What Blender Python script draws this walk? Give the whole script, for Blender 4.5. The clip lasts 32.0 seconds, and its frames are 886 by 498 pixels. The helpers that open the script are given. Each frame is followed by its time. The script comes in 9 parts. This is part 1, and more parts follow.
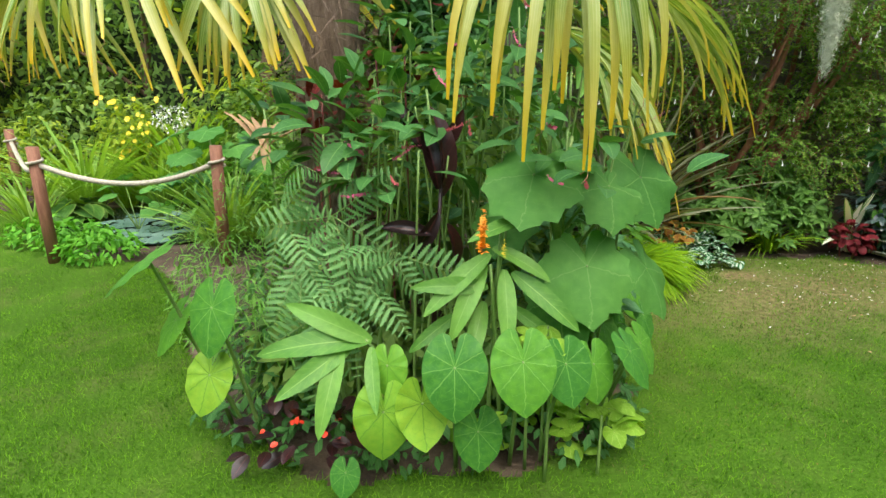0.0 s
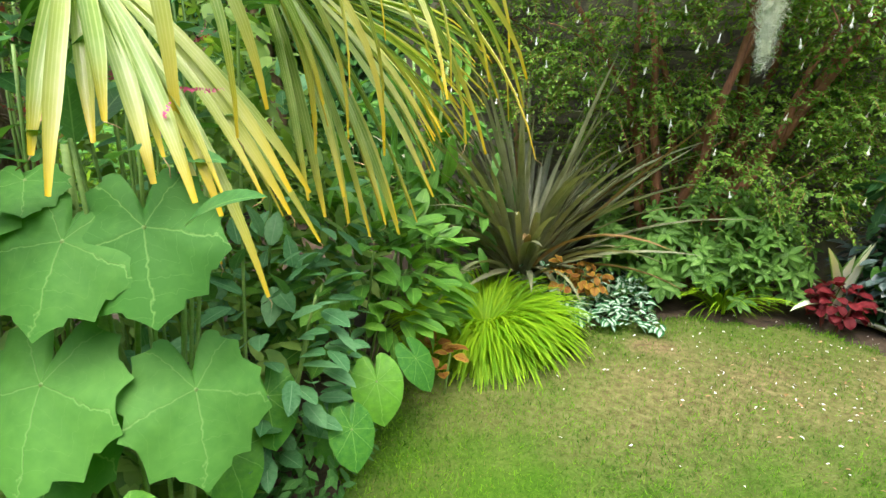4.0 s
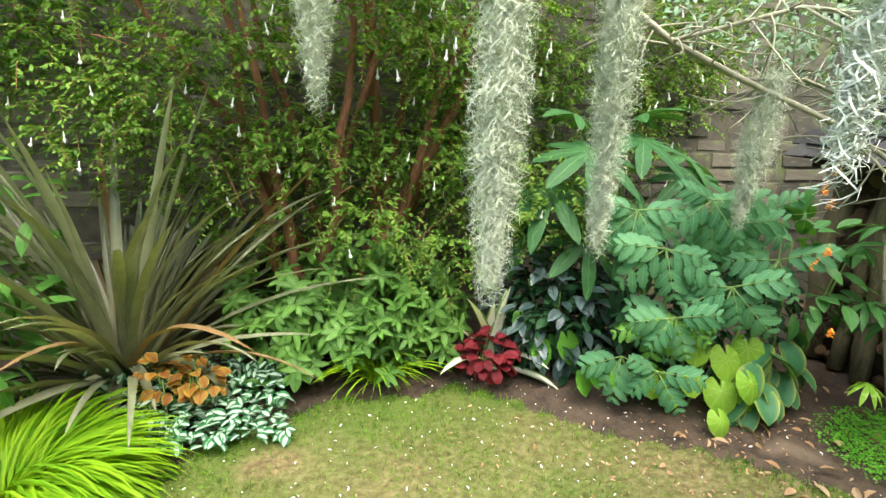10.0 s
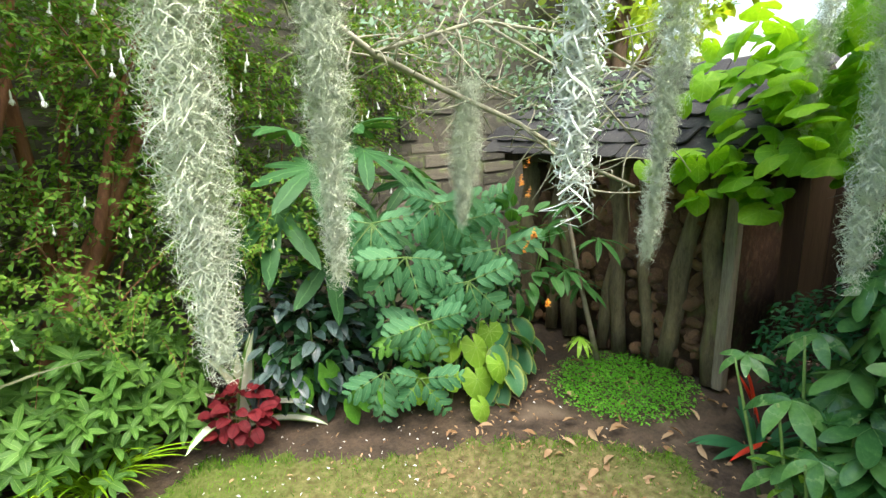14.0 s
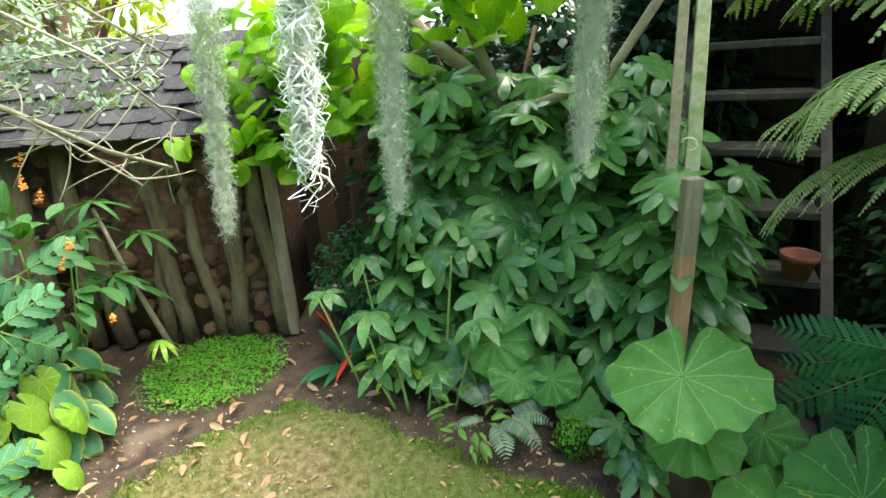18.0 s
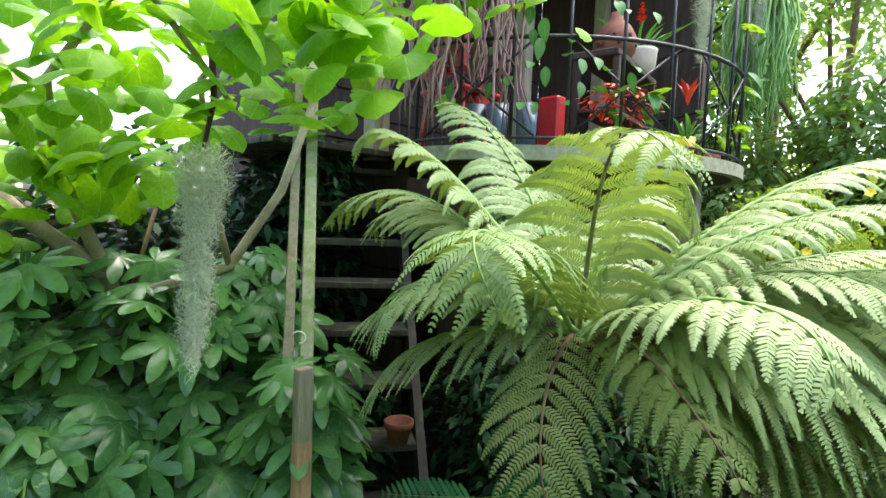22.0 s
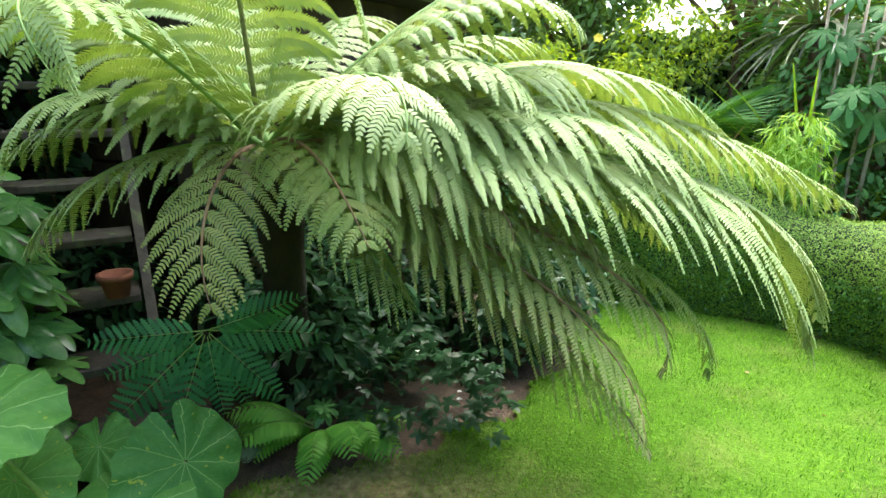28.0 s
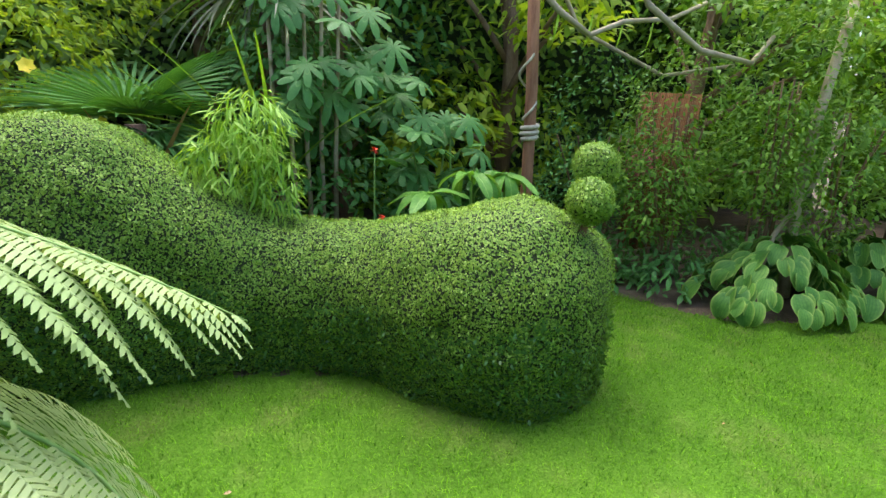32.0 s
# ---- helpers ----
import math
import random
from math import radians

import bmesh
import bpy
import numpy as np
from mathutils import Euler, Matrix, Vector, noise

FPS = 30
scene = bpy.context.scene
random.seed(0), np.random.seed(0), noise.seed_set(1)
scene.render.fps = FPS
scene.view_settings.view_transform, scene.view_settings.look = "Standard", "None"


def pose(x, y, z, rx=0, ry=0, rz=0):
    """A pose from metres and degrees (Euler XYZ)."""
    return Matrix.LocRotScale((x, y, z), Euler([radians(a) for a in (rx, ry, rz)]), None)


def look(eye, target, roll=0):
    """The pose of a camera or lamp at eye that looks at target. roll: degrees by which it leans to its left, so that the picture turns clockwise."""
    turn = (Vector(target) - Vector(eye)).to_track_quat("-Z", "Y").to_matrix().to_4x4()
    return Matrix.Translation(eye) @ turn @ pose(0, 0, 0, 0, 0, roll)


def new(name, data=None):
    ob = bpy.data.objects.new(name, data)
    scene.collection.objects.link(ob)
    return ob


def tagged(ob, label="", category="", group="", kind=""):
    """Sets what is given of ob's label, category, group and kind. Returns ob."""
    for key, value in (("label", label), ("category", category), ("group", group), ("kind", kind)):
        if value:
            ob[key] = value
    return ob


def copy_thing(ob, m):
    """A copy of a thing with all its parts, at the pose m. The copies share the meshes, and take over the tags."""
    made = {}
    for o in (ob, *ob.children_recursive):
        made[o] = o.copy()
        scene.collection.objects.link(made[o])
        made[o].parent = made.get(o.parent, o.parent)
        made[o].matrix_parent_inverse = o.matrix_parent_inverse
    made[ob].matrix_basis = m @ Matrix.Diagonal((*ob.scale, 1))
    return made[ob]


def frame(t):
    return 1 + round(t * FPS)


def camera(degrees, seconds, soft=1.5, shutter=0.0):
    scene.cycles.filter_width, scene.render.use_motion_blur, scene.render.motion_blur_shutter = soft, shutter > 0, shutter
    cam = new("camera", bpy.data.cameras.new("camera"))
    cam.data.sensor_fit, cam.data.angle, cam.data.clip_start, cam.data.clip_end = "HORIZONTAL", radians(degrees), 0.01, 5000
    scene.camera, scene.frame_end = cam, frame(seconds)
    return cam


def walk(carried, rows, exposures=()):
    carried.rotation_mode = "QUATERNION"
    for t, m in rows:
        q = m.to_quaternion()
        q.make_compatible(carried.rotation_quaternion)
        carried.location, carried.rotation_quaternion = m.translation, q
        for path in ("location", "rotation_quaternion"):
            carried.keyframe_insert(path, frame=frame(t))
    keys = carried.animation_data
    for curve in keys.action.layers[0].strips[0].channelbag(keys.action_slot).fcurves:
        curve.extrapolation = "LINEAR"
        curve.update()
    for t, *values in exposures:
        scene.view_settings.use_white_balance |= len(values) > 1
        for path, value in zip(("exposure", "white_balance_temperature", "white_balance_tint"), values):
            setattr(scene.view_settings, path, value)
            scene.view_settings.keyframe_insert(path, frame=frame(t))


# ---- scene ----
cam = camera(80.3, 32.0)
PATH = [
    (0, (0.1, 0.145, 1.468), (0.045, 2.046, 0.849), -0.7),
    (0.5, (0.266, 0.234, 1.471), (0.203, 2.134, 0.851), -0.8),
    (1, (0.428, 0.324, 1.471), (0.39, 2.219, 0.832), -0.8),
    (1.5, (0.582, 0.489, 1.457), (0.542, 2.386, 0.824), -0.9),
    (2, (0.746, 0.676, 1.457), (0.709, 2.579, 0.842), -1.2),
    (2.5, (0.989, 0.805, 1.442), (0.922, 2.702, 0.813), -1.2),
    (3, (1.166, 0.922, 1.421), (1.014, 2.812, 0.787), -1.1),
    (3.5, (1.343, 1.1, 1.412), (1.137, 2.987, 0.781), -0.5),
    (5.5, (1.917, 1.372, 1.34), (1.28, 3.176, 0.758), 5.0),
    (6, (2.012, 1.502, 1.364), (1.349, 3.296, 0.779), 5.0),
    (6.5, (2.143, 1.625, 1.383), (1.464, 3.409, 0.788), 5.1),
    (7, (2.247, 1.683, 1.385), (1.565, 3.469, 0.798), 4.6),
    (7.5, (2.309, 1.75, 1.39), (1.707, 3.563, 0.799), 3.0),
    (8, (2.349, 1.856, 1.398), (1.971, 3.732, 0.815), 1.9),
    (8.5, (2.362, 1.931, 1.403), (2.176, 3.832, 0.809), 1.7),
    (9, (2.367, 1.971, 1.407), (2.37, 3.876, 0.798), 1.5),
    (9.5, (2.383, 1.975, 1.449), (2.695, 3.876, 0.91), 1.5),
    (10, (2.392, 1.964, 1.455), (2.932, 3.819, 0.94), 1.7),
    (10.5, (2.384, 1.963, 1.459), (3.046, 3.783, 0.96), 1.3),
    (11, (2.405, 1.96, 1.477), (3.129, 3.761, 0.997), 0.2),
    (11.5, (2.414, 1.958, 1.479), (3.214, 3.729, 1.005), -0.2),
    (12, (2.439, 1.955, 1.486), (3.327, 3.684, 1.016), -0.8),
    (12.5, (2.455, 1.966, 1.487), (3.459, 3.631, 1.02), -1.3),
    (13, (2.447, 1.988, 1.476), (3.611, 3.552, 1.027), -1.5),
    (13.5, (2.465, 2.04, 1.477), (3.751, 3.496, 1.003), -2.0),
    (14, (2.5, 2.143, 1.489), (3.869, 3.517, 1.0), -2.1),
    (14.5, (2.534, 2.264, 1.506), (4.065, 3.443, 0.99), -3.4),
    (15, (2.504, 2.373, 1.497), (4.244, 3.198, 0.959), -3.0),
    (15.5, (2.448, 2.481, 1.511), (4.28, 3.045, 0.943), -3.6),
    (17.5, (2.373, 2.432, 1.505), (4.262, 2.376, 0.849), -2.8),
    (18, (2.373, 2.454, 1.527), (4.23, 2.162, 0.844), -3.6),
    (18.5, (2.361, 2.473, 1.534), (4.161, 1.939, 0.844), -2.6),
    (19, (2.341, 2.475, 1.543), (4.072, 1.718, 0.887), -0.7),
    (19.5, (2.329, 2.463, 1.542), (3.989, 1.529, 0.935), 0.5),
    (20, (2.316, 2.441, 1.554), (3.896, 1.341, 1.013), 2.1),
    (20.5, (2.312, 2.422, 1.576), (3.816, 1.183, 1.125), 2.9),
    (21, (2.302, 2.401, 1.62), (3.749, 1.063, 1.279), 3.2),
    (21.5, (2.289, 2.387, 1.643), (3.704, 0.992, 1.413), 3.0),
    (22, (2.277, 2.38, 1.668), (3.655, 0.936, 1.544), 2.3),
    (22.5, (2.276, 2.376, 1.681), (3.614, 0.891, 1.633), 1.8),
    (23, (2.281, 2.376, 1.68), (3.594, 0.867, 1.657), 1.4),
    (23.5, (2.279, 2.37, 1.676), (3.572, 0.844, 1.649), 1.2),
    (24, (2.254, 2.344, 1.659), (3.466, 0.754, 1.616), 1.1),
    (24.5, (2.225, 2.308, 1.639), (3.261, 0.602, 1.514), 1.4),
    (25, (2.204, 2.281, 1.62), (3.021, 0.471, 1.381), 1.6),
    (25.5, (2.196, 2.271, 1.568), (2.951, 0.46, 1.179), 1.9),
    (27.5, (1.922, 2.205, 1.449), (2.911, 0.542, 0.942), -0.3),
    (28, (1.892, 2.145, 1.447), (2.694, 0.395, 0.903), 0.4),
    (28.5, (1.828, 2.049, 1.466), (2.321, 0.197, 0.892), 0.1),
    (29, (1.759, 1.922, 1.475), (1.955, 0.024, 0.876), 0.4),
    (29.5, (1.699, 1.824, 1.469), (1.633, -0.081, 0.862), 1.2),
    (30, (1.647, 1.71, 1.475), (1.353, -0.166, 0.847), 1.1),
    (30.5, (1.635, 1.494, 1.475), (1.105, -0.33, 0.85), 2.1),
    (31, (1.582, 1.287, 1.463), (0.874, -0.479, 0.846), 3.1),
    (31.5, (1.479, 1.035, 1.466), (0.768, -0.734, 0.863), 3.1),
    (32, (1.391, 0.765, 1.444), (0.627, -0.986, 0.853), 2.8),
]
walk(cam, [(t, look(eye, target, roll)) for t, eye, target, roll in PATH], exposures=[(0, 1.40), (2.2, 1.42), (3.2, 1.68), (6, 2.1), (12, 2.12), (13.5, 2.1), (15, 2.15), (16.5, 2.4), (18, 2.65), (19.2, 2.85), (20.3, 2.82), (21, 2.78), (22.5, 2.42), (24, 2.25), (25, 2.45), (27, 2.85), (28, 2.8), (29.5, 2.45), (31, 2.1), (32, 2.2)])

# ---------------------------------------------------------------- world and light
world = bpy.data.worlds.new("world")
scene.world = world
world.use_nodes = True
wn = world.node_tree
sky = wn.nodes.new("ShaderNodeTexSky")
sky.sky_type = "NISHITA"
sky.sun_disc = False
sky.sun_elevation = radians(63)
sky.sun_rotation = radians(150)
sky.air_density, sky.dust_density, sky.ozone_density = 1.0, 4.0, 1.0
wn.links.new(sky.outputs[0], wn.nodes["Background"].inputs[0])
wn.nodes["Background"].inputs[1].default_value = 0.15
sun = new("sun", bpy.data.lights.new("sun", "SUN"))
sun.data.energy, sun.data.angle, sun.data.color = 1.5, radians(60), (1.0, 0.96, 0.88)
sun.matrix_world = look((-1.6, -2.6, 6.0), (0, 0, 0))

# ---------------------------------------------------------------- mesh helpers
pi, tau, sin, cos = math.pi, math.tau, math.sin, math.cos
R_ = random.Random(7)
U = R_.uniform


def make_mesh(name, V, F, mats=(), UV=None, mi=None, smooth=True):
    """A mesh from vertices, faces of any size, UV per vertex and material index per face."""
    me = bpy.data.meshes.new(name)
    V = np.asarray(V, np.float32)
    if isinstance(F, np.ndarray):
        k = F.shape[1]
        me.vertices.add(len(V)); me.vertices.foreach_set("co", V.ravel())
        me.loops.add(F.size); me.loops.foreach_set("vertex_index", F.ravel().astype(np.int32))
        me.polygons.add(len(F))
        me.polygons.foreach_set("loop_start", np.arange(0, F.size, k, dtype=np.int32))
        me.polygons.foreach_set("loop_total", np.full(len(F), k, np.int32))
        flat = F.ravel()
        me.update(calc_edges=True)
    else:
        me.from_pydata([tuple(map(float, v)) for v in V], [], [tuple(int(i) for i in f) for f in F])
        flat = np.array([i for f in F for i in f])
    if UV is not None:
        layer = me.uv_layers.new(name="UVMap")
        layer.data.foreach_set("uv", np.asarray(UV, np.float32)[flat].ravel())
    for m in mats:
        me.materials.append(m)
    if mi is not None:
        me.polygons.foreach_set("material_index", np.asarray(mi, np.int32))
    me.polygons.foreach_set("use_smooth", np.full(len(me.polygons), smooth, bool))
    me.update()
    return me


class Build:
    """Gathers pieces of geometry into one mesh."""
    def __init__(self):
        self.V, self.F, self.UV, self.MI, self.n = [], [], [], [], 0

    def add(self, V, F, UV=None, mi=0, M=None):
        V = np.asarray(V, float)
        if M is not None:
            A = np.array(M)
            V = V @ A[:3, :3].T + A[:3, 3]
        self.V.append(V)
        self.F += [tuple(i + self.n for i in f) for f in F]
        self.UV.append(np.zeros((len(V), 2)) if UV is None else np.asarray(UV, float))
        self.MI += [mi] * len(F)
        self.n += len(V)
        return self

    def tube(self, pts, radii, sides=6, mi=0, cap=True):
        pts = [Vector(p) for p in pts]
        if not hasattr(radii, "__len__"):
            radii = [radii] * len(pts)
        V, F, UV = [], [], []
        up = Vector((0.13, 0.31, 0.94))
        for i, p in enumerate(pts):
            d = (pts[min(i + 1, len(pts) - 1)] - pts[max(i - 1, 0)]).normalized()
            a = d.cross(up)
            a = a.normalized() if a.length > 1e-3 else d.orthogonal().normalized()
            b = d.cross(a)
            for k in range(sides):
                t = tau * k / sides
                V.append(p + (a * cos(t) + b * sin(t)) * radii[i])
                UV.append((i / (len(pts) - 1), k / sides))
        for i in range(len(pts) - 1):
            for k in range(sides):
                k2 = (k + 1) % sides
                F.append((i * sides + k, i * sides + k2, (i + 1) * sides + k2, (i + 1) * sides + k))
        if cap:
            F.append(tuple(range(sides))[::-1])
            F.append(tuple((len(pts) - 1) * sides + k for k in range(sides)))
        return self.add(V, F, UV, mi)

    def box(self, x0, x1, y0, y1, z0, z1, mi=0, M=None, bevel=0.0):
        bm = bmesh.new()
        bmesh.ops.create_cube(bm, size=1)
        for v in bm.verts:
            v.co = ((x0 + x1) / 2 + v.co.x * (x1 - x0), (y0 + y1) / 2 + v.co.y * (y1 - y0), (z0 + z1) / 2 + v.co.z * (z1 - z0))
        if bevel:
            bmesh.ops.bevel(bm, geom=bm.edges[:], offset=bevel, segments=1, affect="EDGES")
        bm.verts.index_update()
        V = [v.co[:] for v in bm.verts]
        F = [[v.index for v in f.verts] for f in bm.faces]
        bm.free()
        return self.add(V, F, None, mi, M)

    def lathe(self, profile, sides=24, mi=0, M=None):
        V, F = [], []
        for r, z in profile:
            V += [(r * cos(tau * k / sides), r * sin(tau * k / sides), z) for k in range(sides)]
        for i in range(len(profile) - 1):
            F += [(i * sides + k, i * sides + (k + 1) % sides, (i + 1) * sides + (k + 1) % sides, (i + 1) * sides + k) for k in range(sides)]
        F.append(tuple(range(sides))[::-1])
        F.append(tuple((len(profile) - 1) * sides + k for k in range(sides)))
        return self.add(V, F, None, mi, M)

    def mesh(self, name, mats, smooth=True):
        return make_mesh(name, np.concatenate(self.V), self.F, mats, np.concatenate(self.UV), self.MI, smooth)


def thing(name, label, category, loc=(0, 0, 0), group="", kind="", rz=0):
    ob = new(name)
    ob.empty_display_size = 0.1
    ob.matrix_basis = pose(*loc, 0, 0, rz)
    return tagged(ob, label, category, group, kind)


def part(name, me, parent, m=None, label="", kind=""):
    """One mesh object under a thing, at the pose m in the thing's own space."""
    ob = new(name, me)
    ob.parent = parent
    if m is not None:
        ob.matrix_basis = m
    return tagged(ob, label, "", "", kind)


def whole(name, me, label, category, m=None, group="", kind=""):
    ob = new(name, me)
    if m is not None:
        ob.matrix_basis = m
    return tagged(ob, label, category, group, kind)


def strip_leaf(L, W, n=8, cols=2, prof=None, droop=0.5, fold=0.25, wave=0.0, seed=0, tip=0.02):
    """A leaf or blade along +y from the origin, face up; droop in radians along its length, fold lifts its edges."""
    prof = prof or (lambda u: sin(pi * min(1, u * 0.94 + 0.06)) ** 0.8)
    V, UV, F = [], [], []
    y = z = 0.0
    for i in range(n + 1):
        u = i / n
        a = -droop * u
        if i:
            y += cos(a) * L / n
            z += sin(a) * L / n
        w = max(prof(min(u, 0.999)), tip) * W / 2
        for j in range(cols + 1):
            s = 2 * j / cols - 1
            up = abs(s) * w * fold + wave * W * sin(u * 11 + seed + s * 2) * abs(s)
            V.append((s * w * cos(fold), y - up * sin(a), z + up * cos(a)))
            UV.append((u, j / cols))
    c = cols + 1
    for i in range(n):
        for j in range(cols):
            F.append((i * c + j, i * c + j + 1, (i + 1) * c + j + 1, (i + 1) * c + j))
    return np.array(V), F, np.array(UV)


def polar_leaf(r_of, segs=48, rings=4, cup=0.1, droop=0.15, ripple=0.0, lobes=7, seed=0):
    """A broad leaf round its stalk's end, tip along +y. Angle 0 is the tip. UV: x counts the lobes round, y goes out to the edge."""
    V, UV, F = [], [], []
    for k in range(rings + 1):
        f = max(k / rings, 0.03)
        for s in range(segs + 1):
            th = -pi + tau * s / segs
            r = r_of(th) * f
            x, y = r * sin(th), r * cos(th)
            z = cup * (x * x + y * y) ** 0.5 - droop * (x * x + y * y) * 2.2 + ripple * f * f * sin(th * lobes + seed)
            V.append((x, y, z))
            UV.append(((th + pi) / tau * lobes, f))
    c = segs + 1
    for k in range(rings):
        for s in range(segs):
            F.append((k * c + s, k * c + s + 1, (k + 1) * c + s + 1, (k + 1) * c + s))
    return np.array(V), F, np.array(UV)


EAR_A = [0, 6, 14, 30, 55, 85, 115, 140, 158, 168, 175, 180]
EAR_R = [0.70, 0.66, 0.61, 0.54, 0.455, 0.41, 0.405, 0.43, 0.45, 0.43, 0.33, 0.14]


def ear_outline(L, back=0.42, wide=0.62):
    """Outline of a heart-shaped elephant ear leaf of length L."""
    def r(th):
        a = abs(th)
        v = float(np.interp(math.degrees(a), EAR_A, EAR_R))
        return L * v * (1 + (wide - 0.62) * 0.5 * sin(a)) * (1 + (back - 0.42) * 0.6 * (a / pi))
    return r


def lobed_outline(L, lobes=11, depth=0.16, notch=0.75):
    """Outline of a broad leaf with short pointed lobes, hollow edges between them and a sinus at the stalk."""
    def r(th):
        a = abs(th)
        w = abs(((th / tau * lobes + 0.5) % 1.0) - 0.5) * 2
        k = round(th / tau * lobes)
        base = 0.70 + 0.10 * cos(a) + 0.05 * cos(2 * a)
        return 0.66 * L * base * (1 + 0.05 * sin(k * 2.4 + 1)) * (1 - depth * (1 - (1 - w) ** 2.0)) * (1 - notch * math.exp(-((a - pi) / 0.26) ** 2)) + 0.03 * L
    return r


def palmate_outline(L, lobes=8, narrow=0.55, cut=0.36):
    """Outline of a deeply cut hand-shaped leaf with pointed lobes."""
    def r(th):
        a = abs(th)
        w = abs(((th / tau * lobes + 0.5) % 1.0) - 0.5) * 2
        f = cut + (1 - cut) * max(0.0, 1 - w ** (0.92 / narrow)) ** 1.0
        return L * 0.58 * f * (0.80 + 0.22 * cos(a)) * (1 - 0.5 * math.exp(-((a - pi) / 0.2) ** 2))
    return r


def round_outline(L, wav=0.04):
    def r(th):
        a = abs(th)
        return 0.54 * L * (1 + wav * sin(13 * th) * 0.35 + wav * sin(4 * th + 1) * 0.7 + 0.10 * sin(a) - 0.04 * cos(a)) * (1 - 0.72 * math.exp(-((a - pi) / 0.10) ** 2))
    return r


def quat_rows(yaw, pitch, roll):
    """Rotation matrices from arrays of angles in radians: turn about z, tip up or down, roll about the long axis (+y)."""
    cy, sy, cp, sp, cr, sr = np.cos(yaw), np.sin(yaw), np.cos(pitch), np.sin(pitch), np.cos(roll), np.sin(roll)
    z, o = np.zeros_like(yaw), np.ones_like(yaw)
    Rz = np.stack([cy, -sy, z, sy, cy, z, z, z, o], -1).reshape(-1, 3, 3)
    Rx = np.stack([o, z, z, z, cp, -sp, z, sp, cp], -1).reshape(-1, 3, 3)
    Ry = np.stack([cr, z, sr, z, o, z, -sr, z, cr], -1).reshape(-1, 3, 3)
    return Rz @ Rx @ Ry


def scatter(name, leaf, P, R, S, mats):
    """Many small copies of one leaf joined into one mesh. leaf: (V, F, UV); P places, R turns, S sizes."""
    V, F, UV = leaf
    V, F = np.asarray(V, float), np.asarray(F)
    N, n = len(P), len(V)
    S = np.asarray(S, float)
    S = S[:, None, None] if S.ndim == 1 else S[:, None, :]
    W = np.einsum("nij,nkj->nki", R, V[None] * S) + P[:, None, :]
    FF = (F[None] + (np.arange(N) * n)[:, None, None]).reshape(-1, F.shape[1])
    return make_mesh(name, W.reshape(-1, 3), FF, mats, np.tile(UV, (N, 1)))


def bez(a, b, c, n=10):
    a, b, c = Vector(a), Vector(b), Vector(c)
    return [a * (1 - t) ** 2 + b * 2 * t * (1 - t) + c * t * t for t in (i / n for i in range(n + 1))]


def aim(p, d, up=(0, 0, 1), roll=0.0, s=1.0):
    """A pose at p whose +y runs along d and whose +z is as near to up as it can be."""
    y = Vector(d).normalized()
    x = y.cross(Vector(up))
    x = x.normalized() if x.length > 1e-4 else y.orthogonal().normalized()
    z = x.cross(y)
    m = Matrix((x, y, z)).transposed().to_4x4()
    return Matrix.Translation(p) @ m @ Matrix.Rotation(roll, 4, "Y") @ Matrix.Scale(s, 4)


def nz(x, y, z=0.0, s=1.0):
    return noise.noise(Vector((x * s, y * s, z * s)))


# ---------------------------------------------------------------- materials
def mat(name):
    m = bpy.data.materials.new(name)
    m.use_nodes = True
    return m, m.node_tree, m.node_tree.nodes["Principled BSDF"]


def N_(nt, kind, **kw):
    n = nt.nodes.new(kind)
    for k, v in kw.items():
        if k in n.inputs:
            n.inputs[k].default_value = v
    return n


def ramp(nt, fac, stops):
    r = nt.nodes.new("ShaderNodeValToRGB")
    while len(r.color_ramp.elements) < len(stops):
        r.color_ramp.elements.new(0.5)
    for e, (p, c) in zip(r.color_ramp.elements, stops):
        e.position, e.color = p, (*c, 1) if len(c) == 3 else c
    if fac is not None:
        nt.links.new(fac, r.inputs[0])
    return r.outputs[0]


def mixc(nt, fac, a, b, mode="MIX"):
    n = nt.nodes.new("ShaderNodeMix")
    n.data_type, n.blend_type = "RGBA", mode
    for sock, v in ((n.inputs[0], fac), (n.inputs[6], a), (n.inputs[7], b)):
        if isinstance(v, bpy.types.NodeSocket):
            nt.links.new(v, sock)
        elif isinstance(v, (int, float)):
            sock.default_value = v
        else:
            sock.default_value = (*v, 1)
    return n.outputs[2]


def mth(nt, op, a, b=0.0, clamp=False):
    n = nt.nodes.new("ShaderNodeMath")
    n.operation, n.use_clamp = op, clamp
    for sock, v in ((n.inputs[0], a), (n.inputs[1], b)):
        if isinstance(v, bpy.types.NodeSocket):
            nt.links.new(v, sock)
        else:
            sock.default_value = v
    return n.outputs[0]


def noise_fac(nt, scale, detail=3.0, rough=0.55, coords="Object"):
    tc = nt.nodes.new("ShaderNodeTexCoord")
    n = N_(nt, "ShaderNodeTexNoise", Scale=scale, Detail=detail, Roughness=rough)
    nt.links.new(tc.outputs[coords], n.inputs["Vector"])
    return n.outputs[0]


def bump(nt, height, strength=0.3, dist=0.01):
    b = N_(nt, "ShaderNodeBump", Strength=strength, Distance=dist)
    nt.links.new(height, b.inputs["Height"])
    return b.outputs[0]


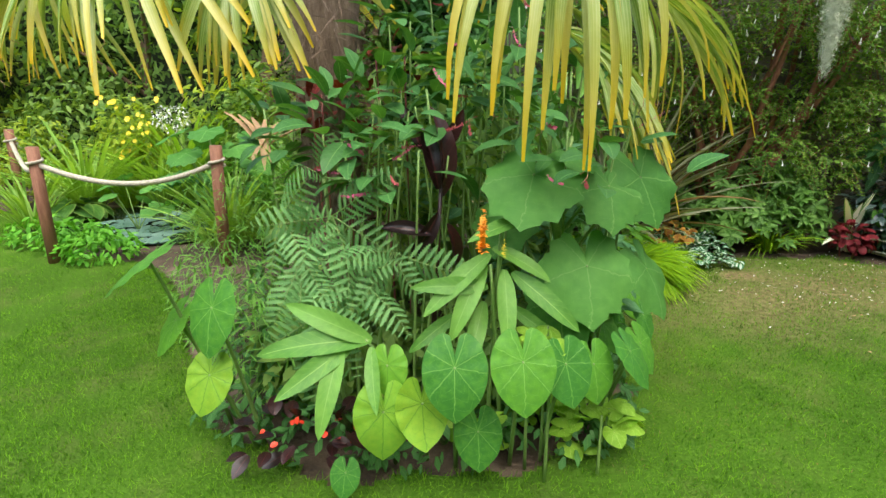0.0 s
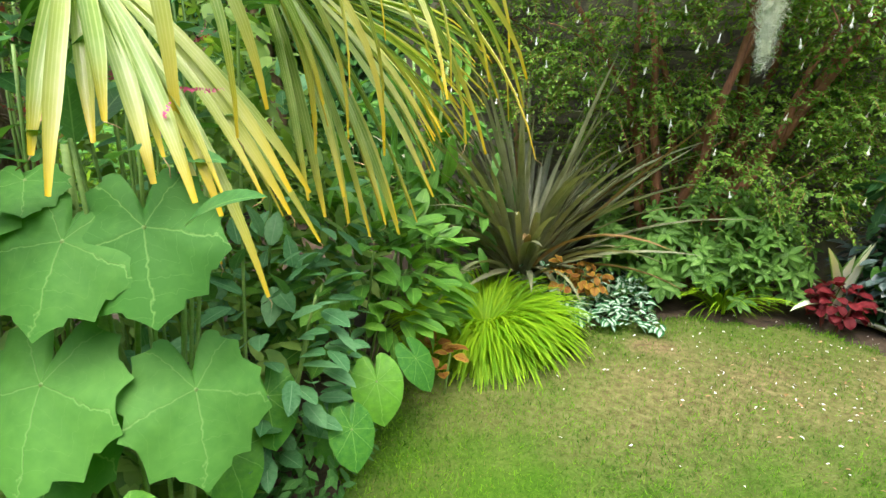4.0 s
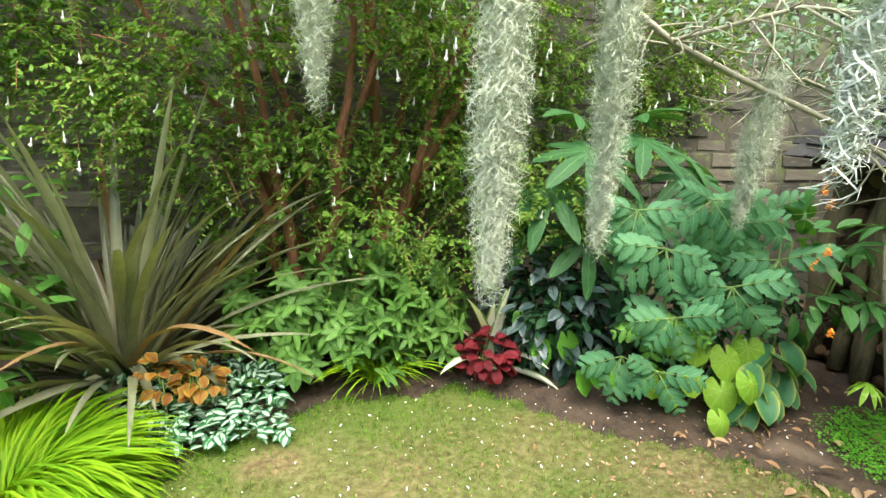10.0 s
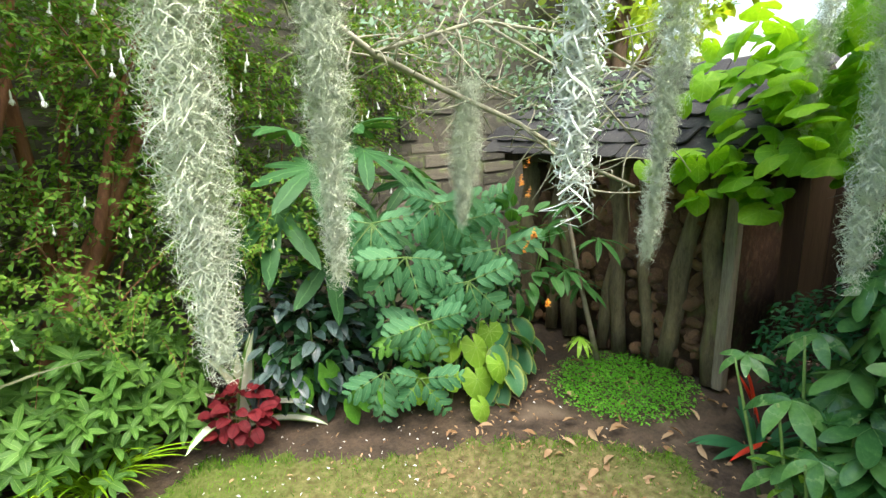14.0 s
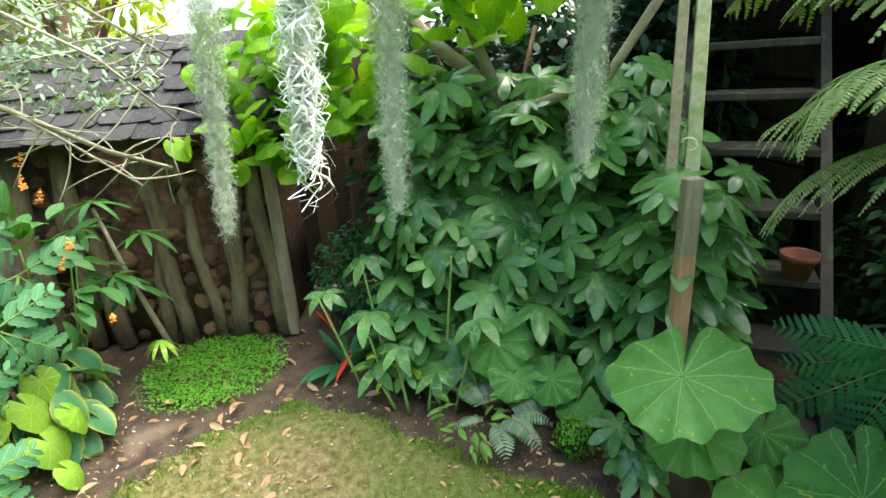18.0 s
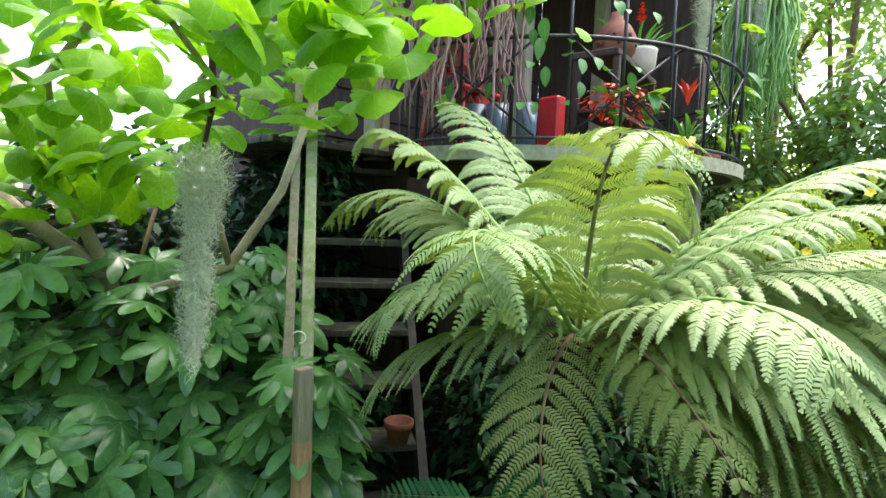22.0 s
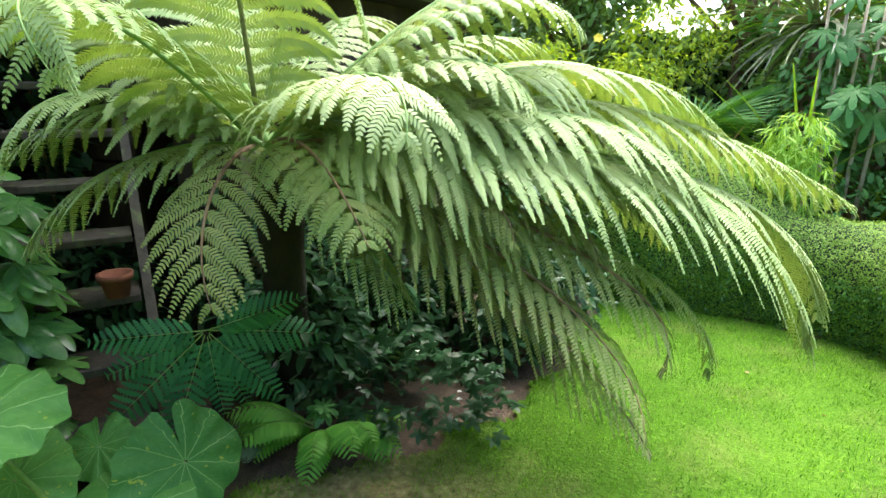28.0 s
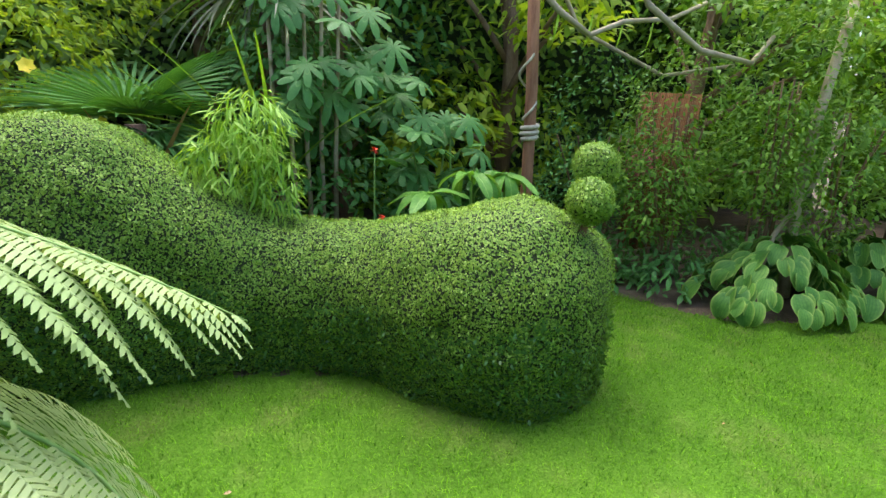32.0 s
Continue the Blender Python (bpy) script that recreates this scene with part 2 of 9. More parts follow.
def leaf_mat(name, dark, light, vein=None, kind="feather", rough=0.42, trans=0.3, edge=None, tipc=None, veins=9, island=False, vw=0.05, stripe=None, spots=None, spec=0.22):
    """Leaf: two greens varied from leaf to leaf and by blotches, veins from the leaf's own coordinates, some light let through.
    kind: feather (side veins off a midrib), fan (veins out to lobes), strip (lines along a blade)."""
    m, nt, b = mat(name)
    if island:
        rnd = nt.nodes.new("ShaderNodeNewGeometry").outputs["Random Per Island"]
    else:
        rnd = nt.nodes.new("ShaderNodeObjectInfo").outputs["Random"]
    blot = noise_fac(nt, 9.0, 3)
    f = mth(nt, "ADD", mth(nt, "MULTIPLY", rnd, 0.75), mth(nt, "MULTIPLY", mth(nt, "SUBTRACT", blot, 0.5), 1.1), True)
    col = mixc(nt, f, dark, light)
    uv = nt.nodes.new("ShaderNodeTexCoord").outputs["UV"]
    sep = nt.nodes.new("ShaderNodeSeparateXYZ")
    nt.links.new(uv, sep.inputs[0])
    ux, uy = sep.outputs[0], sep.outputs[1]
    height = blot
    if kind == "fan":
        across = mth(nt, "ABSOLUTE", mth(nt, "SUBTRACT", mth(nt, "FRACT", mth(nt, "ADD", ux, mth(nt, "MULTIPLY", mth(nt, "SUBTRACT", blot, 0.5), 0.3))), 0.5))
        d = mth(nt, "MULTIPLY", across, mth(nt, "ADD", uy, 0.02))
        main = mth(nt, "SUBTRACT", 1.0, mth(nt, "MULTIPLY", d, 1.6 / vw), True)
        side = mth(nt, "LESS_THAN", mth(nt, "ABSOLUTE", mth(nt, "SUBTRACT", mth(nt, "FRACT", mth(nt, "MULTIPLY", mth(nt, "SUBTRACT", uy, mth(nt, "MULTIPLY", across, 0.55)), veins)), 0.5)), vw * 0.7)
        v = mth(nt, "MAXIMUM", main, mth(nt, "MULTIPLY", side, 0.30))
        outer = uy
    elif kind == "feather":
        across = mth(nt, "MULTIPLY", mth(nt, "ABSOLUTE", mth(nt, "SUBTRACT", uy, 0.5)), 2.0)
        main = mth(nt, "LESS_THAN", across, vw)
        side = mth(nt, "LESS_THAN", mth(nt, "ABSOLUTE", mth(nt, "SUBTRACT", mth(nt, "FRACT", mth(nt, "MULTIPLY", mth(nt, "SUBTRACT", ux, mth(nt, "MULTIPLY", across, 0.18)), veins)), 0.5)), vw * 0.9)
        v = mth(nt, "MAXIMUM", main, mth(nt, "MULTIPLY", side, 0.35))
        outer = across
    else:
        across = mth(nt, "MULTIPLY", mth(nt, "ABSOLUTE", mth(nt, "SUBTRACT", uy, 0.5)), 2.0)
        v = mth(nt, "MULTIPLY", mth(nt, "LESS_THAN", mth(nt, "FRACT", mth(nt, "MULTIPLY", uy, float(veins))), 0.3), 0.4)
        outer = across
    if stripe:
        col = mixc(nt, mth(nt, "LESS_THAN", mth(nt, "ADD", across, mth(nt, "MULTIPLY", mth(nt, "SUBTRACT", blot, 0.5), 0.5)), stripe[1]), col, stripe[0])
    if vein:
        col = mixc(nt, v, col, vein)
        height = mth(nt, "SUBTRACT", mth(nt, "MULTIPLY", blot, 0.4), mth(nt, "MULTIPLY", v, 0.7))
    if edge:
        e = mth(nt, "MULTIPLY", mth(nt, "POWER", outer, 7.0), 1.0, True)
        col = mixc(nt, e, col, edge)
    if tipc:
        t = mth(nt, "ADD", mth(nt, "POWER", ux, tipc[1]), mth(nt, "MULTIPLY", mth(nt, "SUBTRACT", rnd, 0.5), tipc[2]), True)
        col = mixc(nt, t, col, tipc[0])
    if spots:
        col = mixc(nt, mth(nt, "MULTIPLY", mth(nt, "GREATER_THAN", noise_fac(nt, spots[1], 2), spots[2]), 0.8), col, spots[0])
    nt.links.new(col, b.inputs["Base Color"])
    b.inputs["Roughness"].default_value = rough
    b.inputs["Specular IOR Level"].default_value = spec
    nrm = bump(nt, height, 0.35, 0.004)
    nt.links.new(nrm, b.inputs["Normal"])
    if trans:
        tr = nt.nodes.new("ShaderNodeBsdfTranslucent")
        bright = mixc(nt, 1.0, col, (1.25, 1.2, 0.35), "MULTIPLY")
        nt.links.new(bright, tr.inputs[0])
        mx = nt.nodes.new("ShaderNodeMixShader")
        mx.inputs[0].default_value = trans
        nt.links.new(b.outputs[0], mx.inputs[1])
        nt.links.new(tr.outputs[0], mx.inputs[2])
        nt.links.new(mx.outputs[0], nt.nodes["Material Output"].inputs[0])
    return m


def rough_mat(name, a, b_, scale=6.0, rough=0.85, bumps=0.5, dist=0.01, stain=None, metal=0.0, stretch=None, island=False, rnd_amt=0.0):
    """A rough surface of two colours at two scales, with fine relief and stains."""
    m, nt, b = mat(name)
    tc = nt.nodes.new("ShaderNodeTexCoord").outputs["Object"]
    if stretch:
        mp = nt.nodes.new("ShaderNodeMapping")
        mp.inputs["Scale"].default_value = stretch
        nt.links.new(tc, mp.inputs[0])
        tc = mp.outputs[0]
    n1 = N_(nt, "ShaderNodeTexNoise", Scale=scale, Detail=5.0, Roughness=0.6)
    n2 = N_(nt, "ShaderNodeTexNoise", Scale=scale * 7, Detail=4.0, Roughness=0.65)
    nt.links.new(tc, n1.inputs["Vector"]); nt.links.new(tc, n2.inputs["Vector"])
    f = mth(nt, "ADD", mth(nt, "MULTIPLY", n1.outputs[0], 0.6), mth(nt, "MULTIPLY", n2.outputs[0], 0.4))
    if rnd_amt:
        rnd = nt.nodes.new("ShaderNodeNewGeometry").outputs["Random Per Island"] if island else nt.nodes.new("ShaderNodeObjectInfo").outputs["Random"]
        f = mth(nt, "ADD", f, mth(nt, "MULTIPLY", mth(nt, "SUBTRACT", rnd, 0.5), rnd_amt))
    col = ramp(nt, f, [(0.34, a), (0.66, b_)])
    if stain:
        n3 = N_(nt, "ShaderNodeTexNoise", Scale=stain[1], Detail=4.0)
        nt.links.new(tc, n3.inputs["Vector"])
        col = mixc(nt, ramp(nt, n3.outputs[0], [(stain[2], (0, 0, 0)), (min(1, stain[2] + 0.12), (1, 1, 1))]), col, stain[0])
    nt.links.new(col, b.inputs["Base Color"])
    b.inputs["Roughness"].default_value = rough
    b.inputs["Metallic"].default_value = metal
    nt.links.new(bump(nt, f, bumps, dist), b.inputs["Normal"])
    return m


M_PALM = leaf_mat("palm_leaf", (0.15, 0.27, 0.035), (0.46, 0.55, 0.22), (0.50, 0.56, 0.27), "strip", 0.28, 0.30, tipc=((0.72, 0.50, 0.02), 6.0, 0.45), veins=5, island=True, spec=0.45)
M_EAR = leaf_mat("elephant_ear_leaf", (0.05, 0.20, 0.03), (0.15, 0.40, 0.035), (0.20, 0.44, 0.09), "fan", 0.45, 0.3, veins=5, vw=0.032)
M_EAR_Y = leaf_mat("yellowing_elephant_ear_leaf", (0.13, 0.34, 0.03), (0.27, 0.46, 0.04), (0.10, 0.26, 0.03), "fan", 0.45, 0.3, veins=5, vw=0.05)
M_LOBED = leaf_mat("lobed_leaf", (0.055, 0.19, 0.03), (0.11, 0.30, 0.055), (0.16, 0.34, 0.09), "fan", 0.6, 0.28, veins=5, vw=0.022)
M_ROUND = leaf_mat("butterbur_leaf", (0.06, 0.205, 0.045), (0.135, 0.325, 0.07), (0.26, 0.45, 0.15), "fan", 0.5, 0.28, veins=6, vw=0.034, spots=((0.35, 0.42, 0.06), 14.0, 0.69))
M_FATSIA = leaf_mat("fatsia_leaf", (0.045, 0.15, 0.04), (0.17, 0.37, 0.095), (0.20, 0.37, 0.12), "fan", 0.24, 0.22, veins=6, vw=0.03, spec=0.5)
M_SHRUB = leaf_mat("shrub_leaf", (0.045, 0.15, 0.035), (0.10, 0.27, 0.07), (0.14, 0.30, 0.09), "feather", 0.42, 0.28, veins=8)
M_HANDLEAF = leaf_mat("hand_shrub_leaf", (0.03, 0.105, 0.03), (0.065, 0.18, 0.055), (0.11, 0.25, 0.085), "fan", 0.5, 0.22, veins=6, vw=0.03)
M_GINGER = leaf_mat("ginger_leaf", (0.085, 0.24, 0.04), (0.20, 0.42, 0.075), (0.23, 0.43, 0.10), "feather", 0.38, 0.32, veins=10, vw=0.04)
M_GSHRUB = leaf_mat("ginger_shrub_leaf", (0.06, 0.20, 0.025), (0.17, 0.38, 0.05), (0.22, 0.42, 0.08), "feather", 0.33, 0.3, veins=10, vw=0.04, spec=0.4)
M_MELI = leaf_mat("honey_bush_leaf", (0.10, 0.26, 0.075), (0.22, 0.43, 0.15), (0.20, 0.38, 0.15), "feather", 0.55, 0.25, island=True)
M_MELIB = leaf_mat("blue_honey_bush_leaf", (0.065, 0.21, 0.085), (0.15, 0.35, 0.155), (0.20, 0.40, 0.18), "feather", 0.55, 0.25)
M_MELI2 = leaf_mat("honey_bush_young_leaf", (0.13, 0.34, 0.05), (0.20, 0.45, 0.08), (0.3, 0.5, 0.14), "feather", 0.55, 0.3, island=True)
M_DARK = leaf_mat("dark_purple_leaf", (0.012, 0.006, 0.006), (0.038, 0.010, 0.009), (0.08, 0.018, 0.016), "feather", 0.3, 0.1, spec=0.4)
M_PEWTER = leaf_mat("pewter_leaf", (0.03, 0.062, 0.055), (0.14, 0.20, 0.185), (0.02, 0.05, 0.04), "feather", 0.28, 0.04, veins=7, vw=0.07, spec=0.6)
M_HAKO = leaf_mat("golden_grass_blade", (0.16, 0.36, 0.012), (0.36, 0.58, 0.02), None, "strip", 0.5, 0.4, island=True)
M_IMPAT = leaf_mat("busy_lizzie_leaf", (0.07, 0.175, 0.03), (0.155, 0.33, 0.06), (0.23, 0.39, 0.11), "feather", 0.42, 0.28, veins=9)
M_IMPAT_B = leaf_mat("busy_lizzie_inner_leaf", (0.07, 0.175, 0.03), (0.155, 0.33, 0.06), (0.23, 0.39, 0.11), "feather", 0.42, 0.28, veins=9, island=True)
M_LAMIUM = leaf_mat("dead_nettle_leaf", (0.03, 0.15, 0.05), (0.06, 0.23, 0.08), None, "feather", 0.5, 0.2, stripe=((0.44, 0.57, 0.46), 0.46), island=True)
M_COLEUS_O = leaf_mat("copper_coleus_leaf", (0.22, 0.085, 0.02), (0.44, 0.25, 0.04), (0.20, 0.06, 0.02), "feather", 0.55, 0.25, edge=(0.50, 0.42, 0.06))
M_COLEUS_R = leaf_mat("red_coleus_leaf", (0.11, 0.009, 0.013), (0.22, 0.022, 0.028), (0.08, 0.004, 0.008), "feather", 0.6, 0.2)
M_PHOR = leaf_mat("flax_blade", (0.10, 0.125, 0.05), (0.37, 0.39, 0.24), (0.44, 0.45, 0.31), "strip", 0.3, 0.14, veins=7, spec=0.5)
M_PHOR_B = leaf_mat("dry_flax_blade", (0.24, 0.15, 0.06), (0.36, 0.28, 0.16), None, "strip", 0.6, 0.15)
M_FUCH = leaf_mat("fuchsia_leaf", (0.065, 0.17, 0.02), (0.25, 0.43, 0.06), None, "feather", 0.45, 0.38, island=True)
M_VARIEG = leaf_mat("spider_lily_leaf", (0.16, 0.34, 0.07), (0.22, 0.40, 0.10), None, "strip", 0.4, 0.2, stripe=((0.86, 0.87, 0.72), 0.68))
M_LIME = leaf_mat("lime_leaf", (0.20, 0.40, 0.03), (0.32, 0.55, 0.06), (0.42, 0.62, 0.15), "fan", 0.5, 0.35, veins=5)
M_HOSTA = leaf_mat("hosta_leaf", (0.045, 0.17, 0.07), (0.09, 0.25, 0.10), (0.05, 0.15, 0.06), "strip", 0.45, 0.2, veins=9, edge=(0.40, 0.45, 0.08))
M_HOSTA2 = leaf_mat("plain_hosta_leaf", (0.045, 0.15, 0.025), (0.14, 0.31, 0.05), (0.03, 0.11, 0.02), "strip", 0.5, 0.2, veins=7, spec=0.2, edge=(0.26, 0.40, 0.09))
M_CATAL = leaf_mat("indian_bean_leaf", (0.13, 0.33, 0.015), (0.30, 0.54, 0.03), (0.33, 0.55, 0.09), "fan", 0.5, 0.5, veins=4, vw=0.03)
M_FERN = leaf_mat("tree_fern_leaflet", (0.185, 0.28, 0.10), (0.36, 0.44, 0.21), None, "strip", 0.5, 0.25, spec=0.25)
M_FERN_OLD = leaf_mat("old_fern_leaflet", (0.12, 0.205, 0.05), (0.33, 0.34, 0.14), None, "strip", 0.6, 0.28)
M_FERNRIB = rough_mat("fern_rib", (0.06, 0.05, 0.02), (0.22, 0.26, 0.07), 8, 0.6, 0.3, 0.003)
M_FERN_DK = leaf_mat("blue_fern_leaflet", (0.03, 0.14, 0.055), (0.07, 0.26, 0.10), None, "feather", 0.45, 0.28, island=True)
M_FERN_GR = leaf_mat("silver_fern_leaflet", (0.12, 0.22, 0.12), (0.30, 0.40, 0.28), None, "feather", 0.6, 0.2, island=True)
M_HEDGE = leaf_mat("hedge_leaf", (0.10, 0.22, 0.03), (0.30, 0.46, 0.09), None, "feather", 0.45, 0.28, island=True)
M_MAT = leaf_mat("ground_cover_leaf", (0.08, 0.30, 0.02), (0.18, 0.47, 0.04), None, "feather", 0.5, 0.3, island=True)
M_GRASS = leaf_mat("grass_blade", (0.022, 0.092, 0.004), (0.205, 0.44, 0.030), None, "strip", 0.7, 0.4, island=True, spec=0.05)
M_DRYGRASS = leaf_mat("pale_grass_blade", (0.10, 0.14, 0.03), (0.22, 0.22, 0.08), None, "strip", 0.6, 0.3, island=True)
M_WOODS = leaf_mat("far_leaf", (0.09, 0.20, 0.04), (0.32, 0.48, 0.12), None, "feather", 0.5, 0.45, island=True)
M_CONIFER = leaf_mat("conifer_sprig", (0.02, 0.07, 0.03), (0.07, 0.16, 0.07), None, "feather", 0.6, 0.25, island=True)
M_YELLOWG = leaf_mat("sunlit_leaf", (0.22, 0.36, 0.03), (0.45, 0.55, 0.08), None, "feather", 0.5, 0.55, island=True)
M_BAMBOO = leaf_mat("feathery_leaf", (0.18, 0.36, 0.05), (0.34, 0.54, 0.12), None, "strip", 0.5, 0.4, island=True)
M_PALEG = leaf_mat("pale_tree_leaf", (0.16, 0.30, 0.09), (0.36, 0.50, 0.24), None, "feather", 0.5, 0.5, island=True)
M_LADY = leaf_mat("lady_fern_leaflet", (0.07, 0.25, 0.03), (0.17, 0.40, 0.06), None, "feather", 0.5, 0.35, island=True)
M_REDLEAF = leaf_mat("wine_red_leaf", (0.07, 0.012, 0.010), (0.21, 0.028, 0.022), (0.28, 0.05, 0.04), "feather", 0.4, 0.25, veins=8)
# very dark leaf: ivy, and filler leaves whose colour carries the shade
M_IVY_SHADE = leaf_mat("ivy_and_shade_leaf", (0.013, 0.048, 0.019), (0.038, 0.108, 0.039), None, "feather", 0.35, 0.15, island=True)
M_BLUEG = leaf_mat("blue_green_leaf", (0.06, 0.19, 0.07), (0.16, 0.36, 0.16), (0.17, 0.34, 0.17), "feather", 0.45, 0.25, veins=8)
M_MOSS = rough_mat("spanish_moss", (0.48, 0.53, 0.37), (0.76, 0.80, 0.62), 30, 0.9, 0.2, 0.002)
M_MOSS_W = rough_mat("pale_spanish_moss", (0.62, 0.66, 0.54), (0.85, 0.87, 0.78), 30, 0.9, 0.2, 0.002)
M_SOIL = rough_mat("soil", (0.028, 0.019, 0.012), (0.115, 0.080, 0.050), 9, 0.95, 0.9, 0.02, stain=((0.17, 0.125, 0.082), 3.0, 0.58))
M_BARK = rough_mat("bark", (0.10, 0.055, 0.03), (0.26, 0.17, 0.10), 14, 0.9, 0.8, 0.01, stretch=(1, 1, 0.25))
M_BARK_RED = rough_mat("peeling_red_bark", (0.13, 0.05, 0.025), (0.34, 0.15, 0.07), 14, 0.85, 0.8, 0.01, stretch=(1, 1, 0.2))
M_BARK_PALE = rough_mat("pale_smooth_bark", (0.24, 0.19, 0.12), (0.45, 0.38, 0.27), 16, 0.8, 0.4, 0.006, stain=((0.30, 0.36, 0.18), 9.0, 0.6))
M_LICHEN = rough_mat("lichen_twig", (0.20, 0.19, 0.12), (0.44, 0.43, 0.30), 30, 0.9, 0.5, 0.004)
M_STEM = rough_mat("green_stem", (0.10, 0.22, 0.04), (0.24, 0.36, 0.10), 20, 0.6, 0.2, 0.003)
M_STEM_R = rough_mat("reddish_stem", (0.13, 0.03, 0.03), (0.30, 0.09, 0.06), 20, 0.6, 0.2, 0.003)
M_FIBRE = rough_mat("palm_fibre", (0.10, 0.065, 0.042), (0.30, 0.22, 0.155), 22, 1.0, 1.0, 0.02, stretch=(2, 2, 0.3))
M_WOOD_OLD = rough_mat("weathered_plank", (0.16, 0.13, 0.09), (0.36, 0.31, 0.22), 10, 0.85, 0.5, 0.005, stretch=(3, 3, 0.3), stain=((0.20, 0.26, 0.10), 4.0, 0.52))
M_WOOD_GRN = rough_mat("green_stained_plank", (0.26, 0.28, 0.15), (0.46, 0.47, 0.30), 10, 0.85, 0.5, 0.005, stretch=(3, 3, 0.3), stain=((0.24, 0.32, 0.12), 4.0, 0.5))
M_WOOD_RED = rough_mat("brown_plank", (0.30, 0.15, 0.075), (0.52, 0.32, 0.18), 10, 0.8, 0.5, 0.005, stretch=(3, 3, 0.3))
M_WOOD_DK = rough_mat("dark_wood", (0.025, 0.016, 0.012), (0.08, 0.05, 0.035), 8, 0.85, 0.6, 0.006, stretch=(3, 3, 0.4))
M_TRUNK = rough_mat("fibrous_dark_trunk", (0.010, 0.007, 0.005), (0.026, 0.018, 0.012), 18, 1.0, 1.0, 0.02, stretch=(2, 2, 0.5))
M_FENCE = rough_mat("brown_fence_board", (0.05, 0.028, 0.016), (0.13, 0.075, 0.042), 9, 0.9, 0.6, 0.006, stretch=(4, 4, 0.3), rnd_amt=0.4)
M_STONE = rough_mat("wall_stone", (0.075, 0.07, 0.052), (0.18, 0.16, 0.115), 5, 0.95, 0.9, 0.012, stain=((0.18, 0.21, 0.09), 2.5, 0.54), rnd_amt=0.3)
M_MORTAR = rough_mat("mortar", (0.06, 0.055, 0.04), (0.14, 0.125, 0.09), 14, 1.0, 0.8, 0.01, stain=((0.14, 0.17, 0.07), 3.0, 0.56))
M_SLATE = rough_mat("roof_slate", (0.010, 0.010, 0.010), (0.034, 0.034, 0.032), 8, 0.8, 0.5, 0.006, rnd_amt=0.5, stain=((0.10, 0.105, 0.075), 7.0, 0.62))
M_LOG = rough_mat("mossy_log", (0.08, 0.065, 0.035), (0.26, 0.21, 0.11), 12, 0.95, 1.0, 0.02, stretch=(2, 2, 0.4), stain=((0.18, 0.23, 0.06), 3.0, 0.56))
M_CORK = rough_mat("rubble_and_bark", (0.085, 0.042, 0.022), (0.32, 0.185, 0.09), 18, 0.95, 1.0, 0.03, rnd_amt=0.5, stain=((0.13, 0.16, 0.05), 4.0, 0.6))
M_IRON = rough_mat("black_iron", (0.012, 0.013, 0.015), (0.05, 0.05, 0.055), 30, 0.5, 0.2, 0.002, metal=0.4)
M_TERRA = rough_mat("terracotta", (0.15, 0.045, 0.025), (0.26, 0.09, 0.05), 12, 0.8, 0.3, 0.003)
M_ROPE = rough_mat("pale_rope", (0.26, 0.23, 0.17), (0.55, 0.51, 0.41), 60, 0.95, 0.7, 0.004)
M_POST = rough_mat("red_brown_post", (0.14, 0.055, 0.03), (0.30, 0.14, 0.08), 12, 0.75, 0.6, 0.006, stretch=(3, 3, 0.3))
M_RED = rough_mat("red_bract", (0.62, 0.02, 0.012), (0.85, 0.09, 0.03), 20, 0.4, 0.2, 0.002)
M_PINK = rough_mat("pink_flower", (0.42, 0.05, 0.13), (0.65, 0.13, 0.25), 60, 0.6, 0.4, 0.003)
M_CRIMSON = rough_mat("dull_red_flower", (0.22, 0.025, 0.03), (0.42, 0.07, 0.07), 60, 0.7, 0.4, 0.003)
M_ORANGE = rough_mat("orange_flower", (0.80, 0.26, 0.01), (0.95, 0.45, 0.03), 40, 0.5, 0.3, 0.003)
M_YELLOW = rough_mat("yellow_flower", (0.80, 0.55, 0.02), (0.92, 0.75, 0.05), 40, 0.5, 0.3, 0.003)
M_WHITE = rough_mat("white_petal", (0.72, 0.72, 0.66), (0.88, 0.88, 0.82), 40, 0.5, 0.2, 0.002)
M_CREAM = rough_mat("cream_glaze", (0.66, 0.55, 0.46), (0.80, 0.70, 0.60), 8, 0.35, 0.1, 0.002)
M_YPOT = rough_mat("yellow_glaze", (0.80, 0.42, 0.01), (0.90, 0.55, 0.03), 8, 0.3, 0.1, 0.002)
M_BLUEPOT = rough_mat("blue_grey_glaze", (0.06, 0.09, 0.14), (0.14, 0.19, 0.26), 8, 0.25, 0.1, 0.002)
M_REDPAINT = rough_mat("red_paint", (0.42, 0.015, 0.02), (0.62, 0.03, 0.03), 8, 0.4, 0.2, 0.002)
M_PINKSTRAP = rough_mat("purple_cactus_stem", (0.20, 0.10, 0.11), (0.44, 0.27, 0.28), 30, 0.6, 0.3, 0.003)
M_GREENSTRAP = rough_mat("green_cactus_stem", (0.14, 0.30, 0.06), (0.30, 0.46, 0.16), 30, 0.6, 0.3, 0.003)
M_DRYLEAF = leaf_mat("fallen_leaf", (0.30, 0.17, 0.08), (0.55, 0.40, 0.24), None, "feather", 0.8, 0.1, island=True)
M_WATER, _nt, _b = mat("pond_water")
_b.inputs["Base Color"].default_value = (0.02, 0.03, 0.025, 1)
_b.inputs["Roughness"].default_value = 0.06
_nt.links.new(bump(_nt, noise_fac(_nt, 6.0), 0.08, 0.01), _b.inputs["Normal"])
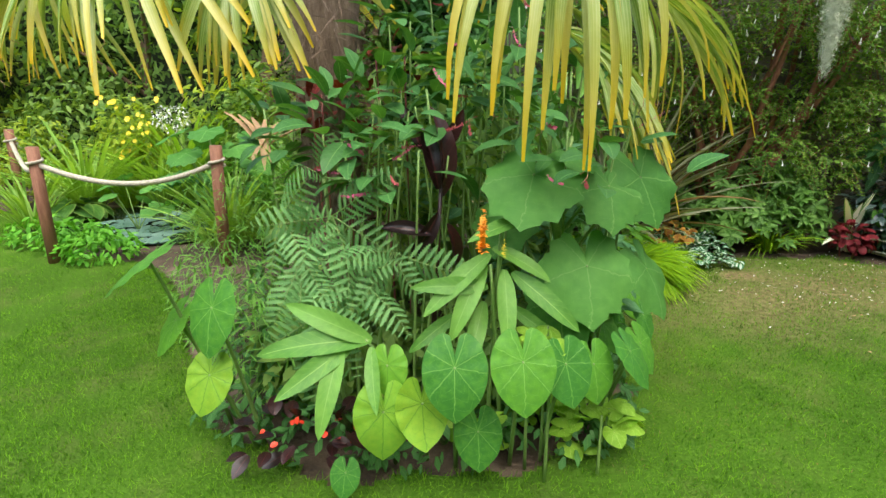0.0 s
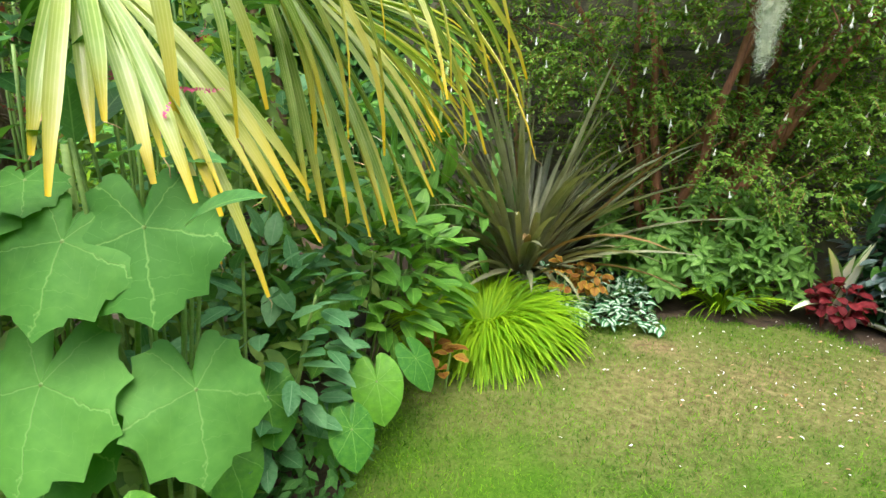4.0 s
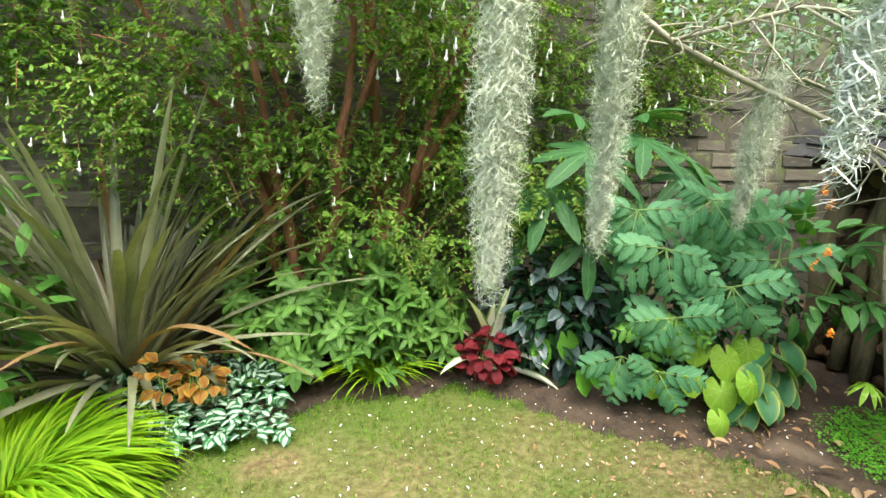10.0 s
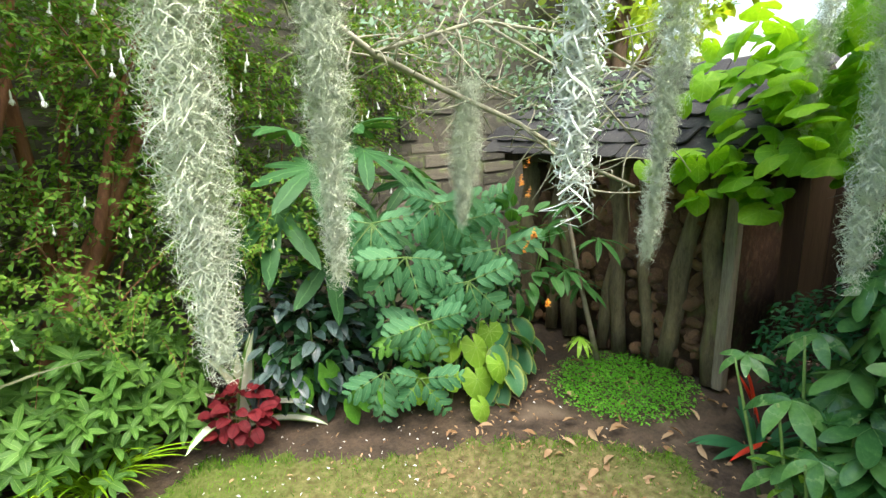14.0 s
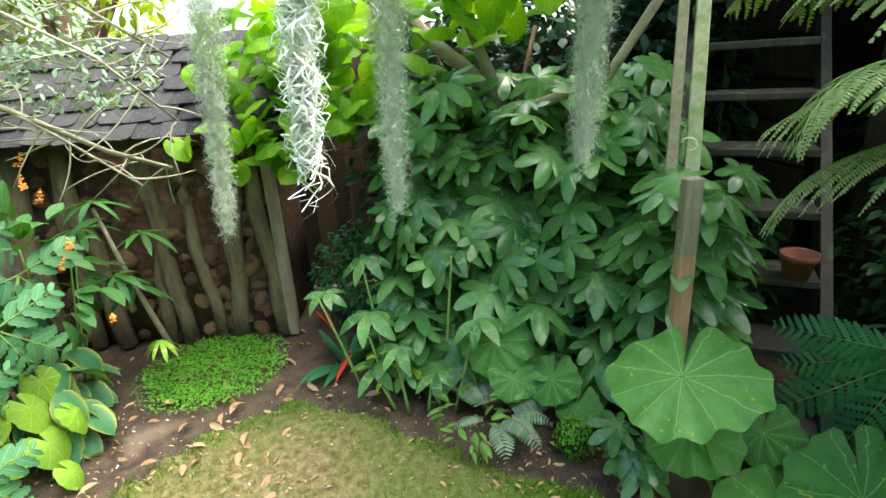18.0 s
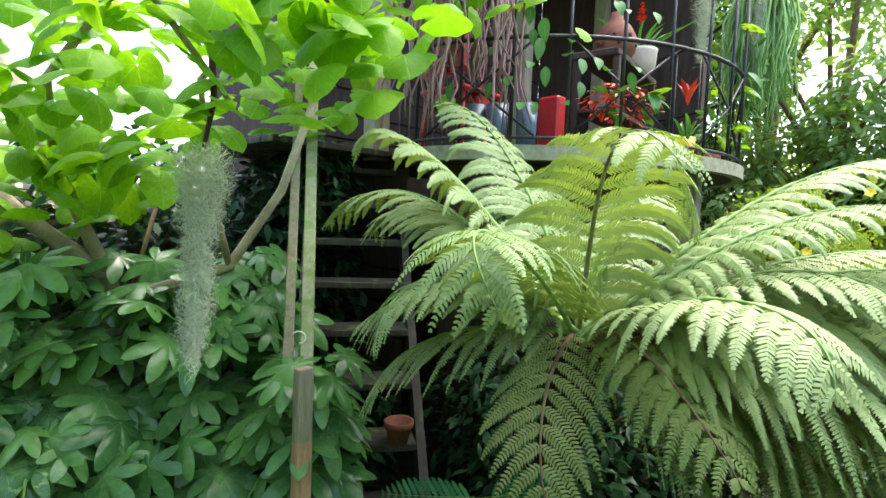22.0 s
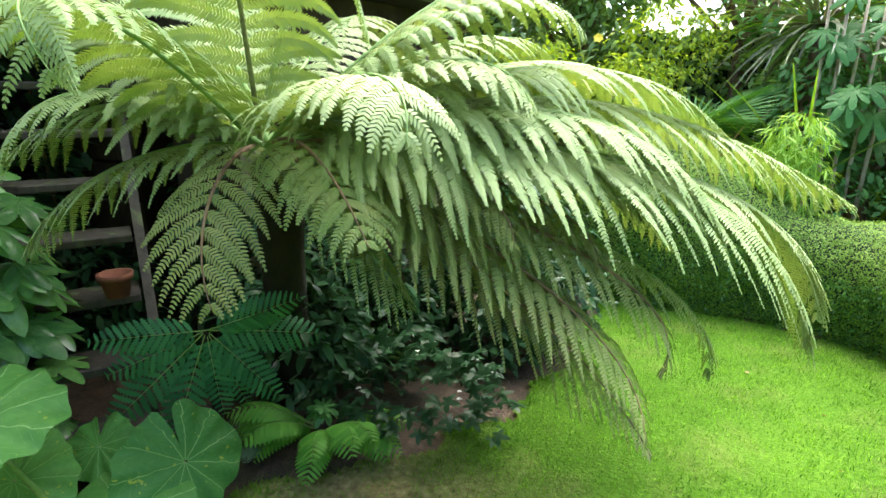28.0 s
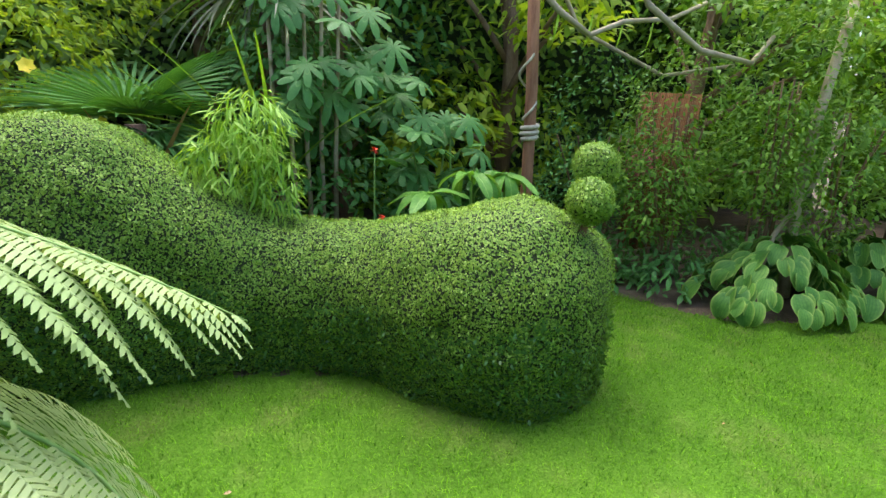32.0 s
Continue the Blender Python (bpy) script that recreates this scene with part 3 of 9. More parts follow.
M_CANE = rough_mat("reed_screen", (0.13, 0.05, 0.02), (0.32, 0.13, 0.05), 20, 0.8, 0.5, 0.004, rnd_amt=0.4)

# lawn turf: green with bare, dry and mossy patches of its own
M_TURF, nt, b = mat("turf")
big = noise_fac(nt, 1.1, 4)
fine = noise_fac(nt, 60.0, 3, 0.7)
col = ramp(nt, mth(nt, "ADD", mth(nt, "MULTIPLY", big, 0.5), mth(nt, "MULTIPLY", fine, 0.5)), [(0.3, (0.03, 0.072, 0.006)), (0.5, (0.058, 0.138, 0.011)), (0.7, (0.095, 0.20, 0.018))])
nt.links.new(col, b.inputs["Base Color"])
b.inputs["Roughness"].default_value = 0.9
b.inputs["Specular IOR Level"].default_value = 0.08
nt.links.new(bump(nt, fine, 0.8, 0.02), b.inputs["Normal"])

# plank colour darkened for the deep shade at the stairs, with green stains
M_TREAD = rough_mat("shade_dark_plank", (0.016, 0.014, 0.011), (0.060, 0.050, 0.038), 10, 0.7, 0.5, 0.005, stretch=(3, 3, 0.3), stain=((0.10, 0.14, 0.05), 4.0, 0.58))
# ---------------------------------------------------------------- ground and lawn
LAWN = [(1.9, -1.95), (1.35, -1.82), (0.75, -1.60), (0.42, -1.28), (0.02, -0.98), (-0.32, -1.14), (-0.45, -1.4), (-0.5, -2.4), (-1.3, -2.1), (-1.8, -1.45), (-2.8, -1.2), (-5, -1), (-7, 1), (-7, 6.5), (-4.7, 6.0), (-3.3, 4.5),
        (-2.6, 4.3), (-1.9, 3.6), (-1.4, 2.75), (-1.0, 2.15), (-0.4, 1.78), (0.17, 1.8), (0.7, 2.02), (0.95, 2.4), (0.85, 3.0), (0.9, 3.5), (1.25, 3.55), (1.6, 3.75),
        (2.05, 4.22), (2.55, 4.4), (3.2, 4.38), (3.45, 4.15), (3.7, 3.88), (4.1, 3.62), (4.45, 3.2), (4.6, 2.9), (4.5, 2.6), (4.28, 2.38), (4.0, 2.1), (3.75, 1.75),
        (3.5, 1.35), (3.2, 0.85), (2.8, 0.42), (2.5, -0.05), (2.4, -0.6), (2.4, -1.3), (2.3, -1.9)]


def in_poly(x, y, poly):
    inside = np.zeros(np.shape(x), bool)
    n = len(poly)
    for i in range(n):
        (x1, y1), (x2, y2) = poly[i], poly[(i + 1) % n]
        hit = ((y1 > y) != (y2 > y)) & (x < (x2 - x1) * (y - y1) / (y2 - y1 + 1e-12) + x1)
        inside ^= hit
    return inside


def wob(x, y):
    return 0.03 * np.sin(x * 13 + y * 7) + 0.02 * np.sin(x * 29 - y * 23)


def worn(x, y):
    """How worn the turf is: bare by the bed at the back, sound elsewhere."""
    d = 0.62 * np.exp(-(((x - 3.0) / 1.35) ** 2 + ((y - 3.75) / 0.75) ** 2)) + 0.8 * np.exp(-(((x - 4.15) / 0.6) ** 2 + ((y - 2.9) / 0.9) ** 2)) + 0.9 * np.exp(-(((x - 2.9) / 0.6) ** 2 + ((y - 0.75) / 0.35) ** 2))
    d = d + 0.9 * np.exp(-(((x - 2.26) / 0.13) ** 2 + ((y - 3.98) / 0.09) ** 2)) + 0.35 * np.exp(-(((x - 1.7) / 1.0) ** 2 + ((y - 3.4) / 0.5) ** 2))
    return np.clip(d + 0.10 * np.sin(x * 5.1 + 2.3 * np.sin(y * 1.7 + 0.6 * x) + 1) * np.sin(y * 6.3 + 1.9 * np.sin(x * 2.3)) + 0.10 * np.sin(x * 17 + 3 * np.sin(y * 3.1)) * np.sin(y * 15 + 2 + 2.5 * np.sin(x * 4.3)), 0, 1)


g = np.concatenate([[-400, -80, -20, -9], np.arange(-7, 7.01, 0.14), [9, 20, 80, 400]])
GX, GY = np.meshgrid(g, g)
GZ = np.where((abs(GX) < 6.9) & (abs(GY) < 6.9), 0.012 * np.sin(GX * 9.1 + 1) * np.sin(GY * 8.3) + 0.006 * np.sin(GX * 23) * np.sin(GY * 27) - 0.022, -0.03)
n = len(g)
idx = np.arange(n * n).reshape(n, n)
F = np.stack([idx[:-1, :-1], idx[:-1, 1:], idx[1:, 1:], idx[1:, :-1]], -1).reshape(-1, 4)
whole("ground", make_mesh("ground", np.stack([GX, GY, GZ], -1).reshape(-1, 3), F, [M_SOIL]), "dark brown garden soil with wood chips", "ground", kind="structure")

nt = M_TURF.node_tree
at = nt.nodes.new("ShaderNodeAttribute")
at.attribute_name = "worn"
bs = nt.nodes["Principled BSDF"]
dry = ramp(nt, noise_fac(nt, 26.0, 4), [(0.3, (0.13, 0.085, 0.045)), (0.55, (0.24, 0.20, 0.09)), (0.75, (0.34, 0.28, 0.15))])
nt.links.new(mixc(nt, at.outputs["Fac"], bs.inputs["Base Color"].links[0].from_socket, dry), bs.inputs["Base Color"])
h = 0.03
gx, gy = np.arange(-7, 5.0, h), np.arange(-2.6, 6.6, h)
GX, GY = np.meshgrid(gx, gy)
nx, ny = len(gx), len(gy)
idx = np.arange(nx * ny).reshape(ny, nx)
F = np.stack([idx[:-1, :-1], idx[:-1, 1:], idx[1:, 1:], idx[1:, :-1]], -1)
keep = in_poly(GX[:-1, :-1] + h / 2 + wob(GX, GY)[:-1, :-1], GY[:-1, :-1] + h / 2 + wob(GY, GX)[:-1, :-1], LAWN)
F = F[keep]
used, inv = np.unique(F, return_inverse=True)
V = np.stack([GX, GY, 0.004 * np.sin(GX * 7) * np.sin(GY * 6)], -1).reshape(-1, 3)[used]
me = make_mesh("lawn", V, inv.reshape(-1, 4), [M_TURF])
a = me.attributes.new("worn", "FLOAT", "POINT")
a.data.foreach_set("value", worn(V[:, 0], V[:, 1]).astype(np.float32))
lawn = whole("lawn", me, "short mown green lawn, worn and dry by the beds", "lawn", kind="structure")


def grass(name, count, box, material, length, keepf, label, seed):
    rg = np.random.RandomState(seed)
    x, y = rg.uniform(box[0], box[1], count), rg.uniform(box[2], box[3], count)
    ok = in_poly(x + wob(x, y), y + wob(y, x), LAWN) & (rg.rand(count) < keepf(x, y))
    x, y = x[ok], y[ok]
    n = len(x)
    tmpl = (np.array([(-0.5, 0, 0), (0.5, 0, 0), (0.28, 0.6, 0.12), (-0.28, 0.6, 0.12), (0.02, 1, 0.0), (-0.02, 1, 0.0)], float), np.array([(0, 1, 2, 3), (3, 2, 4, 5)]), np.array([(0, 0), (0, 1), (0.6, 1), (0.6, 0), (1, 1), (1, 0)], float))
    L = rg.uniform(*length, n)
    S = np.stack([rg.uniform(0.0022, 0.004, n), L, L], -1)
    R = quat_rows(rg.uniform(0, tau, n), rg.uniform(0.15, 1.15, n), rg.uniform(-0.4, 0.4, n))
    part(name, scatter(name, tmpl, np.stack([x, y, np.full(n, -0.002)], -1), R, S, [material]), lawn, label=label, kind="stuff")


grass("grass", 330000, (-2.6, 4.7, -2.4, 4.5), M_GRASS, (0.016, 0.034), lambda x, y: 1 - 0.85 * worn(x, y), "short green grass blades", 1)
grass("far_grass", 90000, (-7, -1.0, -2.3, 6.5), M_GRASS, (0.02, 0.038), lambda x, y: 1 - worn(x, y), "short green grass blades", 2)
grass("dry_grass", 90000, (0.5, 4.7, 0.2, 4.5), M_DRYGRASS, (0.012, 0.026), lambda x, y: 0.12 + 0.75 * worn(x, y), "dry yellowish grass blades", 3)



def rim(x, y):
    """Nearness to the lawn's edge."""
    near = np.zeros(np.shape(x))
    for a in range(6):
        near += ~in_poly(x + 0.055 * cos(a * pi / 3), y + 0.055 * sin(a * pi / 3), LAWN)
    return np.clip(near / 3, 0, 1)


grass("edge_grass", 420000, (-2.6, 4.7, -2.5, 4.5), M_GRASS, (0.03, 0.06), lambda x, y: rim(x, y) * (1 - 0.6 * worn(x, y)), "longer grass along the lawn's edge", 4)
# fallen petals, chips and leaves on the ground
rg = np.random.RandomState(5)
tm = strip_leaf(1, 0.45, 3, 2, droop=0.6, fold=0.5)
tm = (tm[0], np.array(tm[1]), tm[2])


def litter(name, n, cx, cy, sx, sy, s, material, label, seed, lawn_only=False):
    rg = np.random.RandomState(seed)
    x, y = rg.normal(cx, sx, n), rg.normal(cy, sy, n)
    P = np.stack([x, y, np.full(n, 0.012)], -1)
    whole(name, scatter(name, tm, P, quat_rows(rg.uniform(0, tau, n), rg.uniform(-0.3, 0.4, n), rg.uniform(-0.8, 0.8, n)), rg.uniform(*s, n), [material]), label, "litter", kind="stuff")


litter("fallen_petals", 300, 3.05, 3.75, 0.8, 0.38, (0.008, 0.02), M_WHITE, "small white fuchsia petals fallen on the lawn", 1)
litter("fallen_chips", 900, 4.0, 3.2, 0.65, 0.6, (0.010, 0.028), M_DRYLEAF, "brown chips and leaf scraps on the ground", 2)
litter("fallen_leaves", 90, 4.7, 3.3, 0.45, 0.5, (0.04, 0.09), M_DRYLEAF, "dry tan leaves fallen on the soil", 3)
litter("leaf_scraps", 260, 3.9, 1.9, 0.35, 0.3, (0.012, 0.04), M_DRYLEAF, "dry leaf scraps on the soil", 4)
litter("lawn_scraps", 40, 0.0, 0.3, 1.6, 0.9, (0.012, 0.035), M_DRYLEAF, "pale leaf scraps on the lawn", 6)

# ---------------------------------------------------------------- stone wall at the back, each stone its own piece
wall_n = whole("wall_north", Build().box(0.55, 8.2, 5.30, 5.66, -0.1, 3.4).mesh("wall_north", [M_MORTAR], False), "old rubble stone garden wall with lichen", "wall", kind="structure")


def stone_mesh(seed):
    r = random.Random(seed)
    bm = bmesh.new()
    bmesh.ops.create_cube(bm, size=1)
    bmesh.ops.bevel(bm, geom=bm.edges[:], offset=0.09, segments=1, affect="EDGES")
    for v in bm.verts:
        v.co += Vector((r.uniform(-1, 1), r.uniform(-1, 1), r.uniform(-1, 1))) * 0.045
    me = bpy.data.meshes.new("stone")
    bm.to_mesh(me)
    bm.free()
    me.materials.append(M_STONE)
    return me


STONES = [stone_mesh(i) for i in range(6)]

# ---------------------------------------------------------------- fence on the east side
fence = thing("fence", "dark brown wooden board fence behind shrubs", "fence", (0, 0, 0))
bme = [Build().box(-0.011, 0.011, -0.058, 0.058, 0, 1.0, bevel=0.003).mesh("board", [M_FENCE], False)]
for i in range(52):
    y = 3.4 - i * 0.118
    part("board", bme[0], fence, Matrix.Translation((6.05 + U(-0.008, 0.008), y, 0)) @ Matrix.Diagonal((1, 1, 1.62 + U(-0.02, 0.02), 1)))
for z in (0.35, 1.35):
    part("rail", Build().box(6.065, 6.11, -2.75, 3.5, z, z + 0.08, bevel=0.006).mesh("rail", [M_FENCE], False), fence)

pick = thing("picket_fence", "pale grey picket fence seen beyond the shrubs", "fence", (0, 0, 0))
pm = Build().box(-0.01, 0.01, -0.04, 0.04, 0, 1.9, bevel=0.004).mesh("picket", [M_LICHEN], False)
for i in range(34):
    part("picket", pm, pick, pose(8.6, 4.6 - i * 0.13, 0.0, U(-1, 1), 0, 0))

# ---------------------------------------------------------------- log hut in the corner
hut = thing("garden_hut", "small rustic hut of mossy logs with a slate roof", "hut", (5.48, 3.55, 0), rz=-7)
part("wall", Build().box(0.0, 1.0, -0.62, 0.78, 0, 1.18).mesh("wall", [M_CORK]), hut, label="rubble and bark wall")
for i, (y, w, lean) in enumerate(((-0.58, 0.05, 0.02), (-0.30, 0.05, -0.05), (-0.2, 0.035, 0.03), (0.0, 0.045, 0.02), (0.12, 0.04, -0.04), (0.38, 0.05, 0.03), (0.55, 0.04, -0.02), (0.76, 0.07, 0.0))):
    pts = [(-0.03 + 0.02 * sin(k * 1.3 + i), y + lean * k * 0.5 + 0.012 * sin(k * 2 + i), k * 0.2) for k in range(7)]
    part("log", Build().tube(pts, [w * (1.1 - 0.03 * k + 0.1 * sin(k * 2.2 + i)) for k in range(7)], 9).mesh("log", [M_LOG]), hut)
RUB = []
for i in range(4):
    bm = bmesh.new()
    bmesh.ops.create_icosphere(bm, subdivisions=2, radius=0.5)
    for v in bm.verts:
        v.co *= 1 + 0.45 * noise.noise(v.co * 2.3 + Vector((i * 7, 0, 0)))
    me = bpy.data.meshes.new("stone")
    bm.to_mesh(me); bm.free()
    me.materials.append(M_CORK)
    RUB.append(me)
for i in range(170):
    y, z = U(-0.6, 0.76), U(0.02, 1.15)
    part("stone", RUB[i % 4], hut, Matrix.Translation((-0.01, y, z)) @ Euler((U(0, 6), U(0, 6), U(0, 6))).to_matrix().to_4x4() @ Matrix.Diagonal((U(0.05, 0.10), U(0.05, 0.13), U(0.04, 0.10), 1)))
part("door_post", Build().box(-0.075, -0.01, -0.66, -0.6, 0, 1.2, bevel=0.006).mesh("door_post", [M_WOOD_OLD], False), hut)
part("beam", Build().box(-0.10, 0.0, -0.75, 0.95, 1.17, 1.25, bevel=0.01).mesh("beam", [M_WOOD_DK], False), hut)
part("roof", Build().add([(-0.2, -0.8, 1.23), (-0.2, 1.05, 1.23), (0.45, -0.8, 1.72), (0.45, 1.05, 1.72), (1.2, -0.8, 1.23), (1.2, 1.05, 1.23)], [(0, 2, 3, 1), (2, 4, 5, 3), (0, 1, 5, 4), (0, 4, 2), (1, 3, 5)]).mesh("roof", [M_WOOD_DK], False), hut)
SL = [Build().box(-0.5, 0.5, -0.5, 0.5, -0.5, 0.5, bevel=0.12).mesh("slate", [M_SLATE], False) for _ in range(1)]
slope = math.atan2(0.49, 0.65)
for r in range(7):
    for c in range(14):
        u = (r + 0.4) / 7
        m = Matrix.Translation((-0.2 + 0.65 * u + U(-0.01, 0.01), -0.78 + (c + 0.5 * (r % 2)) * 0.133 + U(-0.015, 0.015), 1.245 + 0.49 * u + 0.01)) @ Euler((U(-0.1, 0.1), -slope + 0.10 + U(-0.08, 0.08), U(-0.2, 0.2))).to_matrix().to_4x4()
        part("slate", SL[0], hut, m @ Matrix.Diagonal((0.17, U(0.12, 0.17), 0.012, 1)))

# ---------------------------------------------------------------- wooden stairs up to the balcony
stairs = thing("garden_stairs", "steep weathered wooden garden stairs with open treads", "stairs", (3.563, 0.987, 0), rz=math.degrees(math.atan2(-0.56, 0.829)))
RUN, RISE, WID = 0.182, 0.215, 0.56
for k in range(9):
    z, f = 0.229 + RISE * k, 0.03 + RUN * k
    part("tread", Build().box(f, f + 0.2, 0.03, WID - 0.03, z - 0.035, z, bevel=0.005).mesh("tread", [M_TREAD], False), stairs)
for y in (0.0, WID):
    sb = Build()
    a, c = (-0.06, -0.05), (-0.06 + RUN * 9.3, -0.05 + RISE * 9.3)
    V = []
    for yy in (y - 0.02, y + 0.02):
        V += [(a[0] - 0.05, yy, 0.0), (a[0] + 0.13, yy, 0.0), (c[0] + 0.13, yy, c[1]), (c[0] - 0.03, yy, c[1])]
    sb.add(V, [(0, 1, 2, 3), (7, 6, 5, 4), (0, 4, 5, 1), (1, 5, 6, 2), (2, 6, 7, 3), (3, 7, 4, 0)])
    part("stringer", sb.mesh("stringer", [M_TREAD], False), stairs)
dirv = Vector((4.446 - 3.877, 0.99 - 1.347, 1.89 - 0.784))
rails = thing("handrail", "greenish weathered wooden handrail on a brown post", "handrail", (3.868, 1.395, 0))
part("post", Build().box(-0.022, 0.022, -0.03, 0.03, 0.0, 0.86, bevel=0.004).box(-0.0215, 0.0215, -0.0295, 0.0295, 0.80, 1.12, 1, bevel=0.004).mesh("post", [M_WOOD_RED, M_WOOD_OLD], False), rails, label="brown lower post with a paler top")
m = aim((0.04, -0.035, 0.72), dirv, up=(-0.8, 0.5, 0))
part("rail", Build().box(-0.026, 0.026, -0.05, 2.3, -0.024, 0.024, bevel=0.004).mesh("rail", [M_WOOD_GRN], False), rails, m)
part("rail", Build().box(-0.02, 0.02, 0.3, 2.3, -0.02, 0.02, bevel=0.004).mesh("back_rail", [M_WOOD_OLD], False), rails, aim((0.07, 0.03, 0.75), dirv, up=(-0.8, 0.5, 0)), label="grey weathered rail behind")
hook = Build().tube([(0.025 * cos(t) - 0.03, 0, 0.022 * sin(t)) for t in np.linspace(0.3, 4.6, 9)], 0.003, 5)
part("hook", hook.mesh("hook", [M_WHITE]), rails, pose(0.06, 0.02, 1.22, 0, 0, 40))

# ---------------------------------------------------------------- balcony and summer house behind the tree fern
BX, BY, BZ = 4.62, -1.05, 2.05
deck = thing("balcony", "curved timber balcony with black iron railings", "balcony", (BX, BY, BZ))
arc = [radians(a) for a in range(96, 262, 6)]
bd = Build()
V, F = [], []
for a in arc:
    for r, z in ((1.42, 0.0), (1.42, -0.075), (1.36, -0.075), (1.36, 0.0)):
        V.append((r * cos(a), r * sin(a), z))
for i in range(len(arc) - 1):
    for k in range(4):
        F.append((i * 4 + k, i * 4 + (k + 1) % 4, i * 4 + 4 + (k + 1) % 4, i * 4 + 4 + k))
part("edge_board", bd.add(V, F).mesh("edge_board", [M_LICHEN], False), deck, label="pale grey curved edge board")
part("deck", Build().add([(0.9, 1.36, -0.03)] + [(1.37 * cos(a), 1.37 * sin(a), -0.03) for a in arc] + [(0.9, -1.36, -0.03), (0.9, 1.36, -0.07)] + [(1.37 * cos(a), 1.37 * sin(a), -0.07) for a in arc] + [(0.9, -1.36, -0.07)],
                         [tuple(range(len(arc) + 2)), tuple(range(len(arc) + 2, 2 * len(arc) + 4))[::-1]]).mesh("deck", [M_WOOD_DK], False), deck)
for z, r in ((0.04, 0.010), (0.55, 0.012), (1.08, 0.014)):
    part("rail", Build().tube([(1.39 * cos(a), 1.39 * sin(a), z + (0.12 * sin((a - arc[0]) / (arc[-1] - arc[0]) * pi) if z > 1 else 0)) for a in arc], r, 6).mesh("rail", [M_IRON]), deck)
for i, a in enumerate(np.linspace(arc[0], arc[-1], 15)):
    part("baluster", Build().tube([(1.39 * cos(a), 1.39 * sin(a), 0), (1.39 * cos(a), 1.39 * sin(a), 1.1)], 0.009, 6).mesh("baluster", [M_IRON]), deck)
for i in range(5):
    a, c = arc[0] + (arc[-1] - arc[0]) * (i * 3 + 0.2) / 15, arc[0] + (arc[-1] - arc[0]) * (i * 3 + 2.6) / 15
    for z0, z1 in ((0.05, 0.55), (0.55, 0.05)):
        part("brace", Build().tube([(1.39 * cos(a + (c - a) * t), 1.39 * sin(a + (c - a) * t), z0 + (z1 - z0) * t) for t in (0, 0.5, 1)], 0.007, 5).mesh("brace", [M_IRON]), deck)
for a in (120, 178, 235):
    part("post", Build().box(-0.045, 0.045, -0.045, 0.045, -BZ, -0.07, bevel=0.006).mesh("post", [M_WOOD_OLD], False), deck, pose(1.2 * cos(radians(a)), 1.2 * sin(radians(a)), 0, 0, 0, a))
# boards added behind the ivy to block light below the balcony
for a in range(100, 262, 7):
    part("under_board", Build().box(-0.012, 0.012, -0.072, 0.072, -BZ, -0.075, bevel=0.003).mesh("under_board", [M_WOOD_DK], False), deck, pose(1.12 * cos(radians(a)), 1.12 * sin(radians(a)), 0, 0, 0, a), "added dark board that blocks light below the balcony")
# landing added above the stairs to shade them
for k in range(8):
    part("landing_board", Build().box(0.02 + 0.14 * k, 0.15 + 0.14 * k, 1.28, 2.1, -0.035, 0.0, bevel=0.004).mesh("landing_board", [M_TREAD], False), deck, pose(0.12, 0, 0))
# dark wall added below the landing to stop light from behind
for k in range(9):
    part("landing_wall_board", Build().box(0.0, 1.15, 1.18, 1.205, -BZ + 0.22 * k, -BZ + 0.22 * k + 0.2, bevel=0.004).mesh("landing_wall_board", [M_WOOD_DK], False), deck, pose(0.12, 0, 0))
house = thing("summer_house", "dark timber summer house with a deep eave", "summer house", (5.35, -1.05, 0))
part("wall", Build().box(0.35, 1.9, -1.6, 1.4, 0, 4.3).mesh("wall", [M_WOOD_DK], False), house)
part("side_wall", Build().box(-1.4, 0.348, -1.7, -1.6, 0, 4.3).mesh("side_wall", [M_WOOD_DK], False), house)
part("roof", Build().box(-1.5, 2.1, -1.85, 1.55, 4.3, 4.42).mesh("roof", [M_WOOD_DK], False), house)
for y in (1.32, -0.2, -1.5):
    part("post", Build().box(-0.5, -0.38, y - 0.06, y + 0.06, 2.0, 4.3, bevel=0.008).mesh("post", [M_WOOD_OLD], False), house)
for i in range(12):
    part("board", Build().box(0.33, 0.352, -1.55, 1.38, 2.05 + i * 0.19, 2.05 + i * 0.19 + 0.17, bevel=0.004).mesh("board", [M_WOOD_DK], False), house)

# ---------------------------------------------------------------- clipped hedge, a long rolling body with a topknot
SP = [(-0.40, -1.28), (0.05, -1.38), (0.62, -1.86), (1.10, -2.08), (1.52, -2.16), (1.95, -2.18), (2.5, -2.15), (3.2, -2.1)]
HH = [0.80, 0.92, 0.72, 0.72, 0.94, 1.22, 1.16, 0.85]
HW = [0.34, 0.50, 0.38, 0.36, 0.40, 0.46, 0.44, 0.36]


def lerp_list(L, t):
    t = min(max(t, 0), 0.9999) * (len(L) - 1)
    i, f = int(t), t - int(t)
    g_ = lambda k: L[min(max(k, 0), len(L) - 1)]
    p0, p1, p2, p3 = g_(i - 1), g_(i), g_(i + 1), g_(i + 2)
    cr = lambda a, b, c, d: 0.5 * ((2 * b) + (c - a) * f + (2 * a - 5 * b + 4 * c - d) * f * f + (3 * b - a - 3 * c + d) * f ** 3)
    return tuple(cr(*q) for q in zip(p0, p1, p2, p3)) if isinstance(p1, tuple) else cr(p0, p1, p2, p3)


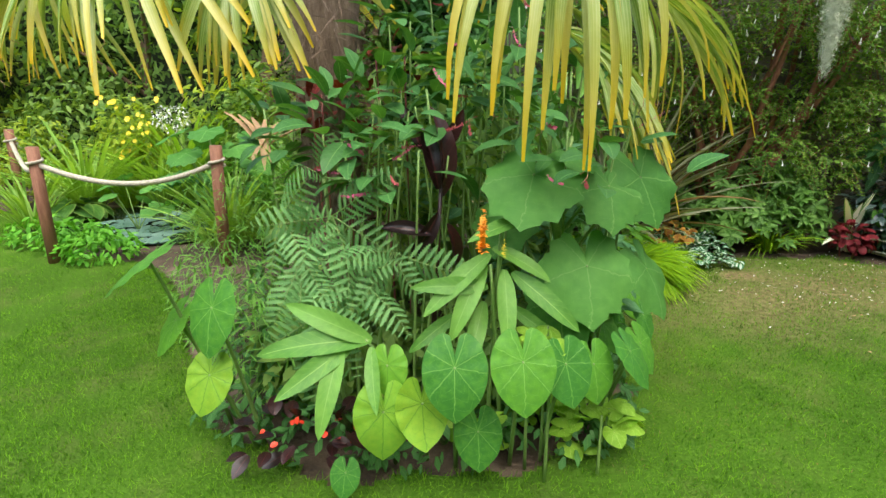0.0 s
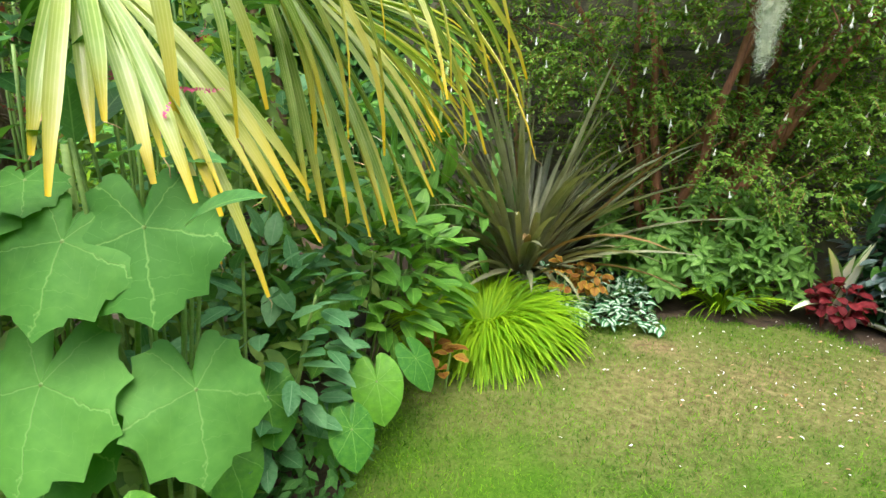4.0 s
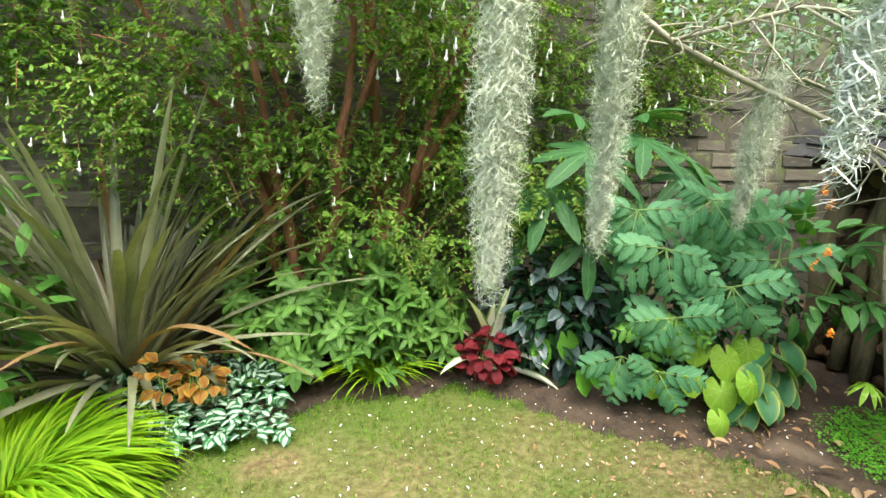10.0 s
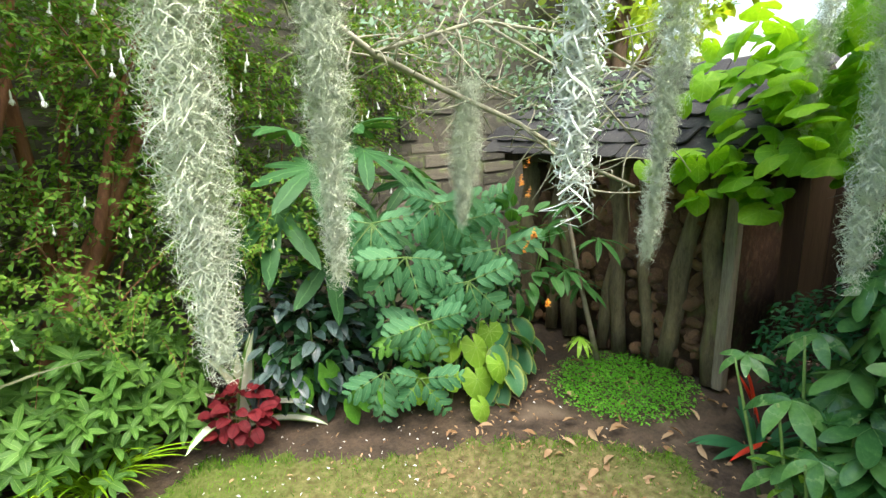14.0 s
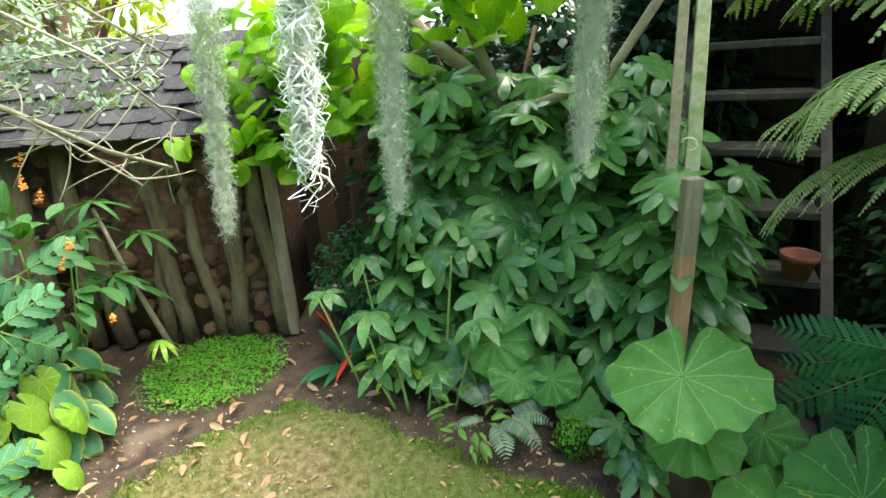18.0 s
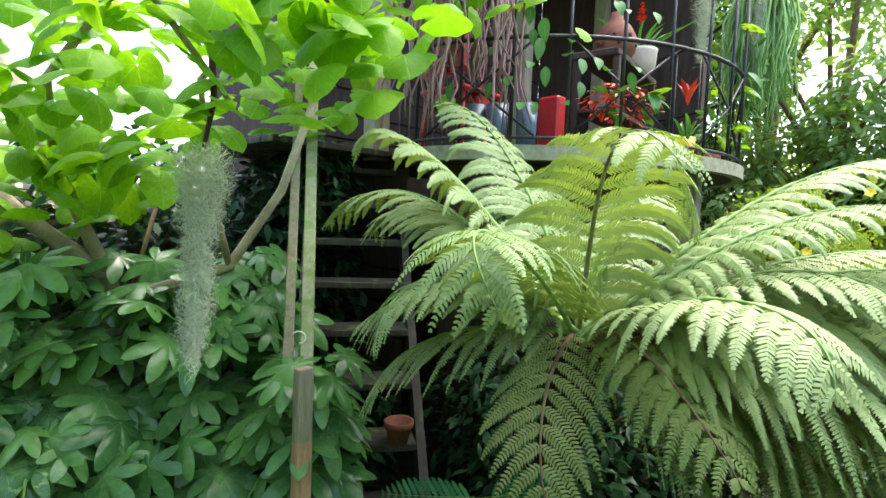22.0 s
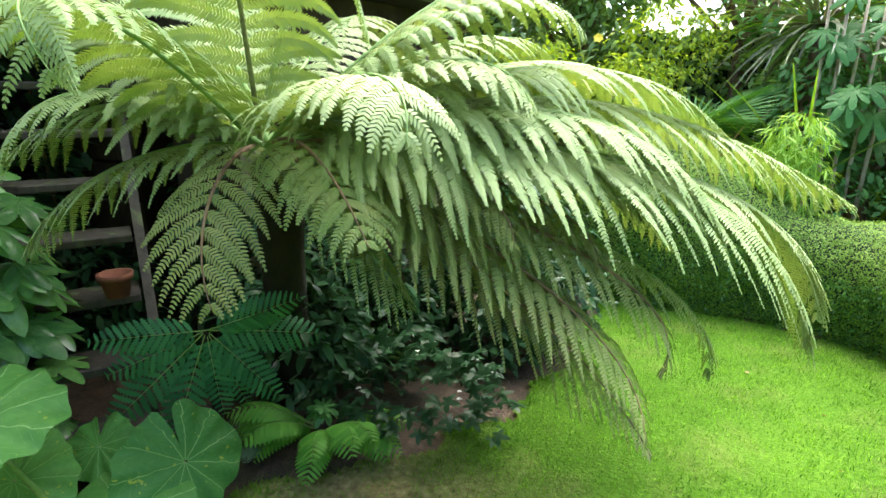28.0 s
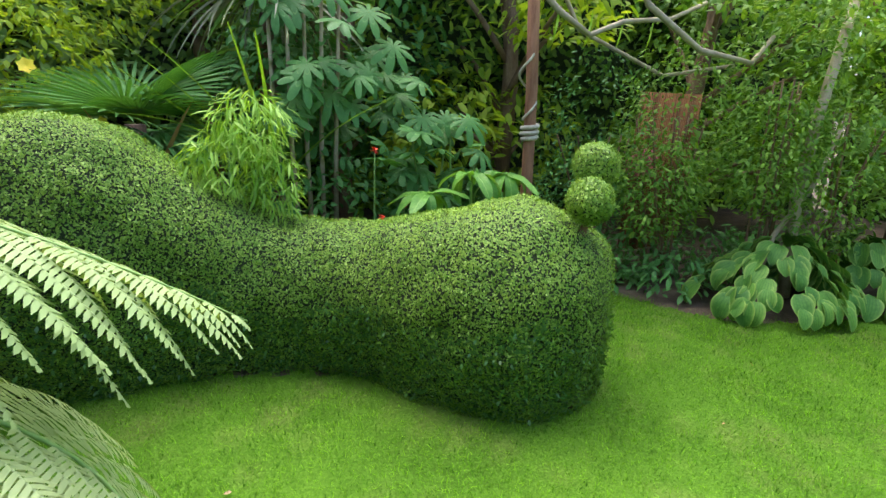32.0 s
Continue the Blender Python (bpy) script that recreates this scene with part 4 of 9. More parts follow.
NS, NR = 90, 34
V = []
for i in range(NS + 1):
    t = i / NS
    c, c2 = lerp_list(SP, t), lerp_list(SP, min(1, t + 0.01))
    d = Vector((c2[0] - c[0], c2[1] - c[1], 0)) if t < 0.99 else d
    nrm = Vector((d.y, -d.x, 0)).normalized()
    H, W = lerp_list(HH, t), lerp_list(HW, t)
    e = min(1.0, ((t + 0.003) * 8) ** 0.45)
    for k in range(NR + 1):
        a = pi * k / NR
        ca, sa = cos(a), sin(a)
        px = (abs(ca) ** 0.55) * (1 if ca > 0 else -1) * W * e
        pz = (abs(sa) ** 0.6) * H * (0.86 + 0.14 * e)
        px *= 1 + 0.10 * sin(pi * min(1, pz / max(H, 0.1))) - 0.10 * (1 - pz / H)
        q = Vector((c[0], c[1], 0)) + nrm * px + Vector((0, 0, pz))
        q += (q - Vector((c[0], c[1], H * 0.5))).normalized() * 0.030 * nz(q.x, q.y, q.z, 6.0)
        V.append(q)
idx = np.arange((NS + 1) * (NR + 1)).reshape(NS + 1, NR + 1)
F = np.stack([idx[:-1, :-1], idx[:-1, 1:], idx[1:, 1:], idx[1:, :-1]], -1).reshape(-1, 4)
HV = np.array([tuple(v) for v in V])
# near-black core colour stands for the shade between the leaves
M_HCORE = rough_mat("leaf_core_shade", (0.012, 0.022, 0.006), (0.03, 0.05, 0.014), 20, 1.0, 1.0, 0.03)
hedge = thing("topiary_hedge", "clipped green topiary hedge, low rolling body with a ball topknot", "hedge", (0, 0, 0))
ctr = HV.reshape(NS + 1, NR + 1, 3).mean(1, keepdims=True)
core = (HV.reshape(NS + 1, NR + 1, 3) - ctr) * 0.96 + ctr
part("inner_mass", make_mesh("inner_mass", core.reshape(-1, 3), np.concatenate([F, idx[0][:-1][None].repeat(0, 0).reshape(0, 4)]), [M_HCORE]), hedge, label="solid core, near black for the shade between the leaves")
small_leaf = strip_leaf(1, 0.5, 2, 1, lambda u: sin(pi * min(1, u * 0.9 + 0.1)) ** 0.7, droop=0.5, fold=0.0)
small_leaf = (small_leaf[0], np.array(small_leaf[1]), small_leaf[2])


def clothe(name, V, F, count, size, mats, parent, seed, label, lift=0.012, skip=None, pitch=(0.0, 1.1)):
    """Covers a surface of quads with small leaves that stand off it."""
    rg = np.random.RandomState(seed)
    A, B, C, D = (V[F[:, k]] for k in range(4))
    nr = np.cross(C - A, D - B)
    ar = np.linalg.norm(nr, axis=1) + 1e-9
    f = rg.choice(len(F), count, p=ar / ar.sum())
    u, v = rg.rand(count, 1), rg.rand(count, 1)
    P = (A[f] * (1 - u) + B[f] * u) * (1 - v) + (D[f] * (1 - u) + C[f] * u) * v
    N = nr[f] / ar[f][:, None]
    if skip is not None:
        ok = ~skip(P)
        P, N = P[ok], N[ok]
    n = len(P)
    T = rg.normal(size=(n, 3))
    T[:, 2] += 0.5
    T -= (T * N).sum(1, keepdims=True) * N
    T /= np.linalg.norm(T, axis=1, keepdims=True)
    ang = rg.uniform(*pitch, (n, 1))
    Y = T * np.cos(ang) + N * np.sin(ang)
    Z = N * np.cos(ang) - T * np.sin(ang)
    X = np.cross(Y, Z)
    R = np.stack([X, Y, Z], -1)
    P = P + N * rg.uniform(-lift, lift, (n, 1))
    return part(name, scatter(name, small_leaf, P, R, rg.uniform(*size, n), mats), parent, label=label, kind="stuff")


if np.cross(HV[F[40, 2]] - HV[F[40, 0]], HV[F[40, 3]] - HV[F[40, 1]]) @ (HV[F[40, 0]] - ctr[1, 0]) < 0:
    F = F[:, ::-1]
clothe("foliage", HV, F, 170000, (0.009, 0.018), [M_HEDGE], hedge, 11, "small clipped leaves")
# larger leaves low on the sides; their darker green includes the shade there
M_HEDGE_LOW = leaf_mat("low_shade_hedge_leaf", (0.03, 0.10, 0.02), (0.11, 0.25, 0.055), None, "feather", 0.32, 0.2, island=True, spec=0.4)
clothe("older_foliage", HV, F, 42000, (0.018, 0.032), [M_HEDGE_LOW], hedge, 12, "larger leaves on the lower sides, coloured darker for the shade there", 0.02, lambda p: p[:, 2] > 0.42 + 0.1 * np.sin(p[:, 0] * 9 + p[:, 1] * 7), (0.1, 1.2))


def ball(c, r, wob_=0.06, seg=20):
    V, F = [], []
    for i in range(seg + 1):
        for k in range(seg + 1):
            th, ph = pi * i / seg, tau * k / seg
            q = Vector((sin(th) * cos(ph), sin(th) * sin(ph), cos(th)))
            V.append(tuple(Vector(c) + q * r * (1 + wob_ * noise.noise(q * 2.2 + Vector(c) * 3))))
    idx = np.arange((seg + 1) ** 2).reshape(seg + 1, seg + 1)
    F = np.stack([idx[:-1, :-1], idx[1:, :-1], idx[1:, 1:], idx[:-1, 1:]], -1).reshape(-1, 4)
    return np.array(V), F


for c, r in (((-0.12, -1.09, 0.985), 0.098), ((-0.35, -1.36, 1.10), 0.110)):
    bV, bF = ball(c, r)
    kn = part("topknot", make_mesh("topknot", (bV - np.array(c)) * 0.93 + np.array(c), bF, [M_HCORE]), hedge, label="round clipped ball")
    clothe("foliage", bV, bF, 5600, (0.010, 0.018), [M_HEDGE], kn, int(r * 1000 + c[2] * 10), "small clipped leaves")
part("stem", Build().tube([(-0.12, -1.14, 0.7), (-0.12, -1.10, 0.9), (-0.2, -1.22, 1.05)], 0.018, 6).mesh("stem", [M_BARK]), hedge)

# ---------------------------------------------------------------- plants, by kind
def leaf_set(make, mats, name="leaf", n=3):
    """A few variants of one leaf as meshes."""
    out = []
    for i in range(n):
        V, F, UV = make(i)
        out.append(make_mesh(name, V, F, mats, UV))
    return out


L_EAR = leaf_set(lambda i: polar_leaf(ear_outline(1.0, 0.40 + 0.03 * i), 40, 5, 0.10, 0.10 + 0.05 * i, 0.012, 9, i), [M_EAR])
L_EAR_Y = leaf_set(lambda i: polar_leaf(ear_outline(1.0, 0.40), 40, 5, 0.08, 0.12 + 0.05 * i, 0.02, 9, i), [M_EAR_Y])
L_LOBED = leaf_set(lambda i: polar_leaf(lobed_outline(1.0, 11, 0.105 + 0.02 * i), 110, 5, 0.05, 0.10 + 0.05 * i, 0.028, 5, i), [M_LOBED])
L_ROUND = leaf_set(lambda i: polar_leaf(round_outline(1.0, 0.085), 88, 7, 0.10, 0.17, 0.034, 11, i), [M_ROUND])
L_FATSIA = leaf_set(lambda i: polar_leaf(palmate_outline(1.05, 8 - (i == 2), 0.60 + 0.06 * i, 0.44), 80, 4, -0.02, 0.20 + 0.10 * i, 0.018, 8, i), [M_FATSIA])
L_SHRUB = leaf_set(lambda i: strip_leaf(1, 0.5, 6, 2, lambda u: sin(pi * min(1, u * 0.96 + 0.04)) ** 0.75 * (1.12 - 0.3 * u), 0.3 + 0.25 * i, 0.2), [M_SHRUB])
L_GINGER = leaf_set(lambda i: strip_leaf(1, 0.30, 10, 2, lambda u: sin(pi * min(1, u * 0.97 + 0.03)) ** 0.7, 0.7 + 0.8 * i, 0.3, 0.06, i), [M_GINGER])
L_IMPAT = leaf_set(lambda i: strip_leaf(1, 0.37, 6, 2, None, 0.4 + 0.2 * i, 0.25), [M_IMPAT])
L_PEWTER = leaf_set(lambda i: strip_leaf(1, 0.46, 6, 2, None, 0.5 + 0.2 * i, 0.3), [M_PEWTER])
L_COLEUS_O = leaf_set(lambda i: strip_leaf(1, 0.75, 8, 2, lambda u: sin(pi * min(1, u * 0.93 + 0.07)) ** 0.6 * (1 + 0.12 * sin(u * 40)), 0.5 + 0.3 * i, 0.2, 0.05, i), [M_COLEUS_O])
L_COLEUS_R = leaf_set(lambda i: strip_leaf(1, 0.78, 8, 2, lambda u: sin(pi * min(1, u * 0.93 + 0.07)) ** 0.6, 0.5 + 0.3 * i, 0.2, 0.04, i), [M_COLEUS_R])
L_CATAL = leaf_set(lambda i: polar_leaf(ear_outline(1.0, 0.55, 0.9), 30, 3, 0.04, 0.18 + 0.1 * i, 0.02, 7, i), [M_CATAL])
L_LIME = leaf_set(lambda i: polar_leaf(ear_outline(1.0, 0.60, 0.95), 30, 3, 0.05, 0.15 + 0.1 * i, 0.02, 9, i), [M_LIME])
L_HOSTA = leaf_set(lambda i: strip_leaf(1, 0.62, 8, 4, lambda u: sin(pi * min(1, u * 0.95 + 0.05)) ** 0.65 * (1.1 - 0.25 * u), 0.8 + 0.3 * i, 0.25, 0.02, i), [M_HOSTA])
L_BLUEG = leaf_set(lambda i: strip_leaf(1, 0.52, 8, 2, lambda u: sin(pi * min(1, u * 0.96 + 0.04)) ** 0.75 * (1.12 - 0.3 * u) * (1 + 0.05 * (1 if int(u * 8.01) % 2 else -1)), 0.12 + 0.16 * i, 0.2), [M_BLUEG])
L_GSHRUB = leaf_set(lambda i: strip_leaf(1, 0.38, 9, 2, lambda u: sin(pi * min(1, u * 0.97 + 0.03)) ** 0.75, 0.25 + 0.3 * i, 0.22, 0.03, i), [M_GSHRUB])
L_HANDLEAF = leaf_set(lambda i: polar_leaf(palmate_outline(1.12, 9, 0.72, 0.24), 100, 5, 0.0, 0.2 + 0.12 * i, 0.012, 9, i), [M_HANDLEAF])
L_PALMBIG = leaf_set(lambda i: polar_leaf(palmate_outline(1.05, 9, 0.48, 0.26), 90, 4, 0.0, 0.2 + 0.1 * i, 0.01, 9, i), [M_SHRUB])


def stalk(a, b, r, material, sag=0.25, name="stalk", sides=5):
    a, b = Vector(a), Vector(b)
    mid = (a + b) / 2 + Vector((0, 0, (b - a).length * sag))
    pts = bez(a, mid, b, 6)
    return Build().tube(pts, [r * (1.2 - 0.5 * i / 6) for i in range(7)], sides).mesh(name, [material])


def stalked(root, meshes, base, tip, size, face, material=None, name="leaf", r=0.006, sag=0.15, tilt=0.0, label=""):
    """One leaf on its own stalk from base to tip; face: the way the leaf's tip points; tilt lifts or lowers its plane."""
    part("stalk", stalk(base, tip, r, material or M_STEM, sag), root)
    d = Vector(face).normalized()
    up = Vector((0, 0, 1)) if abs(d.z) < 0.95 else Vector((-d.x, -d.y, 0.3))
    return part(name, R_.choice(meshes), root, aim(tip, d, up, U(-0.25, 0.25), size), label)


def leafy(root, meshes, centre, radii, count, size, droop=(-0.5, 0.5), low=-0.2, seed=0, name="leaf", inner=0.6, stems=0, stem_mat=None, ground=None):
    """A bush: leaves over the upper shell of an ellipsoid, facing outward, on a few stems."""
    r = random.Random(seed)
    c, rad = Vector(centre), Vector(radii)
    for i in range(count):
        z = r.uniform(low, 1)
        a = r.uniform(0, tau)
        s = math.sqrt(max(0, 1 - z * z))
        q = Vector((s * cos(a), s * sin(a), z))
        k = r.uniform(inner, 1.0)
        p = c + Vector((q.x * rad.x, q.y * rad.y, q.z * rad.z)) * k
        d = Vector((q.x, q.y, 0)) + Vector((r.uniform(-0.6, 0.6), r.uniform(-0.6, 0.6), r.uniform(*droop) + 0.5 * q.z))
        part(name, r.choice(meshes), root, aim(p, d, (0.25 * q.x, 0.25 * q.y, 1), r.uniform(-0.4, 0.4), r.uniform(*size)))
    g0 = -c.z if ground is None else ground
    for i in range(stems):
        a = r.uniform(0, tau)
        e = c + Vector((cos(a) * rad.x * 0.7, sin(a) * rad.y * 0.7, r.uniform(0.2, 0.7) * rad.z))
        part("stem", stalk((c.x + cos(a) * 0.06, c.y + sin(a) * 0.06, 0), e, 0.006, stem_mat or M_STEM, 0.1), root)


def whorl(root, meshes, p, n, size, tilt=-0.3, seed=0, name="leaf", up=(0, 0, 1)):
    r = random.Random(seed)
    a0 = r.uniform(0, tau)
    for i in range(n):
        a = a0 + tau * i / n + r.uniform(-0.2, 0.2)
        d = Vector((cos(a), sin(a), tilt + r.uniform(-0.2, 0.3)))
        part(name, r.choice(meshes), root, aim(p, d, up, r.uniform(-0.2, 0.2), size * r.uniform(0.75, 1.1)))


def fanned(root, meshes, p, n, size, ang, arc=(-0.4, 3.54), lean=0.45, seed=0, name="leaf", roll=0.3):
    """Leaves fanned out flat round p, their upper sides to the heading ang: tips go sideways and down through the arc."""
    r = random.Random(seed)
    v = Vector((cos(ang), sin(ang), 0))
    sd = Vector((-v.y, v.x, 0))
    for i in range(n):
        a = arc[0] + (arc[1] - arc[0]) * (i + r.uniform(0.15, 0.85)) / n
        d = sd * cos(a) + Vector((0, 0, -sin(a))) + v * r.uniform(0.5, 1.4) * lean
        part(name, r.choice(meshes), root, aim(p, d, v + Vector((0, 0, 0.55)), r.uniform(-roll, roll), size * r.uniform(0.75, 1.1)))


def blades(root, base, count, length, width, mats, spread, droop, seed=0, name="blade", fold=0.5, aimed=None):
    """A clump of sword leaves from one base."""
    r = random.Random(seed)
    for i in range(count):
        a = r.uniform(0, tau)
        e = r.uniform(*spread)
        L, W = r.uniform(*length), r.uniform(*width)
        V, F, UV = strip_leaf(L, W, 9, 2, lambda u: min(1.0, 0.75 + u) * (1 - max(0, u - 0.55) / 0.45) ** 0.6, r.uniform(*droop), fold)
        d = Vector((cos(a) * cos(e), sin(a) * cos(e), sin(e)))
        p = Vector(base) + Vector((cos(a) * 0.05, sin(a) * 0.05, 0)) * r.uniform(0.3, 1.6)
        part(name, make_mesh(name, V, F, [r.choice(mats)], UV), root, aim(p, d, (0, 0, 1), r.uniform(-0.5, 0.5)))


def pinnate(L, W, pairs, leaf, droop=0.6, n_sub=0, taper=lambda u: sin(pi * (0.12 + 0.86 * u)) ** 0.7, lean=0.5, mats=None, name="frond", rachis=0.004, sag=0.5):
    """A feather-shaped frond along +y: leaflets, or pinnae that carry leaflets of their own (n_sub), either side of a rib."""
    P, Y, N, S = [], [], [], []
    pts = []
    y = z = 0.0
    steps = 24
    for i in range(steps + 1):
        u = i / steps
        a = -droop * u * u * 1.2
        if i:
            y += cos(a) * L / steps
            z += sin(a) * L / steps
        pts.append((y, z, a))
    for k in range(pairs):
        u = 0.10 + 0.90 * (k + 0.5) / pairs
        t = u * steps
        i = min(int(t), steps - 1)
        f = t - i
        yy, zz, a = (pts[i][m] * (1 - f) + pts[i + 1][m] * f for m in range(3))
        w = W / 2 * max(0.05, taper(u))
        tang = np.array((0, cos(a), sin(a)))
        up = np.array((0, -sin(a), cos(a)))
        for s in (-1, 1):
            out = np.array((s, 0, 0)) * cos(lean) + tang * sin(lean)
            if not n_sub:
                d = out - up * 0.15
                P.append((0, yy, zz)); Y.append(d / np.linalg.norm(d)); N.append(up); S.append(w)
                continue
            m = max(3, int(n_sub * taper(u)))
            for q in range(m):
                g_ = (q + 0.5) / m
                c = np.array((0, yy, zz)) + out * w * g_ - up * w * sag * g_ * g_
                dd = out - up * 2 * sag * g_ * 0.7
                dd /= np.linalg.norm(dd)
                sw = w * 0.21 * (1 - 0.82 * g_)
                for s2 in (-1, 1):
                    side = np.cross(up, dd) * s2
                    v = side * 0.92 + dd * 0.4
                    P.append(c); Y.append(v / np.linalg.norm(v)); N.append(up); S.append(sw)
    P, Y, N, S = map(np.array, (P, Y, N, S))
    X = np.cross(Y, N)
    X /= np.linalg.norm(X, axis=1, keepdims=True)
    Z = np.cross(X, Y)
    V, F, UV = leaf
    V, F = np.asarray(V), np.asarray(F)
    Wv = np.einsum("nij,nkj->nki", np.stack([X, Y, Z], -1), V[None] * S[:, None, None]) + P[:, None, :]
    FF = (F[None] + (np.arange(len(P)) * len(V))[:, None, None]).reshape(-1, 4)
    bd = Build().tube([(0, p[0], p[1]) for p in pts], [rachis * (1.15 - u / steps) for u in range(steps + 1)], 5, 1)
    rF = np.array([f for f in bd.F if len(f) == 4]) + len(FF) * 0 + len(Wv.reshape(-1, 3))
    allV = np.concatenate([Wv.reshape(-1, 3), bd.V[0]])
    allF = np.concatenate([FF, rF])
    mi = np.concatenate([np.zeros(len(FF)), np.ones(len(rF))])
    return make_mesh(name, allV, allF, mats, np.concatenate([np.tile(UV, (len(P), 1)), bd.UV[0]]), mi)




SERR = strip_leaf(1, 0.24, 14, 2, lambda u: sin(pi * min(1, u * 0.9 + 0.1)) ** 0.5 * (1 + 0.35 * (1 if int(u * 14.01) % 2 else -1)), 0.4, 0.1)
SERR = (SERR[0], np.array(SERR[1]), SERR[2])
SLIM = strip_leaf(1, 0.19, 16, 2, lambda u: sin(pi * min(1, u * 0.93 + 0.07)) ** 0.5 * (1 + 0.5 * (1 if int(u * 16.01) % 2 else -1)), 0.35, 0.2)
SLIM = (SLIM[0], np.array(SLIM[1]), SLIM[2])
WIDE = strip_leaf(1, 0.42, 8, 2, lambda u: sin(pi * min(1, u * 0.90 + 0.10)) ** 0.55 * (1 + 0.16 * (1 if int(u * 8.01) % 2 else -1)), 0.6, 0.2)
WIDE = (WIDE[0], np.array(WIDE[1]), WIDE[2])
L_HOSTA2 = leaf_set(lambda i: strip_leaf(1, 0.72, 8, 4, lambda u: sin(pi * min(1, u * 0.95 + 0.05)) ** 0.65 * (1.1 - 0.25 * u), 0.8 + 0.3 * i, 0.25, 0.02, i), [M_HOSTA2])


def flower_spike(root, p, d, L, r, material, name="flower_spike", seed=0, label=""):
    """A bottle-brush of many small florets along a stalk."""
    rg = np.random.RandomState(seed)
    n = int(L / 0.0035)
    fl = strip_leaf(1, 0.8, 2, 2, None, 0.4, 0.5)
    t = rg.rand(n)
    bendx = 0.25 * L * np.sin(t * 2)
    P = np.stack([bendx * 0.2, t * L, -bendx * 0.3], -1)
    a = rg.uniform(0, tau, n)
    rad = r * (1 - 0.6 * t ** 2)
    Y = np.stack([np.cos(a), np.full(n, 0.5), np.sin(a)], -1)
    Y /= np.linalg.norm(Y, axis=1, keepdims=True)
    X = np.cross(Y, np.array([0, 1, 0.01])); X /= np.linalg.norm(X, axis=1, keepdims=True)
    me = scatter(name, (fl[0], np.array(fl[1]), fl[2]), P, np.stack([X, Y, np.cross(X, Y)], -1), rad, [material])
    part(name, me, root, aim(p, d), label)


def moss(p, top, r, count, material, label, seed, curl=0.022, w=0.00085):
    """A hanging beard of fine curly threads in a few tufts, widest below its top, tapering to its tip."""
    count = int(count * 2.1)
    rg = np.random.RandomState(seed)
    p, top = Vector(p), Vector(top)
    t_ = thing("spanish_moss", label, "hanging moss", tuple(top), "hanging moss")
    L = top.z - p.z
    SEG = 8
    u0 = rg.beta(1.1, 1.3, count)
    a = rg.uniform(0, tau, count)
    rr = r * np.sqrt(rg.rand(count)) * np.clip(1.15 - u0 ** 1.6, 0.12, 1) * (1 + 0.3 * np.sin(u0 * 9 + seed))
    base = np.stack([(p.x - top.x) * u0 + rr * np.cos(a), (p.y - top.y) * u0 + rr * np.sin(a), -L * u0], -1)
    ph, fr = rg.uniform(0, tau, (count, 3)), rg.uniform(0.7, 1.9, (count, 3))
    ln = rg.uniform(0.04, 0.12, count) * (0.6 + r * 4)
    out = np.stack([np.cos(a), np.sin(a), np.zeros(count)], -1)
    wv = np.stack([np.cos(a + 1.57), np.sin(a + 1.57), rg.uniform(-0.6, 0.6, count)], -1) * w
    rows = []
    for s in range(SEG + 1):
        t = s / SEG
        c = base + out * (curl * np.sin(ph[:, :1] + fr[:, :1] * t * 5)) + np.stack([curl * np.sin(ph[:, 1] + fr[:, 1] * t * 7), curl * np.cos(ph[:, 2] + fr[:, 2] * t * 7), -ln * t + 0.5 * curl * np.sin(ph[:, 0] + t * 9)], -1)
        rows.append(c - wv * (1.1 - 0.6 * t)); rows.append(c + wv * (1.1 - 0.6 * t))
    A = np.stack(rows, 1)
    k = 2 * (SEG + 1)
    q = np.array([(2 * s, 2 * s + 1, 2 * s + 3, 2 * s + 2) for s in range(SEG)])
    order = np.argsort(u0)
    for chunk in np.array_split(order, 5):
        FF = (q[None] + (np.arange(len(chunk)) * k)[:, None, None]).reshape(-1, 4)
        part("tuft", make_mesh("tuft", A[chunk].reshape(-1, 3), FF, [material]), t_)
    return t_


def cloud(name, boxes, count, size, mats, parent, label, seed, leaf=None, tilt=(-0.9, 0.6)):
    """Masses of leaves in a set of ellipsoids (centre, radii), denser towards their skin."""
    rg = np.random.RandomState(seed)
    vol = np.array([b[1][0] * b[1][1] + b[1][1] * b[1][2] + b[1][0] * b[1][2] for b in boxes])
    pick_ = rg.choice(len(boxes), count, p=vol / vol.sum())
    q = rg.normal(size=(count, 3)); q /= np.linalg.norm(q, axis=1, keepdims=True)
    k = rg.uniform(0.45, 1.08, (count, 1)) ** 0.6
    C = np.array([b[0] for b in boxes])[pick_]; Rr = np.array([b[1] for b in boxes])[pick_]
    P = C + q * k * Rr
    ok = P[:, 2] > 0.02
    P, q = P[ok], q[ok]
    n = len(P)
    yaw = np.arctan2(-q[:, 0], q[:, 1]) + rg.normal(0, 0.9, n)
    R = quat_rows(yaw, rg.uniform(*tilt, n), rg.uniform(-0.6, 0.6, n))
    lf = leaf or (small_leaf[0], small_leaf[1], small_leaf[2])
    return part(name, scatter(name, lf, P, R, rg.uniform(*size, n), mats), parent, label=label, kind="stuff")

